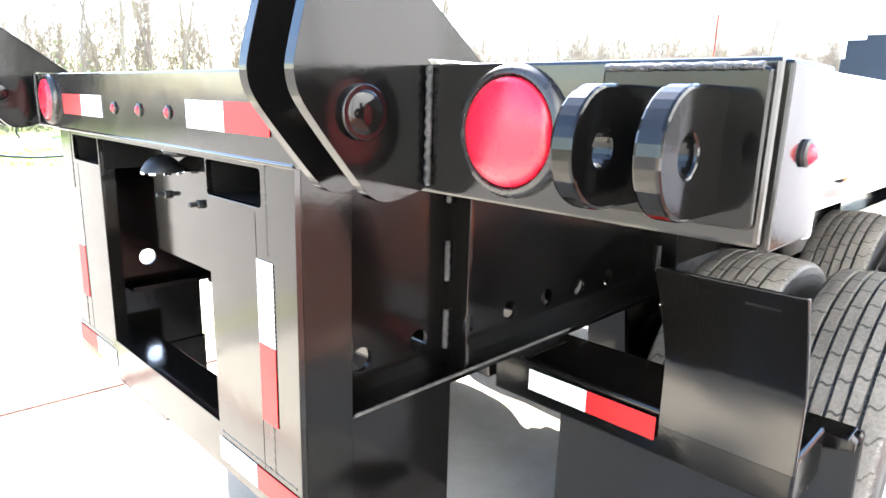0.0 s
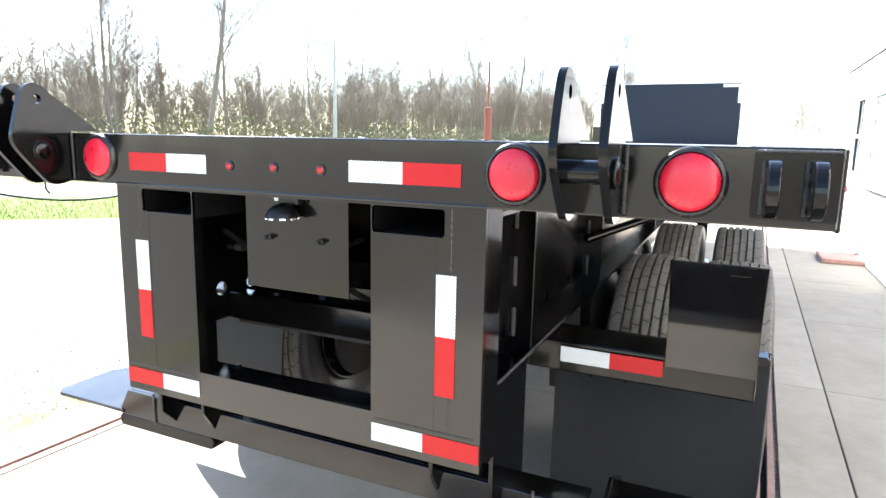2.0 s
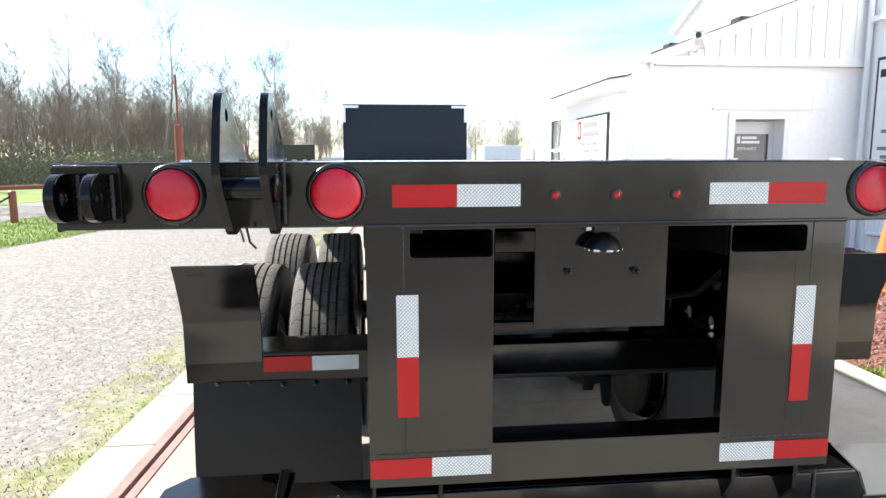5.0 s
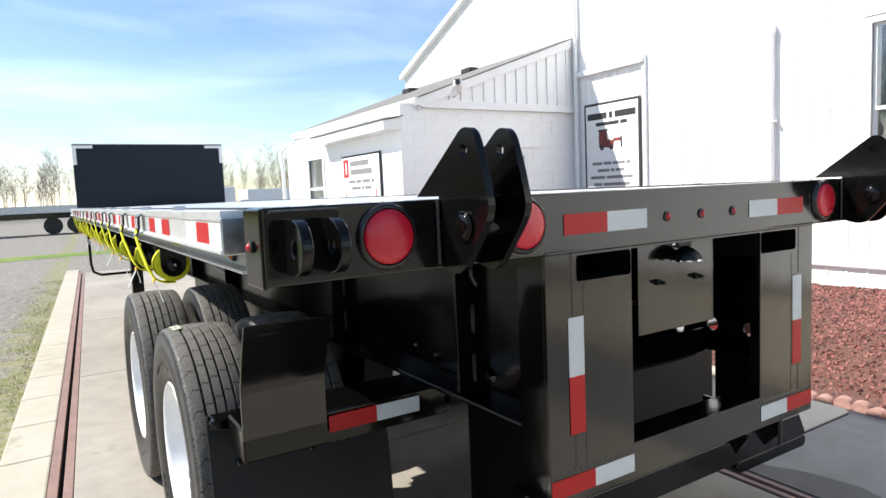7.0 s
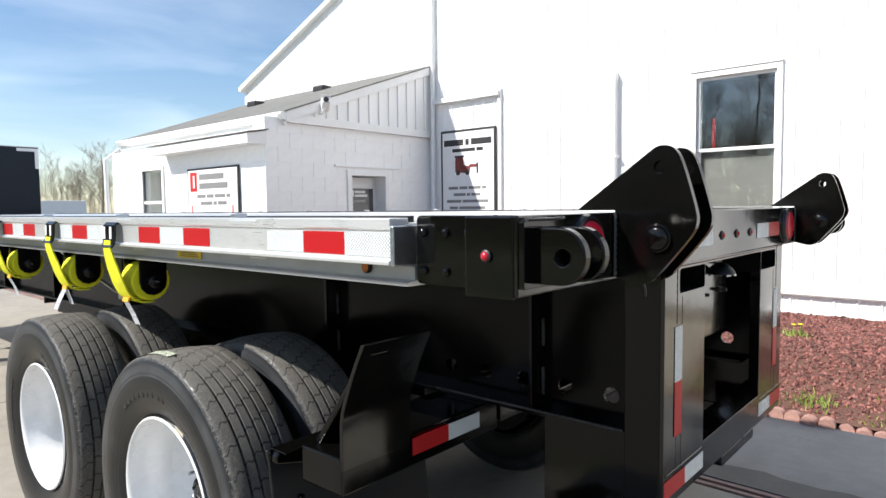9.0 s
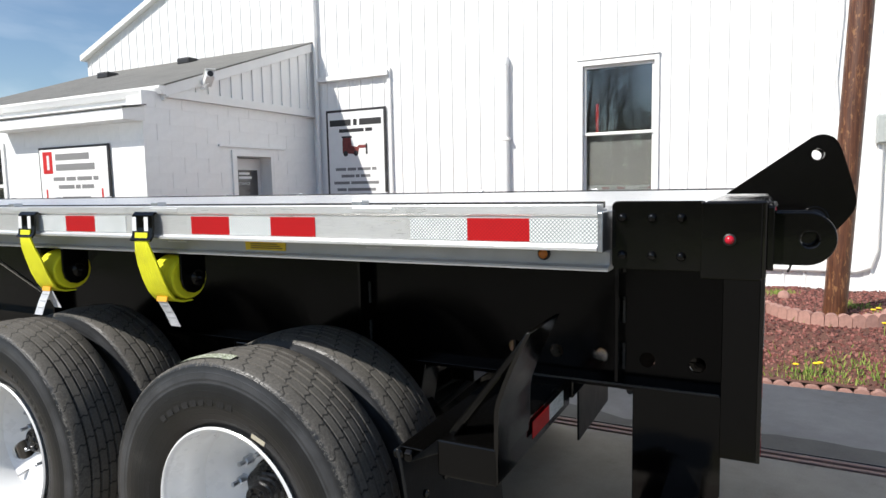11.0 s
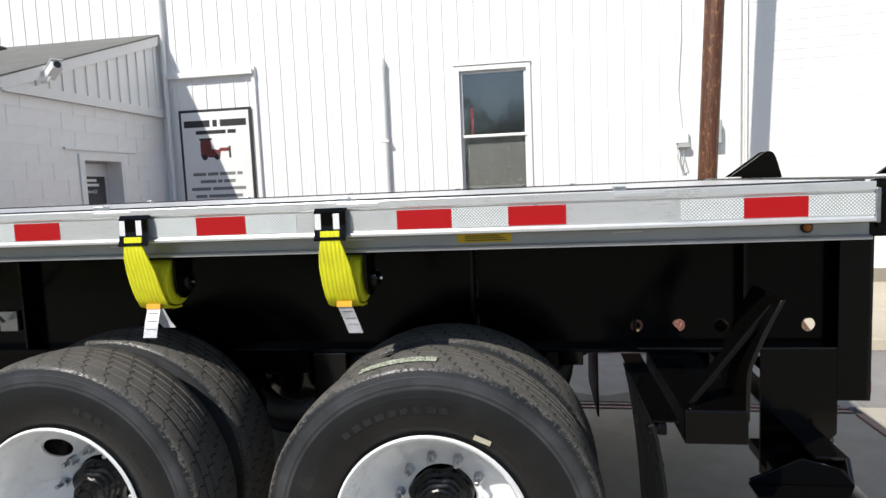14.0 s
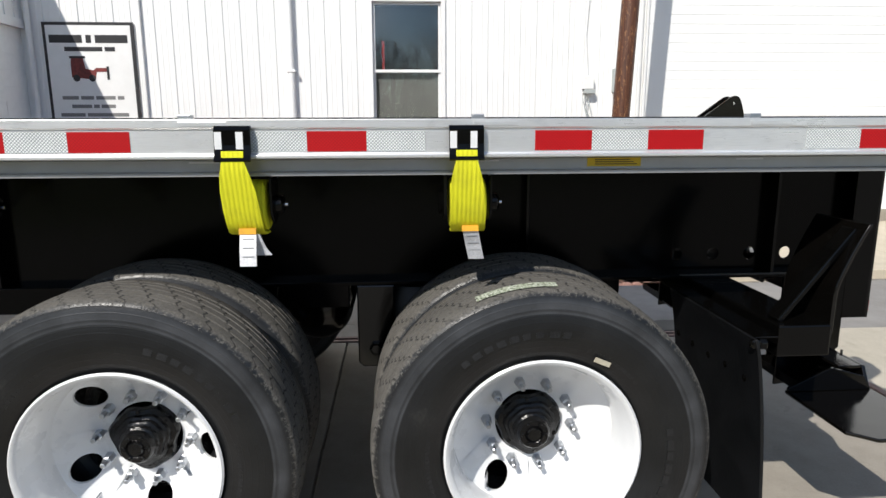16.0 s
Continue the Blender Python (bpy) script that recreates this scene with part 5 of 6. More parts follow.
for k in range(32):
    y = 0.5 + k * 0.305
    bm = box(-1.2, 1.2, y, y + 0.05, 1.382, 1.39)
    box(-1.2, 1.2, y + 0.021, y + 0.029, 1.39, 1.47, bm)
    box(-1.2, 1.2, y, y + 0.05, 1.47, 1.478, bm)
    part("cross_member", bm, ZINC if k % 8 == 2 else SATIN, trailer)

# bulkhead at the nose
part("bulkhead", plate(rect(-1.2, 1.03, 1.42, 2.5), "y", NOSE - 0.03, NOSE + 0.02), CURTAIN, trailer, "dark blue-black bulkhead panel", bevel=0.004)
part("bulkhead_top", box(-1.205, 1.035, NOSE - 0.036, NOSE + 0.024, 2.5, 2.512), ZINC, trailer, "thin bright top edge of the bulkhead")
for s, x in ((1, 1.03), (-1, -1.2)):
    part("bulkhead_strip", plate(rect(*sorted((x, x - s * 0.28)), 2.44, 2.485), "y", NOSE - 0.036, NOSE - 0.031), PALE, trailer, "white corner reflective strip")
    part("bulkhead_strip", plate(rect(*sorted((x, x - s * 0.05)), 2.19, 2.44), "y", NOSE - 0.036, NOSE - 0.031), PALE, trailer, "white corner reflective strip")

# bumper bar, curved fender brackets, mud flaps
part("rear_crossbar", box(-0.528, 0.528, 0.59, 0.7, 0.812, 0.9), SATIN, trailer, "black rear cross bar", bevel=0.004)
for s in (-1, 1):
    curve = [(0.594, 0.86), (0.5935, 0.93), (0.592, 0.99), (0.586, 1.02), (0.571, 1.06), (0.553, 1.105), (0.531, 1.152), (0.505, 1.203)]
    part("fender_plate", plate(curve + [(y + 0.012, z) for y, z in reversed(curve)], "x", *sorted((s * 0.968, s * 1.218))), SATIN, trailer, "black curved fender bracket plate", bevel=0.002, smooth=40)
    part("fender_beam", box(*sorted((s * 0.541, s * 1.219)), 0.597, 0.768, 0.792, 0.893), BLACK, trailer, "black box beam carrying the fender bracket", bevel=0.006)
    part("fender_rod", box(-0.032, 0.032, -0.01, 0.01, -0.18, 0.182), BLACK, trailer, bevel=0.005, at=pose(s * 1.15, 0.636, 1.036, 37.3, 0, 0))
    if s > 0:
        part("rail_brace", tube([(s * 0.56, 1.3, 1.12), (s * 1.16, 2.0, 1.34)], 0.018, 10), BLACK, trailer, smooth=40)
    hang = [(s * 0.54, 0.868), (s * 1.25, 0.868), (s * 1.262, 0.856), (s * 1.262, 0.835), (s * 1.18, 0.815), (s * 1.06, 0.785), (s * 0.54, 0.785)]
    part("flap_hanger", plate(hang, "y", 0.824, 0.847), BLACK, trailer, "black tapered mud flap hanger bar", bevel=0.004)
    part("hanger_top", plate([(s * 0.54, 0.868), (s * 1.255, 0.868), (s * 1.255, 0.873), (s * 0.54, 0.873)], "y", 0.79, 0.862), BLACK, trailer, bevel=0.002)
    part("hanger_bolt", lathe([(0.0, 0.016), (s * 0.012, 0.016), (s * 0.016, 0.01)], "x", (s * 1.25, 0.863, 0.852), 10), BLACK, trailer)
    bend = [(0.858, 0.868), (0.848, 0.83), (0.838, 0.77), (0.828, 0.7), (0.816, 0.6), (0.805, 0.47), (0.797, 0.34), (0.794, 0.2)] if s < 0 else [(0.86, 0.868), (0.858, 0.55), (0.856, 0.2)]
    part("mud_flap", plate(bend + [(y + 0.011, z) for y, z in reversed(bend)], "x", *sorted((s * (0.655 if s < 0 else 0.57), s * 1.268))), FLAP, trailer, "black rubber mud flap", bevel=0.003, smooth=40)
    for x in (0.7, 0.82, 0.94, 1.06, 1.18):
        part("flap_bolt", lathe([(0.014, 0.011), (-0.006, 0.011), (-0.009, 0.006)], "y", (s * x, 0.828 if s < 0 else 0.858, 0.7 + 0.012 * (x > 1)), 10), SATIN, trailer)

# suspension and axles between the wheels
AX = (1.5, 2.745)
AXLE_Z = 0.522
for y in AX:
    part("axle", lathe([(-0.95, 0.055), (-0.7, 0.063), (0.7, 0.063), (0.95, 0.055)], "x", (0, y, AXLE_Z), 20), SATIN, trailer, smooth=40)
    for s in (-1, 1):
        part("brake_chamber", lathe([(-0.11, 0.05), (-0.09, 0.085), (0.0, 0.085), (0.01, 0.09), (0.02, 0.085), (0.1, 0.08), (0.11, 0.04)], "y", (s * 0.36, y + 0.22, AXLE_Z + 0.1), 20), SATIN, trailer, "black brake chamber", smooth=40)
        part("air_spring", lathe([(0.52, 0.11), (0.56, 0.125), (0.64, 0.13), (0.68, 0.12), (0.76, 0.13), (0.84, 0.12), (0.88, 0.1)], "z", (s * 0.5, y + 0.36, 0), 22), RUBBER, trailer, "black rubber air spring", smooth=50)
        part("trailing_arm", plate([(y - 0.38, 0.66), (y - 0.32, 0.73), (y + 0.42, 0.54), (y + 0.5, 0.5), (y + 0.42, 0.47), (y - 0.1, 0.47), (y - 0.38, 0.59)], "x", s * 0.52 - 0.045, s * 0.52 + 0.045), SATIN, trailer, bevel=0.006)
        part("hanger", plate([(y - 0.36, 0.9), (y - 0.12, 0.9), (y - 0.18, 0.6), (y - 0.3, 0.6)], "x", s * 0.52 - 0.07, s * 0.52 + 0.07), SATIN, trailer, bevel=0.006)
        part("brake_drum", lathe([(s * 0.69, 0.2), (s * 0.73, 0.21), (s * 0.93, 0.21), (s * 0.935, 0.1)], "x", (0, y, AXLE_Z), 28), HUB, trailer, smooth=40)
part("slider_plate", plate([(0.37, 0.866), (0.37, 0.963), (0.43, 0.963), (0.43, 0.953), (0.38, 0.953), (0.38, 0.876), (0.43, 0.876), (0.43, 0.866)], "x", -0.528, 0.528), SATIN, trailer, "black cross channel inside the mount", bevel=0.003)
part("air_line", tube([(-0.5, 0.4, 0.855), (0.5, 0.4, 0.855)], 0.012, 8), RUBBER, trailer, smooth=40)
for s in (-1, 1):
    part("subframe_rail", box(*sorted((s * 0.455, s * 0.585)), 2.12, 4.6, 0.8, 0.892), BLACK_SHADED, trailer, "black suspension subframe rail", bevel=0.004)
    part("spring_hanger", plate([(1.945, 0.893), (2.09, 0.893), (2.09, 0.58), (2.07, 0.562), (1.965, 0.562), (1.945, 0.585)], "x", *sorted((s * 0.46, s * 0.61))), SATIN, trailer, "black welded spring hanger", bevel=0.006)
    part("hanger_bolt", lathe([(0.0, 0.026), (s * 0.016, 0.026), (s * 0.022, 0.018)], "x", (s * 0.61, 2.02, 0.64), 6), SATIN, trailer)
part("cross_channel", box(-0.46, 0.46, 1.0, 1.1, 0.8, 0.9), SATIN, trailer, bevel=0.004)
windows = [(x, z, r) for s in (-1, 1) for x, z, r in ((s * 0.113, 0.982, 0.008), (s * 0.063, 0.981, 0.008), (s * 0.138, 0.94, 0.014), (s * 0.088, 0.943, 0.015), (s * 0.3, 0.965, 0.02))]
part("cross_channel", plate(rect(-0.528, 0.528, 0.915, 1.03), "y", 0.8, 0.81, [*windows, rounded(-0.028, 0.012, 0.968, 1.0, 0.01, 3)]), SATIN, trailer, "black cross plate with round holes", bevel=0.002)
part("cross_channel", box(-0.528, 0.528, 0.95, 0.99, 1.16, 1.247), SATIN, trailer, bevel=0.004)
part("cross_rod", tube([(-0.5, 0.6, 1.352), (0.5, 0.6, 1.352)], 0.007, 8), CHROME, trailer, "bright steel rod", smooth=40)
part("cross_channel", box(-0.528, 0.528, 0.95, 0.99, 1.264, 1.338), BLACK, trailer, bevel=0.004)
for s in (-1, 1):
    for k in range(3):
        part("channel_bolt", lathe([(0.0, 0.016), (-0.012, 0.016), (-0.016, 0.011)], "y", (s * (0.24 + 0.09 * k), 0.8, 1.01), 8), BLACK, trailer)
    part("air_hose", tube([(s * 0.47, 0.3, 1.2), (s * 0.48, 0.5, 1.08), (s * 0.44, 0.7, 1.02), (s * 0.3, 0.93, 1.1)], 0.01, 8), RUBBER, trailer, smooth=40)
    part("hose_fitting", lathe([(-0.02, 0.014), (0.02, 0.014)], "x", (s * 0.515, 0.42, 1.12), 10), ZINC, trailer, "small bright hose fitting", smooth=40)
# made-up black plate that blocks the light behind the mount interior
part("cross_plate", box(-0.528, 0.528, 1.2, 1.212, 0.93, 1.338), BLACK, trailer)
part("air_tank", lathe([(-0.42, 0.06), (-0.4, 0.12), (-0.36, 0.145), (0.36, 0.145), (0.4, 0.12), (0.42, 0.06)], "x", (0, 2.27, 0.745), 26), SATIN, trailer, "black air tank", smooth=40)
part("air_hose", tube([(0.2, 0.8, 0.93), (0.3, 1.1, 0.8), (0.34, 1.25, 0.62)], 0.014, 8), RUBBER, trailer, smooth=40)
part("air_hose", tube([(-0.25, 0.75, 0.92), (-0.3, 1.05, 0.78), (-0.34, 1.25, 0.6)], 0.014, 8), RUBBER, trailer, smooth=40)
part("tie_bracket", box(-0.56, -0.545, 3.48, 3.57, 0.98, 1.07), ZINC, trailer, "galvanised tie bracket", bevel=0.002)
part("tie_rod", tube([(-0.58, 3.53, 1.03), (-0.98, 3.455, 1.37)], 0.009, 8), ZINC, trailer, smooth=40)

# landing gear
for s in (-1, 1):
    leg = part("landing_leg", box(s * 0.74 - 0.065, s * 0.74 + 0.065, 7.35, 7.49, 0.3, 1.2), BLACK, trailer, "black landing leg", bevel=0.006)
    part("inner_leg", box(s * 0.74 - 0.05, s * 0.74 + 0.05, 7.37, 7.47, 0.04, 0.3), SATIN, leg)
    part("foot", plate([(s * 0.74 - 0.13, 0.0), (s * 0.74 + 0.13, 0.0), (s * 0.74 + 0.13, 0.012), (s * 0.74 + 0.07, 0.05), (s * 0.74 - 0.07, 0.05), (s * 0.74 - 0.13, 0.012)], "y", 7.3, 7.54), BLACK, leg, bevel=0.003)
    part("leg_brace", tube([(s * 0.72, 7.4, 0.75), (s * 0.56, 8.3, 1.12)], 0.022, 8), BLACK, trailer, smooth=40)
part("gear_panel", plate(rect(0.15, 0.83, 0.53, 1.2), "y", 7.3, 7.34), BLACK, trailer, "black landing gear panel", bevel=0.004)
part("gear_brace", tube([(0.3, 7.28, 1.1), (0.7, 7.28, 0.58)], 0.02, 8), BLACK, trailer, smooth=40)
part("leg_crossbar", box(-0.7, 0.7, 7.4, 7.45, 0.72, 0.78), BLACK, trailer, bevel=0.004)
part("leg_crank", tube([(-0.76, 7.42, 0.72), (-1.12, 7.42, 0.72), (-1.2, 7.42, 0.76), (-1.22, 7.42, 0.86), (-1.22, 7.42, 1.28)], 0.016, 8), BLACK, trailer, "black bent crank handle", smooth=40)


# ---- wheels: one outer wheel, one inner, then copies as parts ----
def ring_profile():
    """Tyre section as (across, radius), with five grooves in the tread."""
    side = [(-0.088, 0.285), (-0.1, 0.3), (-0.118, 0.335), (-0.131, 0.38), (-0.134, 0.41), (-0.133, 0.44), (-0.131, 0.447), (-0.1315, 0.457), (-0.129, 0.48), (-0.125, 0.499), (-0.12, 0.509), (-0.112, 0.5155)]
    tread = []
    for g in (-0.07, -0.035, 0.0, 0.035, 0.07):
        r = 0.523 - 60 * g ** 4 - 0.6 * g * g
        tread += [(g - 0.0052, r), (g - 0.0035, r - 0.012), (g + 0.0035, r - 0.012), (g + 0.0052, r)]
    return side + tread + [(-w, r) for w, r in reversed(side)]


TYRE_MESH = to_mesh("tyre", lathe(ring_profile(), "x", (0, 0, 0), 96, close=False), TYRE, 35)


def lettering_mesh():
    """Raised blocks in place of the moulded sidewall lettering."""
    bm = bmesh.new()
    r = random.Random(3)
    for start, count, r0, r1, step in ((10, 9, 0.376, 0.428, 5.8), (128, 7, 0.376, 0.428, 5.8), (246, 8, 0.376, 0.428, 5.8), (70, 12, 0.345, 0.357, 2.6), (190, 14, 0.345, 0.357, 2.6), (300, 12, 0.345, 0.357, 2.6)):
        for k in range(count):
            a0 = start + k * step
            wide = step * r.uniform(0.55, 0.82)
            corners = []
            for a, q in ((a0, r0), (a0 + wide, r0), (a0 + wide, r1), (a0, r1)):
                w = -0.1319 if q > 0.37 else -0.1209 - (q - 0.345) * 0.29
                corners.append((w, q * math.cos(radians(a)), q * math.sin(radians(a))))
            lo = [bm.verts.new((x + 0.006, y, z)) for x, y, z in corners]
            hi = [bm.verts.new((x - 0.0007, y, z)) for x, y, z in corners]
            bm.faces.new(hi)
            for i in range(4):
                bm.faces.new((lo[i], lo[(i + 1) % 4], hi[(i + 1) % 4], hi[i]))
    return to_mesh("lettering", bm, WORN_RUBBER)


LETTERS = lettering_mesh()
rim = [(-0.112, 0.302), (-0.117, 0.296), (-0.113, 0.288), (-0.1, 0.281), (-0.075, 0.278), (-0.062, 0.268), (0.02, 0.262), (0.075, 0.262), (0.09, 0.28)]
RIM_OUT = to_mesh("rim", lathe(rim, "x", (0, 0, 0), 72, close=False), WHEEL, 50)
# inner rims take the black hub material, not the white wheel paint
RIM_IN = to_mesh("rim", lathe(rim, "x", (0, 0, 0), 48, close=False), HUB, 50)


def disc_mesh(angles):
    holes = [(0.209 * math.cos(radians(a)), 0.209 * math.sin(radians(a)), 0.042) for a in angles]
    bm = plate(disc(0, 0, 0.263, 72), "x", 0.0, 0.011, [*holes, disc(0, 0, 0.112, 36)])
    bmesh.ops.subdivide_edges(bm, edges=[e for e in bm.edges if e.calc_length() > 0.05], cuts=2)
    for v in bm.verts:
        r = math.hypot(v.co.y, v.co.z)
        v.co.x += 0.118 - 0.075 * max(0.0, (r - 0.163) / 0.1) ** 1.15
    return to_mesh("disc", bm, WHEEL, 35)


DISCS = [disc_mesh((-58,)), disc_mesh(range(45, 405, 72))]
def hub_mesh():
    """Oily casting: a lobed flange, a stepped barrel and a flat cap."""
    bm = lathe([(0.15, 0.106), (0.1, 0.106), (0.09, 0.1), (0.086, 0.086), (0.076, 0.082), (0.072, 0.074), (0.06, 0.071), (0.056, 0.062), (0.042, 0.06), (0.038, 0.054), (0.024, 0.051), (0.018, 0.046), (0.016, 0.03), (0.02, 0.026), (0.012, 0.02), (0.011, 0.002)], "x", (0, 0, 0), 60)
    for v in bm.verts:
        r = math.hypot(v.co.y, v.co.z)
        if r > 0.06:
            grow = 1 + (0.055 * math.sin(3 * math.atan2(v.co.z, v.co.y) + 0.7) + 0.035 * math.sin(7 * math.atan2(v.co.z, v.co.y))) * (r / 0.1)
            v.co.y *= grow
            v.co.z *= grow
    return to_mesh("hub", bm, HUB, 35)


HUB_MESH = hub_mesh()
CAP_BOLT = to_mesh("cap_bolt", lathe([(0.012, 0.0075), (0.0, 0.0075), (-0.003, 0.005)], "x", (0, 0, 0), 6), HUB, None)
NUT_MESH = to_mesh("lug_nut", lathe([(0.05, 0.0085), (-0.03, 0.0085), (-0.032, 0.006)], "x", (0, 0, 0), 8, bm=lathe([(0.05, 0.0185), (0.03, 0.0185), (0.028, 0.016), (0.0, 0.0155), (-0.003, 0.012)], "x", (0, 0, 0), 6)), ZINC, None)
for s in (-1, 1):
    for a, y in enumerate(AX):
        flip = pose(0, 0, 0, 0, 0, 180) if s > 0 else Matrix.Identity(4)
        wheel = part("outer_wheel", TYRE_MESH, None, trailer, "black truck tyre with a dusty ribbed tread on a white wheel", at=Matrix.Translation((s * 1.155, y, AXLE_Z)) @ flip @ pose(0, 0, 0, 23 * a + 11))
        base = Matrix.Translation((s * 1.155, y, AXLE_Z)) @ flip
        tagged(part("lettering", LETTERS, None, wheel, "raised moulded sidewall lettering", at=base @ pose(0, 0, 0, 40 + 57 * a)), "raised moulded black lettering on the tyre sidewall", "", kind="stuff")
        part("rim", RIM_OUT, None, wheel, "white painted steel rim", at=base)
        part("disc", DISCS[a], None, wheel, "white wheel disc with round hand holes", at=base)
        hub = part("hub", HUB_MESH, None, wheel, "black oily hub", at=base)
        for k in range(6):
            part("cap_bolt", CAP_BOLT, None, hub, at=base @ Matrix.Translation((0.014, 0.037 * math.cos(k * 1.047), 0.037 * math.sin(k * 1.047))))
            part("cap_bolt", CAP_BOLT, None, hub, at=base @ Matrix.Translation((0.086, 0.09 * math.cos(k * 1.047 + 0.4), 0.09 * math.sin(k * 1.047 + 0.4))))
        for k in range(10):
            ang = radians(36 * k + 5)
            part("lug_nut", NUT_MESH, None, wheel, at=base @ Matrix.Translation((0.085, 0.143 * math.cos(ang), 0.143 * math.sin(ang))))
        part("valve_stem", tube([(0.11, 0.14, -0.17), (0.05, 0.15, -0.185), (0.03, 0.152, -0.19)], 0.006, 8), CHROME, wheel, at=base, smooth=40)
        inner = part("inner_wheel", TYRE_MESH, None, trailer, "black inner truck tyre", at=Matrix.Translation((s * 0.83, y, AXLE_Z)) @ pose(0, 0, 0, 40 + 31 * a))
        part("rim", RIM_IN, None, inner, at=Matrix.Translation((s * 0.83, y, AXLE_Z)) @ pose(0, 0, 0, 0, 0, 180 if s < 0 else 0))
part("tyre_tag", box(-0.001, 0.001, -0.026, 0.026, -0.0075, 0.0075), TAN_LABEL, trailer, "small pale sticker on the tyre", at=pose(-1.2835, 1.337, 0.818, 24, -8, 0))


def sticker_material():
    n = Nodes("torn_tread_sticker")
    t = n.noise(130, 4, 0.7)
    n.set("Base Color", n.ramp(t, ((0.38, (0.09, 0.09, 0.08)), (0.5, (0.35, 0.4, 0.28)), (0.6, (0.6, 0.62, 0.56))))).set("Roughness", 0.7)
    return n.mat


patch = bmesh.new()
rows = []
for k in range(15):
    a = radians(67 + k * 1.9)
    rows.append([patch.verts.new((-1.155 + w, 1.5 + r * math.cos(a), AXLE_Z + r * math.sin(a))) for w, r in ((-0.098, 0.5205), (-0.078, 0.5225), (-0.062, 0.5245))])
for p, q in zip(rows, rows[1:]):
    for k in range(2):
        patch.faces.new((p[k], p[k + 1], q[k + 1], q[k]))
part("tread_sticker", patch, sticker_material(), trailer, "torn pale green tread sticker")

# ---- winches and straps along the left rail ----
WY = [1.747, 2.353, 3.115, 3.65, 4.31, 4.89, 5.5, 6.1, 6.75, 7.35, 7.95, 8.5]


def winch(s, y, seed):
    r = random.Random(seed)
    x0 = s * 1.198
    top, y = y, y - 0.018
    w = part("winch", plate([(x0 - 0.05, 1.352), (x0 + 0.05, 1.352), (x0 + 0.05, 1.28), *[(x0 + 0.05 * math.cos(radians(a)), 1.27 + 0.05 * math.sin(radians(a))) for a in range(0, -181, -30)], (x0 - 0.05, 1.28)], "y", y - 0.068, y - 0.06), BLACK, trailer, "black strap winch", bevel=0.002)
    part("winch_plate", plate([(x0 - 0.05, 1.352), (x0 + 0.05, 1.352), (x0 + 0.05, 1.28), *[(x0 + 0.05 * math.cos(radians(a)), 1.27 + 0.05 * math.sin(radians(a))) for a in range(0, -181, -30)], (x0 - 0.05, 1.28)], "y", y + 0.06, y + 0.068), BLACK, w)
    part("ratchet", lathe([(0.0, 0.034), (0.008, 0.036), (0.012, 0.03)], "y", (x0, y + 0.068, 1.272), 16), BLACK, w)
    part("winch_cap", lathe([(0.0, 0.026), (-0.018, 0.026), (-0.024, 0.02), (-0.026, 0.008)], "y", (x0, y - 0.068, 1.272), 18), BLACK, w, smooth=40)
    part("cap_pin", lathe([(-0.02, 0.005), (-0.034, 0.005)], "y", (x0, y - 0.068, 1.272), 10), CHROME, w, "bright pin")
    part("strap_roll", lathe([(-0.05, 0.02), (-0.05, 0.066), (-0.045, 0.071), (0.045, 0.071), (0.05, 0.066), (0.05, 0.02)], "y", (x0, y, 1.272), 28), STRAP, w, "rolled yellow webbing", smooth=40)
    # hook over the rail, then the strap down and under the roll
    hook = [(s * 1.292, 1.484), (s * 1.304, 1.486), (s * 1.312, 1.478), (s * 1.313, 1.44), (s * 1.318, 1.412), (s * 1.328, 1.4)]
    hk = part("flat_hook", band(hook, 0.007, top - 0.052, top + 0.04), BLACK, w, "black flat hook over the rail")
    for dy in (-0.034, 0.02):
        part("hook_label", band([(s * 1.3175, 1.474), (s * 1.3185, 1.43)], 0.001, top + dy, top + dy + 0.018), PALE, hk, "white hook label")
    j = r.uniform(-0.006, 0.006)
    rows = ((1.32, 1.425, 0.028, -0.006), (1.324, 1.4, 0.028, -0.006), (1.318, 1.365, 0.038, -0.007), (1.307 + j, 1.32, 0.046, -0.01), (1.293 + j, 1.27, 0.048, -0.013), (1.277 + j, 1.232, 0.048, -0.015), (1.258, 1.207, 0.048, -0.016), (1.23, 1.196, 0.048, -0.017), (1.19, 1.195, 0.048, -0.018))
    path = [(s * x, z, top + d - h, top + d + h) for x, z, h, d in rows]
    part("strap", band(path, 0.005, 0, 0), STRAP, w, "yellow ratchet strap", smooth=50)
    part("stitch_patch", band([(s * 1.27, 1.216), (s * 1.274, 1.2)], 0.006, top - 0.044, top + 0.002), STITCH, w, "orange stitched tab")
    lean, swing = ((0.02, -0.03), (0.005, 0.04))[seed % 2]
    y = top - 0.022
    rows = ((1.273, 1.202, 0.0), (1.273 + swing * 0.6, 1.157, lean / 2), (1.273 + swing, 1.12 + r.uniform(-0.01, 0.01), lean))
    part("strap_tag", band([(s * x, z, y - 0.022 - d, y + 0.022 - d) for x, z, d in rows], 0.001, 0, 0), TAG, w, "white printed strap tag")
    if seed % 2:
        part("strap_tag", band([(s * 1.27, 1.2, y - 0.03, y + 0.01), (s * 1.262, 1.16, y - 0.045, y), (s * 1.262, 1.14, y - 0.06, y - 0.02)], 0.001, 0, 0), TAG, w, "white printed strap tag")
    for q in range(3):
        f = 0.15 + 0.27 * q
        x = 1.2745 + swing * (f * 1.15 if f < 0.5 else 0.2 + 0.8 * f)
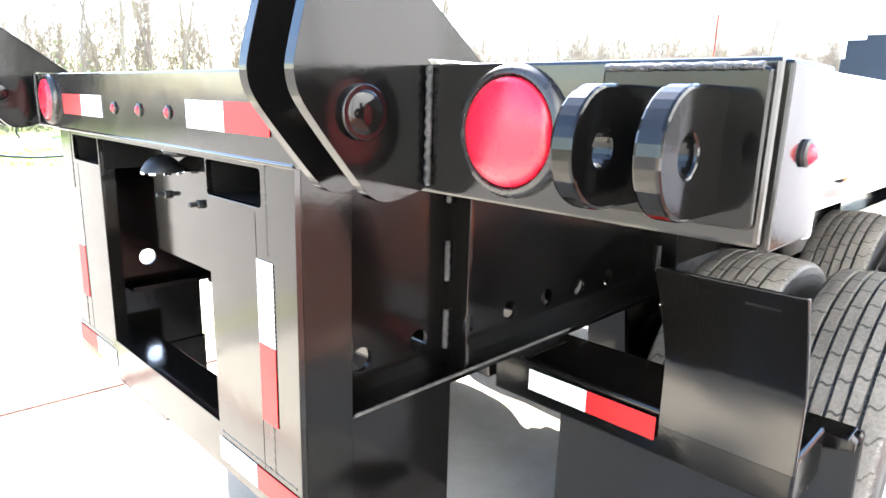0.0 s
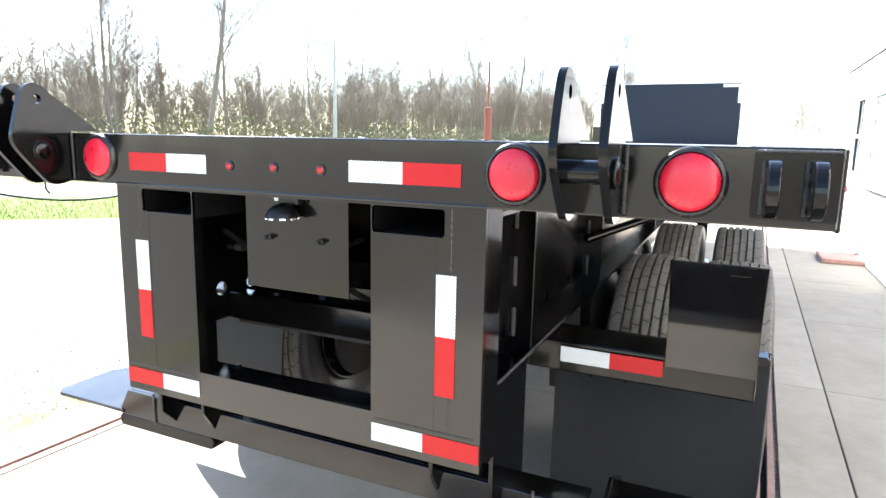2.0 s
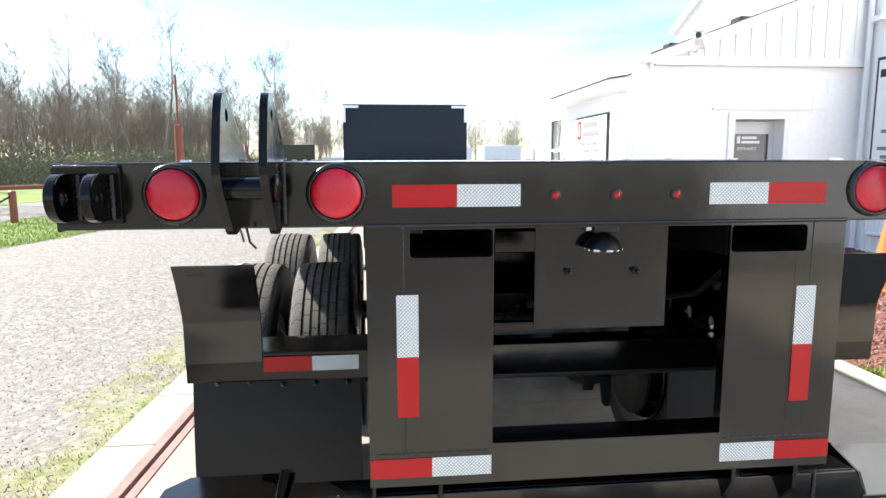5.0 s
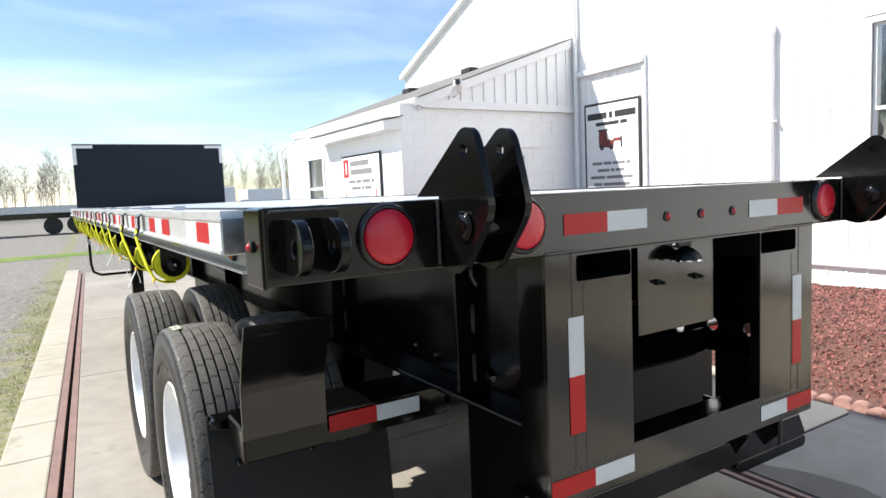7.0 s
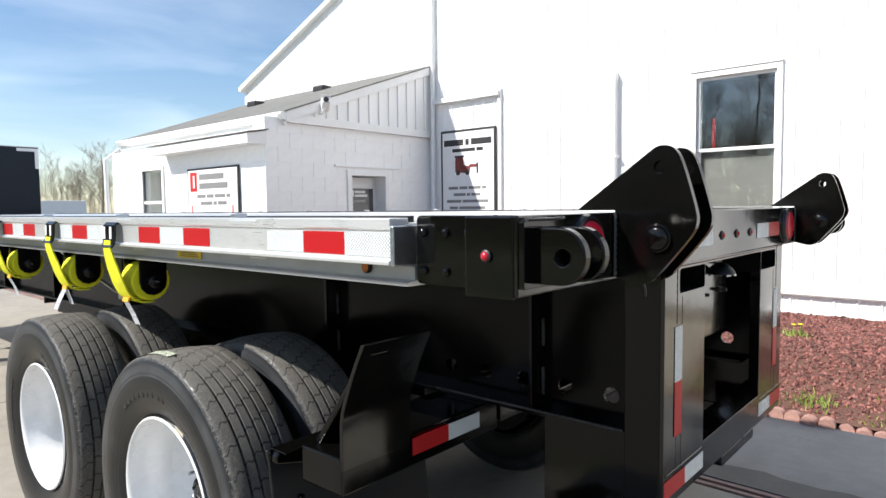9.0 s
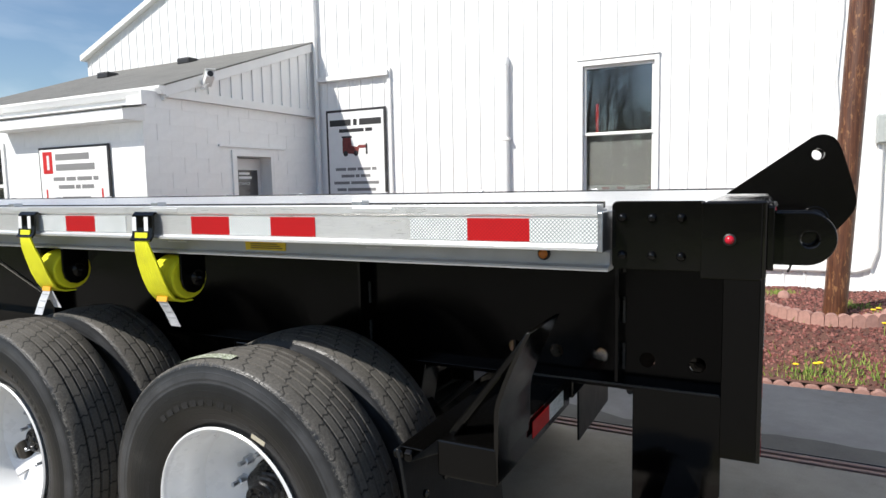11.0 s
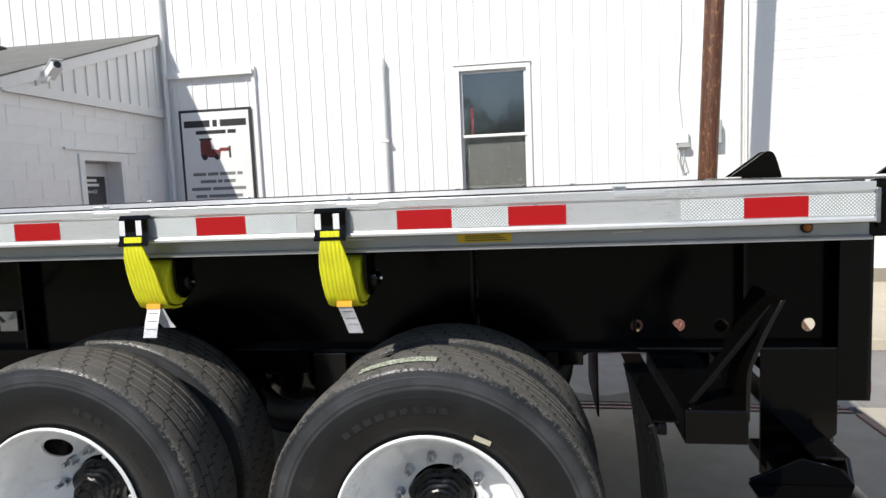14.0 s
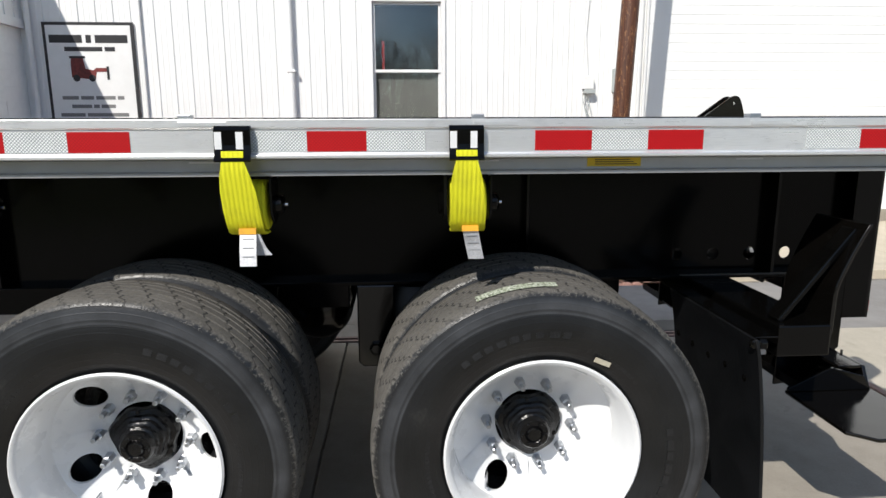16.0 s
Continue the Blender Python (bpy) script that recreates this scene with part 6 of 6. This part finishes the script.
        part("tag_print", band([(s * x, 1.19 - 0.022 * q, y - 0.016 - lean * f, y + 0.014 - lean * f), (s * (x + 0.0002), 1.187 - 0.022 * q, y - 0.016 - lean * f, y + 0.014 - lean * f)], 0.0012, 0, 0), FAINT_INK, w)
    w.location.z = 0.01
    return w


for k, y in enumerate(WY):
    winch(-1, y, k + 50)
part("loose_cord", tube([(-0.87, -0.05, 1.38), (-0.862, -0.055, 1.345), (-0.85, -0.05, 1.33)], 0.003, 6), RUBBER, trailer, "black loose cable end", smooth=40)


# ---- yard: lawns, weeds, posts and chains ----
def lawn(edge, back, z, name, label):
    bm = bmesh.new()
    r = random.Random(len(edge))
    pts = []
    for (x0, y0), (x1, y1) in zip(edge, edge[1:]):
        n = max(2, int(math.hypot(x1 - x0, y1 - y0) / 0.4))
        pts += [(x0 + (x1 - x0) * k / n + 0.35 * noise.noise((k * 0.5, x0, y0)) + r.uniform(-0.05, 0.05), y0 + (y1 - y0) * k / n) for k in range(n)]
    pts += [edge[-1], *back]
    bm.faces.new([bm.verts.new((x, y, z)) for x, y in pts])
    return structure(name, bm, TURF, label, "grass")


EDGE = [(-22, -10), (-14, 1), (-11.6, 4.6), (-8.7, 7.2), (-7.2, 11), (-6.4, 15), (-5.6, 21)]
BACK = [(x - 3.6, y + 2.6) for x, y in reversed(EDGE)]
lawn(EDGE, BACK, -0.03, "lawn", "strip of bright spring grass beyond the gravel")
BANK = [(-30, -12), (-22, 4), (-16.5, 13), (-14, 22), (-12, 34), (-11, 60), (-10, 110)]
lawn(BANK, [(-120, 110), (-120, -12)], -0.025, "bank", "rough grass bank in front of the woods")
lawn([(-6, 21.6), (-2, 22.4), (3, 22.6), (9, 23.0)], [(9, 24.6), (-6, 24.2)], -0.028, "verge", "thin grass verge across the yard")
lawn([(14, 60), (40, 46), (90, 40)], [(220, 60), (220, 300), (14, 300)], 0.02, "field", "bright green field rising in the distance")


def blades(spots, rng, height):
    verts, faces = [], []
    for x, y, z in spots:
        a, h, w = rng.uniform(0, 6.28), height * rng.uniform(0.5, 1.3), height * rng.uniform(0.06, 0.12)
        lx, ly = rng.uniform(-0.5, 0.5) * h, rng.uniform(-0.5, 0.5) * h
        o = len(verts)
        dx, dy = w * math.cos(a), w * math.sin(a)
        verts += [(x - dx, y - dy, z), (x + dx, y + dy, z), (x + lx * 0.4 + dx * 0.6, y + ly * 0.4 + dy * 0.6, z + h * 0.6), (x + lx, y + ly, z + h)]
        faces += [(o, o + 1, o + 2), (o, o + 2, o + 3)]
    return verts, faces


rng = random.Random(11)
spots = []
for _ in range(34000):
    k = rng.randrange(len(EDGE) - 1)
    t, d = rng.random(), rng.random() ** 1.3
    x = EDGE[k][0] + (EDGE[k + 1][0] - EDGE[k][0]) * t - 3.6 * d
    y = EDGE[k][1] + (EDGE[k + 1][1] - EDGE[k][1]) * t + 2.6 * d
    if y > 2:
        spots.append((x, y, -0.03))
stuff("lawn_grass", *blades(spots, rng, 0.055), BLADES, "short bright spring grass", "grass")
spots = []
for _ in range(7000):
    y = rng.uniform(-0.5, 15)
    d = abs(rng.gauss(0, 0.24))
    x = left_edge(y) - 0.37 - d
    if noise.noise((x * 1.6, y * 1.1, 3)) > -0.05 - 0.25 * (d < 0.1):
        spots.append((x, y, -0.035))
stuff("kerb_weeds", *blades(spots, rng, 0.022), MOSS, "low weeds and moss along the kerb", "weeds")


def gravel_spot(r):
    y = r.uniform(-1.5, 14)
    return left_edge(y) - 0.4 - abs(r.gauss(0, 2.2)), y, -0.039


stuff("loose_gravel", *rocks(36000, gravel_spot, 0.008, random.Random(8)), STONES, "loose pale gravel stones", "gravel")
tufts = []
for cx, cy, n, spread in ((2.95, -0.33, 190, 0.1), (3.12, -0.52, 190, 0.14), (3.1, -0.82, 130, 0.14), (3.08, 0.33, 150, 0.06), (4.55, 0.76, 110, 0.05), (5.4, -0.15, 160, 0.07), (4.77, -0.79, 160, 0.08), (4.2, -0.95, 140, 0.08), (4.0, -0.56, 80, 0.1), (2.86, 2.47, 160, 0.06), (3.3, 4.4, 300, 0.3), (3.1, -1.15, 300, 0.12), (3.4, 6.2, 400, 0.4)):
    for _ in range(n):
        x, y = cx + rng.gauss(0, spread), cy + rng.gauss(0, spread * 1.3)
        if y > -1.22:
            tufts.append((max(2.86, x), y, bed_height(x, y)))
stuff("bed_weeds", *blades(tufts, rng, 0.05), BLADES, "tufts of grass and weeds in the mulch", "weeds")
for k, (x, y) in enumerate(((2.9, -0.24), (2.95, -0.38), (2.97, -0.41), (4.28, -0.95), (4.2, -0.9), (3.71, -0.92), (3.45, -1.05), (3.2, 4.2), (3.35, 4.6), (4.53, 0.78), (4.58, 0.73), (3.1, -1.1))):
    h = bed_height(x, y) + 0.1
    fl = thing("dandelion", "yellow dandelion in flower among the mulch", "flower", (x, y, h - 0.1), "dandelions in the bed")
    part("stem", tube([(x, y, h - 0.11), (x + 0.008, y, h - 0.05), (x + 0.012, y, h)], 0.003, 5), BLADES, fl)
    part("flower", lathe([(-0.004, 0.006), (0.002, 0.02), (0.008, 0.024), (0.013, 0.016), (0.015, 0.003)], "z", (x + 0.012, y, h), 12), DANDELION, fl, smooth=60)

for k, (x, y, h, r0) in enumerate(((-11.1, 10.7, 0.75, 0.09), (-12.6, 5.2, 0.75, 0.09), (-9.8, 15.6, 0.75, 0.09), (-15.2, 0.6, 0.75, 0.09))):
    p = thing("bollard", "red-brown painted steel bollard on the grass", "bollard", (x, y, 0), "bollards along the lawn")
    part("post", lathe([(-0.1, r0), (h, r0), (h + 0.03, r0 * 0.7), (h + 0.04, 0.01)], "z", (x, y, 0), 18), RUST_POST, p, smooth=40)
posts = [(-15.2, 0.6), (-12.6, 5.2), (-11.1, 10.7), (-9.8, 15.6)]
for (x0, y0), (x1, y1) in zip(posts, posts[1:]):
    c = thing("chain", "dark sagging chain between the bollards", "chain", (x0, y0, 0.6), "chains between bollards")
    part("chain_run", tube([(x0 + (x1 - x0) * t / 12, y0 + (y1 - y0) * t / 12, 0.66 - 0.6 * math.sin(math.pi * t / 12)) for t in range(13)], 0.024, 6), SATIN, c)
rail = thing("guard_rail", "red-brown pipe guard rail beyond the grass", "guard rail", (-12, 19, 0.7))
part("rail_pipe", tube([(-16, 16.0, 0.72), (-9.6, 20.5, 0.72)], 0.07, 10), RUST_POST, rail, smooth=40)
for x, y in ((-15, 16.7), (-12.5, 18.46), (-10, 20.2)):
    part("rail_post", tube([(x, y, -0.1), (x, y, 0.7)], 0.06, 10), RUST_POST, rail, smooth=40)
for x, y, h in ((-6.48, 18.4, 4.0), (-10.15, 46.6, 2.75)):
    p = thing("pipe_post", "tall red-orange painted pipe post in the yard", "post", (x, y, 0), "tall red posts")
    part("post", lathe([(-0.1, 0.12), (2.55, 0.12), (2.57, 0.03), (h, 0.03)], "z", (x, y, 0), 16), RUST_POST, p, smooth=40)
lp = thing("lamp_pole", "tall pale grey pole at the edge of the woods", "pole", (-16.2, 23.9, 0))
part("pole", lathe([(-0.1, 0.1), (5.9, 0.06)], "z", (-16.2, 23.9, 0), 12), POLE_GREY, lp, smooth=40)
CX, CY = 4.2, 4.02
CZ = bed_height(CX, CY)
cone = thing("traffic_cone", "orange traffic cone standing in the planting bed", "traffic cone", (CX, CY, CZ))
part("cone", lathe([(0.03, 0.14), (0.05, 0.13), (0.69, 0.03), (0.7, 0.028), (0.7, 0.005)], "z", (CX, CY, CZ), 24), ORANGE, cone, smooth=40)
part("base", plate(rounded(CX - 0.18, CX + 0.18, CY - 0.18, CY + 0.18, 0.04), "z", CZ - 0.01, CZ + 0.035), ORANGE, cone, bevel=0.008)
pallet = thing("paving_stone", "pale red paving stone lying at the kerb", "stone", (2.45, 8.6, 0))
part("stone", box(2.2, 2.7, 8.3, 9.0, 0.0, 0.06), BRICKS, pallet, bevel=0.01)
hose = thing("yellow_hose", "yellow hose lying on the yard", "hose", (4.0, 17, 0))
part("hose", tube([(3.0, 16.2, 0.03), (3.6, 15.9, 0.03), (4.6, 16.0, 0.03), (6, 15.6, 0.03)], 0.05, 8), plain("yellow_rubber", (0.75, 0.55, 0.03), 0.5), hose, smooth=40)


# ---- far trailers ----
def far_trailer(x, y, length, load):
    t = thing("parked_trailer", "dark parked flatbed trailer far across the yard", "trailer", (x, y, 0), "parked trailers")
    part("bed", box(x, x + length, y, y + 2.5, 0.95, 1.25), SATIN, t, bevel=0.02)
    for k in range(2):
        for s in (0.3, 2.2):
            part("wheel", lathe([(-0.13, 0.3), (-0.13, 0.5), (0.13, 0.5), (0.13, 0.3)], "y", (x + length - 1.5 - 1.25 * k, y + s, 0.5), 20), RUBBER, t)
    part("leg", box(x + 1.5, x + 1.65, y + 0.4, y + 0.55, 0, 0.95), SATIN, t)
    part("leg", box(x + 1.5, x + 1.65, y + 1.9, y + 2.05, 0, 0.95), SATIN, t)
    for x0, w, h, mat in load:
        part("load_box", box(x + x0, x + x0 + w, y + 0.05, y + 2.45, 1.25, 1.25 + h), mat, t, bevel=0.03)


far_trailer(3.0, 42, 12, [(0.4, 2.4, 1.1, TRIM_WHITE), (3.6, 2.6, 1.2, TRIM_WHITE), (7, 3.2, 1.0, TRIM_WHITE)])
far_trailer(-8.5, 43, 10, [(0.2, 3.4, 1.3, SATIN), (4.0, 5.5, 0.45, ZINC)])
far_trailer(18.0, 46, 12, [(0.5, 3.4, 1.3, TRIM_WHITE), (5, 4, 1.2, TRIM_WHITE)])


# ---- woods ----
def tree_lists(rng, height, girth, twigs, fine=0.006):
    """Trunk and crown of a bare tree, as corner and face lists."""
    trunk, crown = ([], []), ([], [])

    def limb(p, way, length, r, depth, into):
        n = (6, 3, 2, 2)[depth]
        sides = (6, 4, 3, 3)[depth]
        pts, q, w = [p], p.copy(), way.copy()
        wob = (0.035, 0.14, 0.2, 0.2)[depth]
        for k in range(n):
            w = (w + Vector((rng.gauss(0, wob), rng.gauss(0, wob), rng.gauss(0.06, 0.06)))).normalized()
            q = q + w * (length / n)
            pts.append(q.copy())
        v, f = into
        last = None
        for i, c in enumerate(pts):
            rr = max(fine * 0.8, r * (1 - (0.86 if depth == 0 else 0.65) * i / n))
            a = w.orthogonal().normalized()
            b = w.cross(a)
            o = len(v)
            v.extend(tuple(c + rr * (a * math.cos(6.2832 * s / sides) + b * math.sin(6.2832 * s / sides))) for s in range(sides))
            if last is not None:
                f.extend((last + s, last + (s + 1) % sides, o + (s + 1) % sides, o + s) for s in range(sides))
            last = o
        if depth >= twigs:
            return
        count = (16, 8, 5, 3)[depth]
        for k in range(count):
            t = (0.3 + 0.7 * (k + rng.random()) / count) if depth == 0 else rng.uniform(0.15, 1.0)
            i = min(n - 1, int(t * n))
            c = pts[i].lerp(pts[i + 1], t * n - i)
            spread = Vector((rng.gauss(0, 1), rng.gauss(0, 1), rng.uniform(0.5, 1.3))).normalized()
            nw = (w * 0.5 + spread * 0.85).normalized()
            size = length * (rng.uniform(0.24, 0.4) * (1.2 - 0.7 * t) if depth == 0 else rng.uniform(0.4, 0.65))
            limb(c, nw, size, max(fine, r * (1 - 0.8 * t if depth == 0 else 0.7) * 0.4), depth + 1, crown)

    limb(Vector((0, 0, -0.1)), Vector((rng.gauss(0, 0.05), rng.gauss(0, 0.05), 1)).normalized(), height, girth, 0, trunk)
    return trunk, crown


def list_mesh(name, lists, material):
    me = bpy.data.meshes.new(name)
    me.from_pydata(lists[0], [], lists[1])
    me.materials.append(material)
    return me


KINDS = []
rng = random.Random(21)
for k in range(7):
    trunk, crown = tree_lists(rng, rng.uniform(7.5, 10.5), rng.uniform(0.08, 0.13), 3, 0.0065)
    t = thing("bare_tree", "bare young tree with fine grey twigs at the wood edge", "tree", (0, 0, 0), "trees of the wood edge")
    part("trunk", list_mesh("trunk", trunk, BARK), None, t)
    part("crown", list_mesh("crown", crown, BARK), None, t)
    KINDS.append(t)
rng = random.Random(4)
places = []
for k in range(170):
    y = rng.uniform(-8, 105)
    depth = abs(rng.gauss(0, 9))
    x = -26 + 0.05 * max(0, y - 20) - depth + rng.uniform(-1.5, 1.5)
    places.append((x, y))
places += [(rng.uniform(-24, -9), rng.uniform(88, 140)) for _ in range(52)]
places += [(rng.uniform(2, 22), rng.uniform(95, 150)) for _ in range(7)] + [(8.6, 60), (19.2, 60), (21.2, 60.5), (24, 70), (8, 120), (-4, 112), (-12, 108)]
for k, (x, y) in enumerate(places):
    grown = 1.1 if x > 8 and 59 < y < 61 else 0.85 if x > -8 else 0.97 if y < 50 else 0.97 + 0.35 * min(1.0, (y - 50) / 55)
    s = (0.55 + 0.65 * rng.random() ** 1.6) * grown * (1 + 0.25 * noise.noise((x * 0.09, y * 0.09, 2)))
    m = pose(x, y, -0.03, 0, 0, rng.uniform(0, 360)) @ Matrix.Diagonal((s * 1.15, s * 1.15, s, 1))
    if k < 7:
        KINDS[k].matrix_basis = m
    else:
        copy_thing(KINDS[k % 7], m)
verts, faces = [], []
rng = random.Random(31)
for k in range(900):
    y = rng.uniform(-15, 125)
    x = -30 - abs(rng.gauss(0, 16)) + 0.05 * max(0, y - 20)
    if k >= 740:
        x, y = rng.uniform(-22, 60), rng.uniform(100, 150)
    h = rng.uniform(3.5, 7.0) * (1 + 0.45 * min(1.0, max(0.0, (y - 45) / 30)))
    (tv, tf), (cv, cf) = tree_lists(rng, h, rng.uniform(0.035, 0.07), 2, 0.011)
    for v, f in ((tv, tf), (cv, cf)):
        o = len(verts)
        verts += [(a + x, b + y, c) for a, b, c in v]
        faces += [tuple(i + o for i in q) for q in f]
stuff("far_woods", verts, faces, BARK, "dense bare woods behind the wood edge", "woods")
verts, faces = [], []
for k in range(95000):
    y = rng.uniform(-12, 110)
    x = -23.5 + 0.08 * max(0, y - 20) - abs(rng.gauss(0, 4.5))
    z = rng.random() ** 1.4 * (1.8 + 2.2 * abs(noise.noise((x * 0.25, y * 0.25, 7))))
    s = rng.uniform(0.035, 0.1)
    a = Euler((rng.uniform(0, 6), rng.uniform(0, 6), rng.uniform(0, 6))).to_matrix()
    o = len(verts)
    verts += [tuple(Vector((x, y, z)) + a @ Vector(c)) for c in ((-s, 0, 0), (0, -s * 0.6, 0), (s, 0, 0), (0, s * 0.6, 0))]
    faces.append((o, o + 1, o + 2, o + 3))
for k in range(52000):
    y = rng.uniform(-14, 140)
    x = -33 + 0.06 * max(0, y - 20) - abs(rng.gauss(0, 9))
    z = rng.random() * (2.6 + 2.4 * abs(noise.noise((x * 0.2, y * 0.2, 3))))
    s = rng.uniform(0.08, 0.2)
    a = Euler((rng.uniform(0, 6), rng.uniform(0, 6), rng.uniform(0, 6))).to_matrix()
    o = len(verts)
    verts += [tuple(Vector((x, y, z)) + a @ Vector(c)) for c in ((-s, 0, 0), (0, -s * 0.3, 0), (s, 0, 0), (0, s * 0.3, 0))]
    faces.append((o, o + 1, o + 2, o + 3))
stuff("undergrowth", verts, faces, SHRUB, "budding green undergrowth under the trees", "shrubs")
verts, faces = [], []
for k in range(9000):
    y = rng.uniform(-12, 110)
    x = -23.5 + 0.08 * max(0, y - 20) - abs(rng.gauss(0, 5))
    h = rng.uniform(0.8, 2.6)
    dx, dy, w = rng.gauss(0, 0.35), rng.gauss(0, 0.35), rng.uniform(0.004, 0.01)
    o = len(verts)
    verts += [(x - w, y, -0.05), (x + w, y, -0.05), (x, y + w, -0.05), (x + dx, y + dy, h)]
    faces += [(o, o + 1, o + 3), (o + 1, o + 2, o + 3), (o + 2, o, o + 3)]
stuff("brush_stems", verts, faces, BARK, "thin brush stems under the trees", "shrubs")
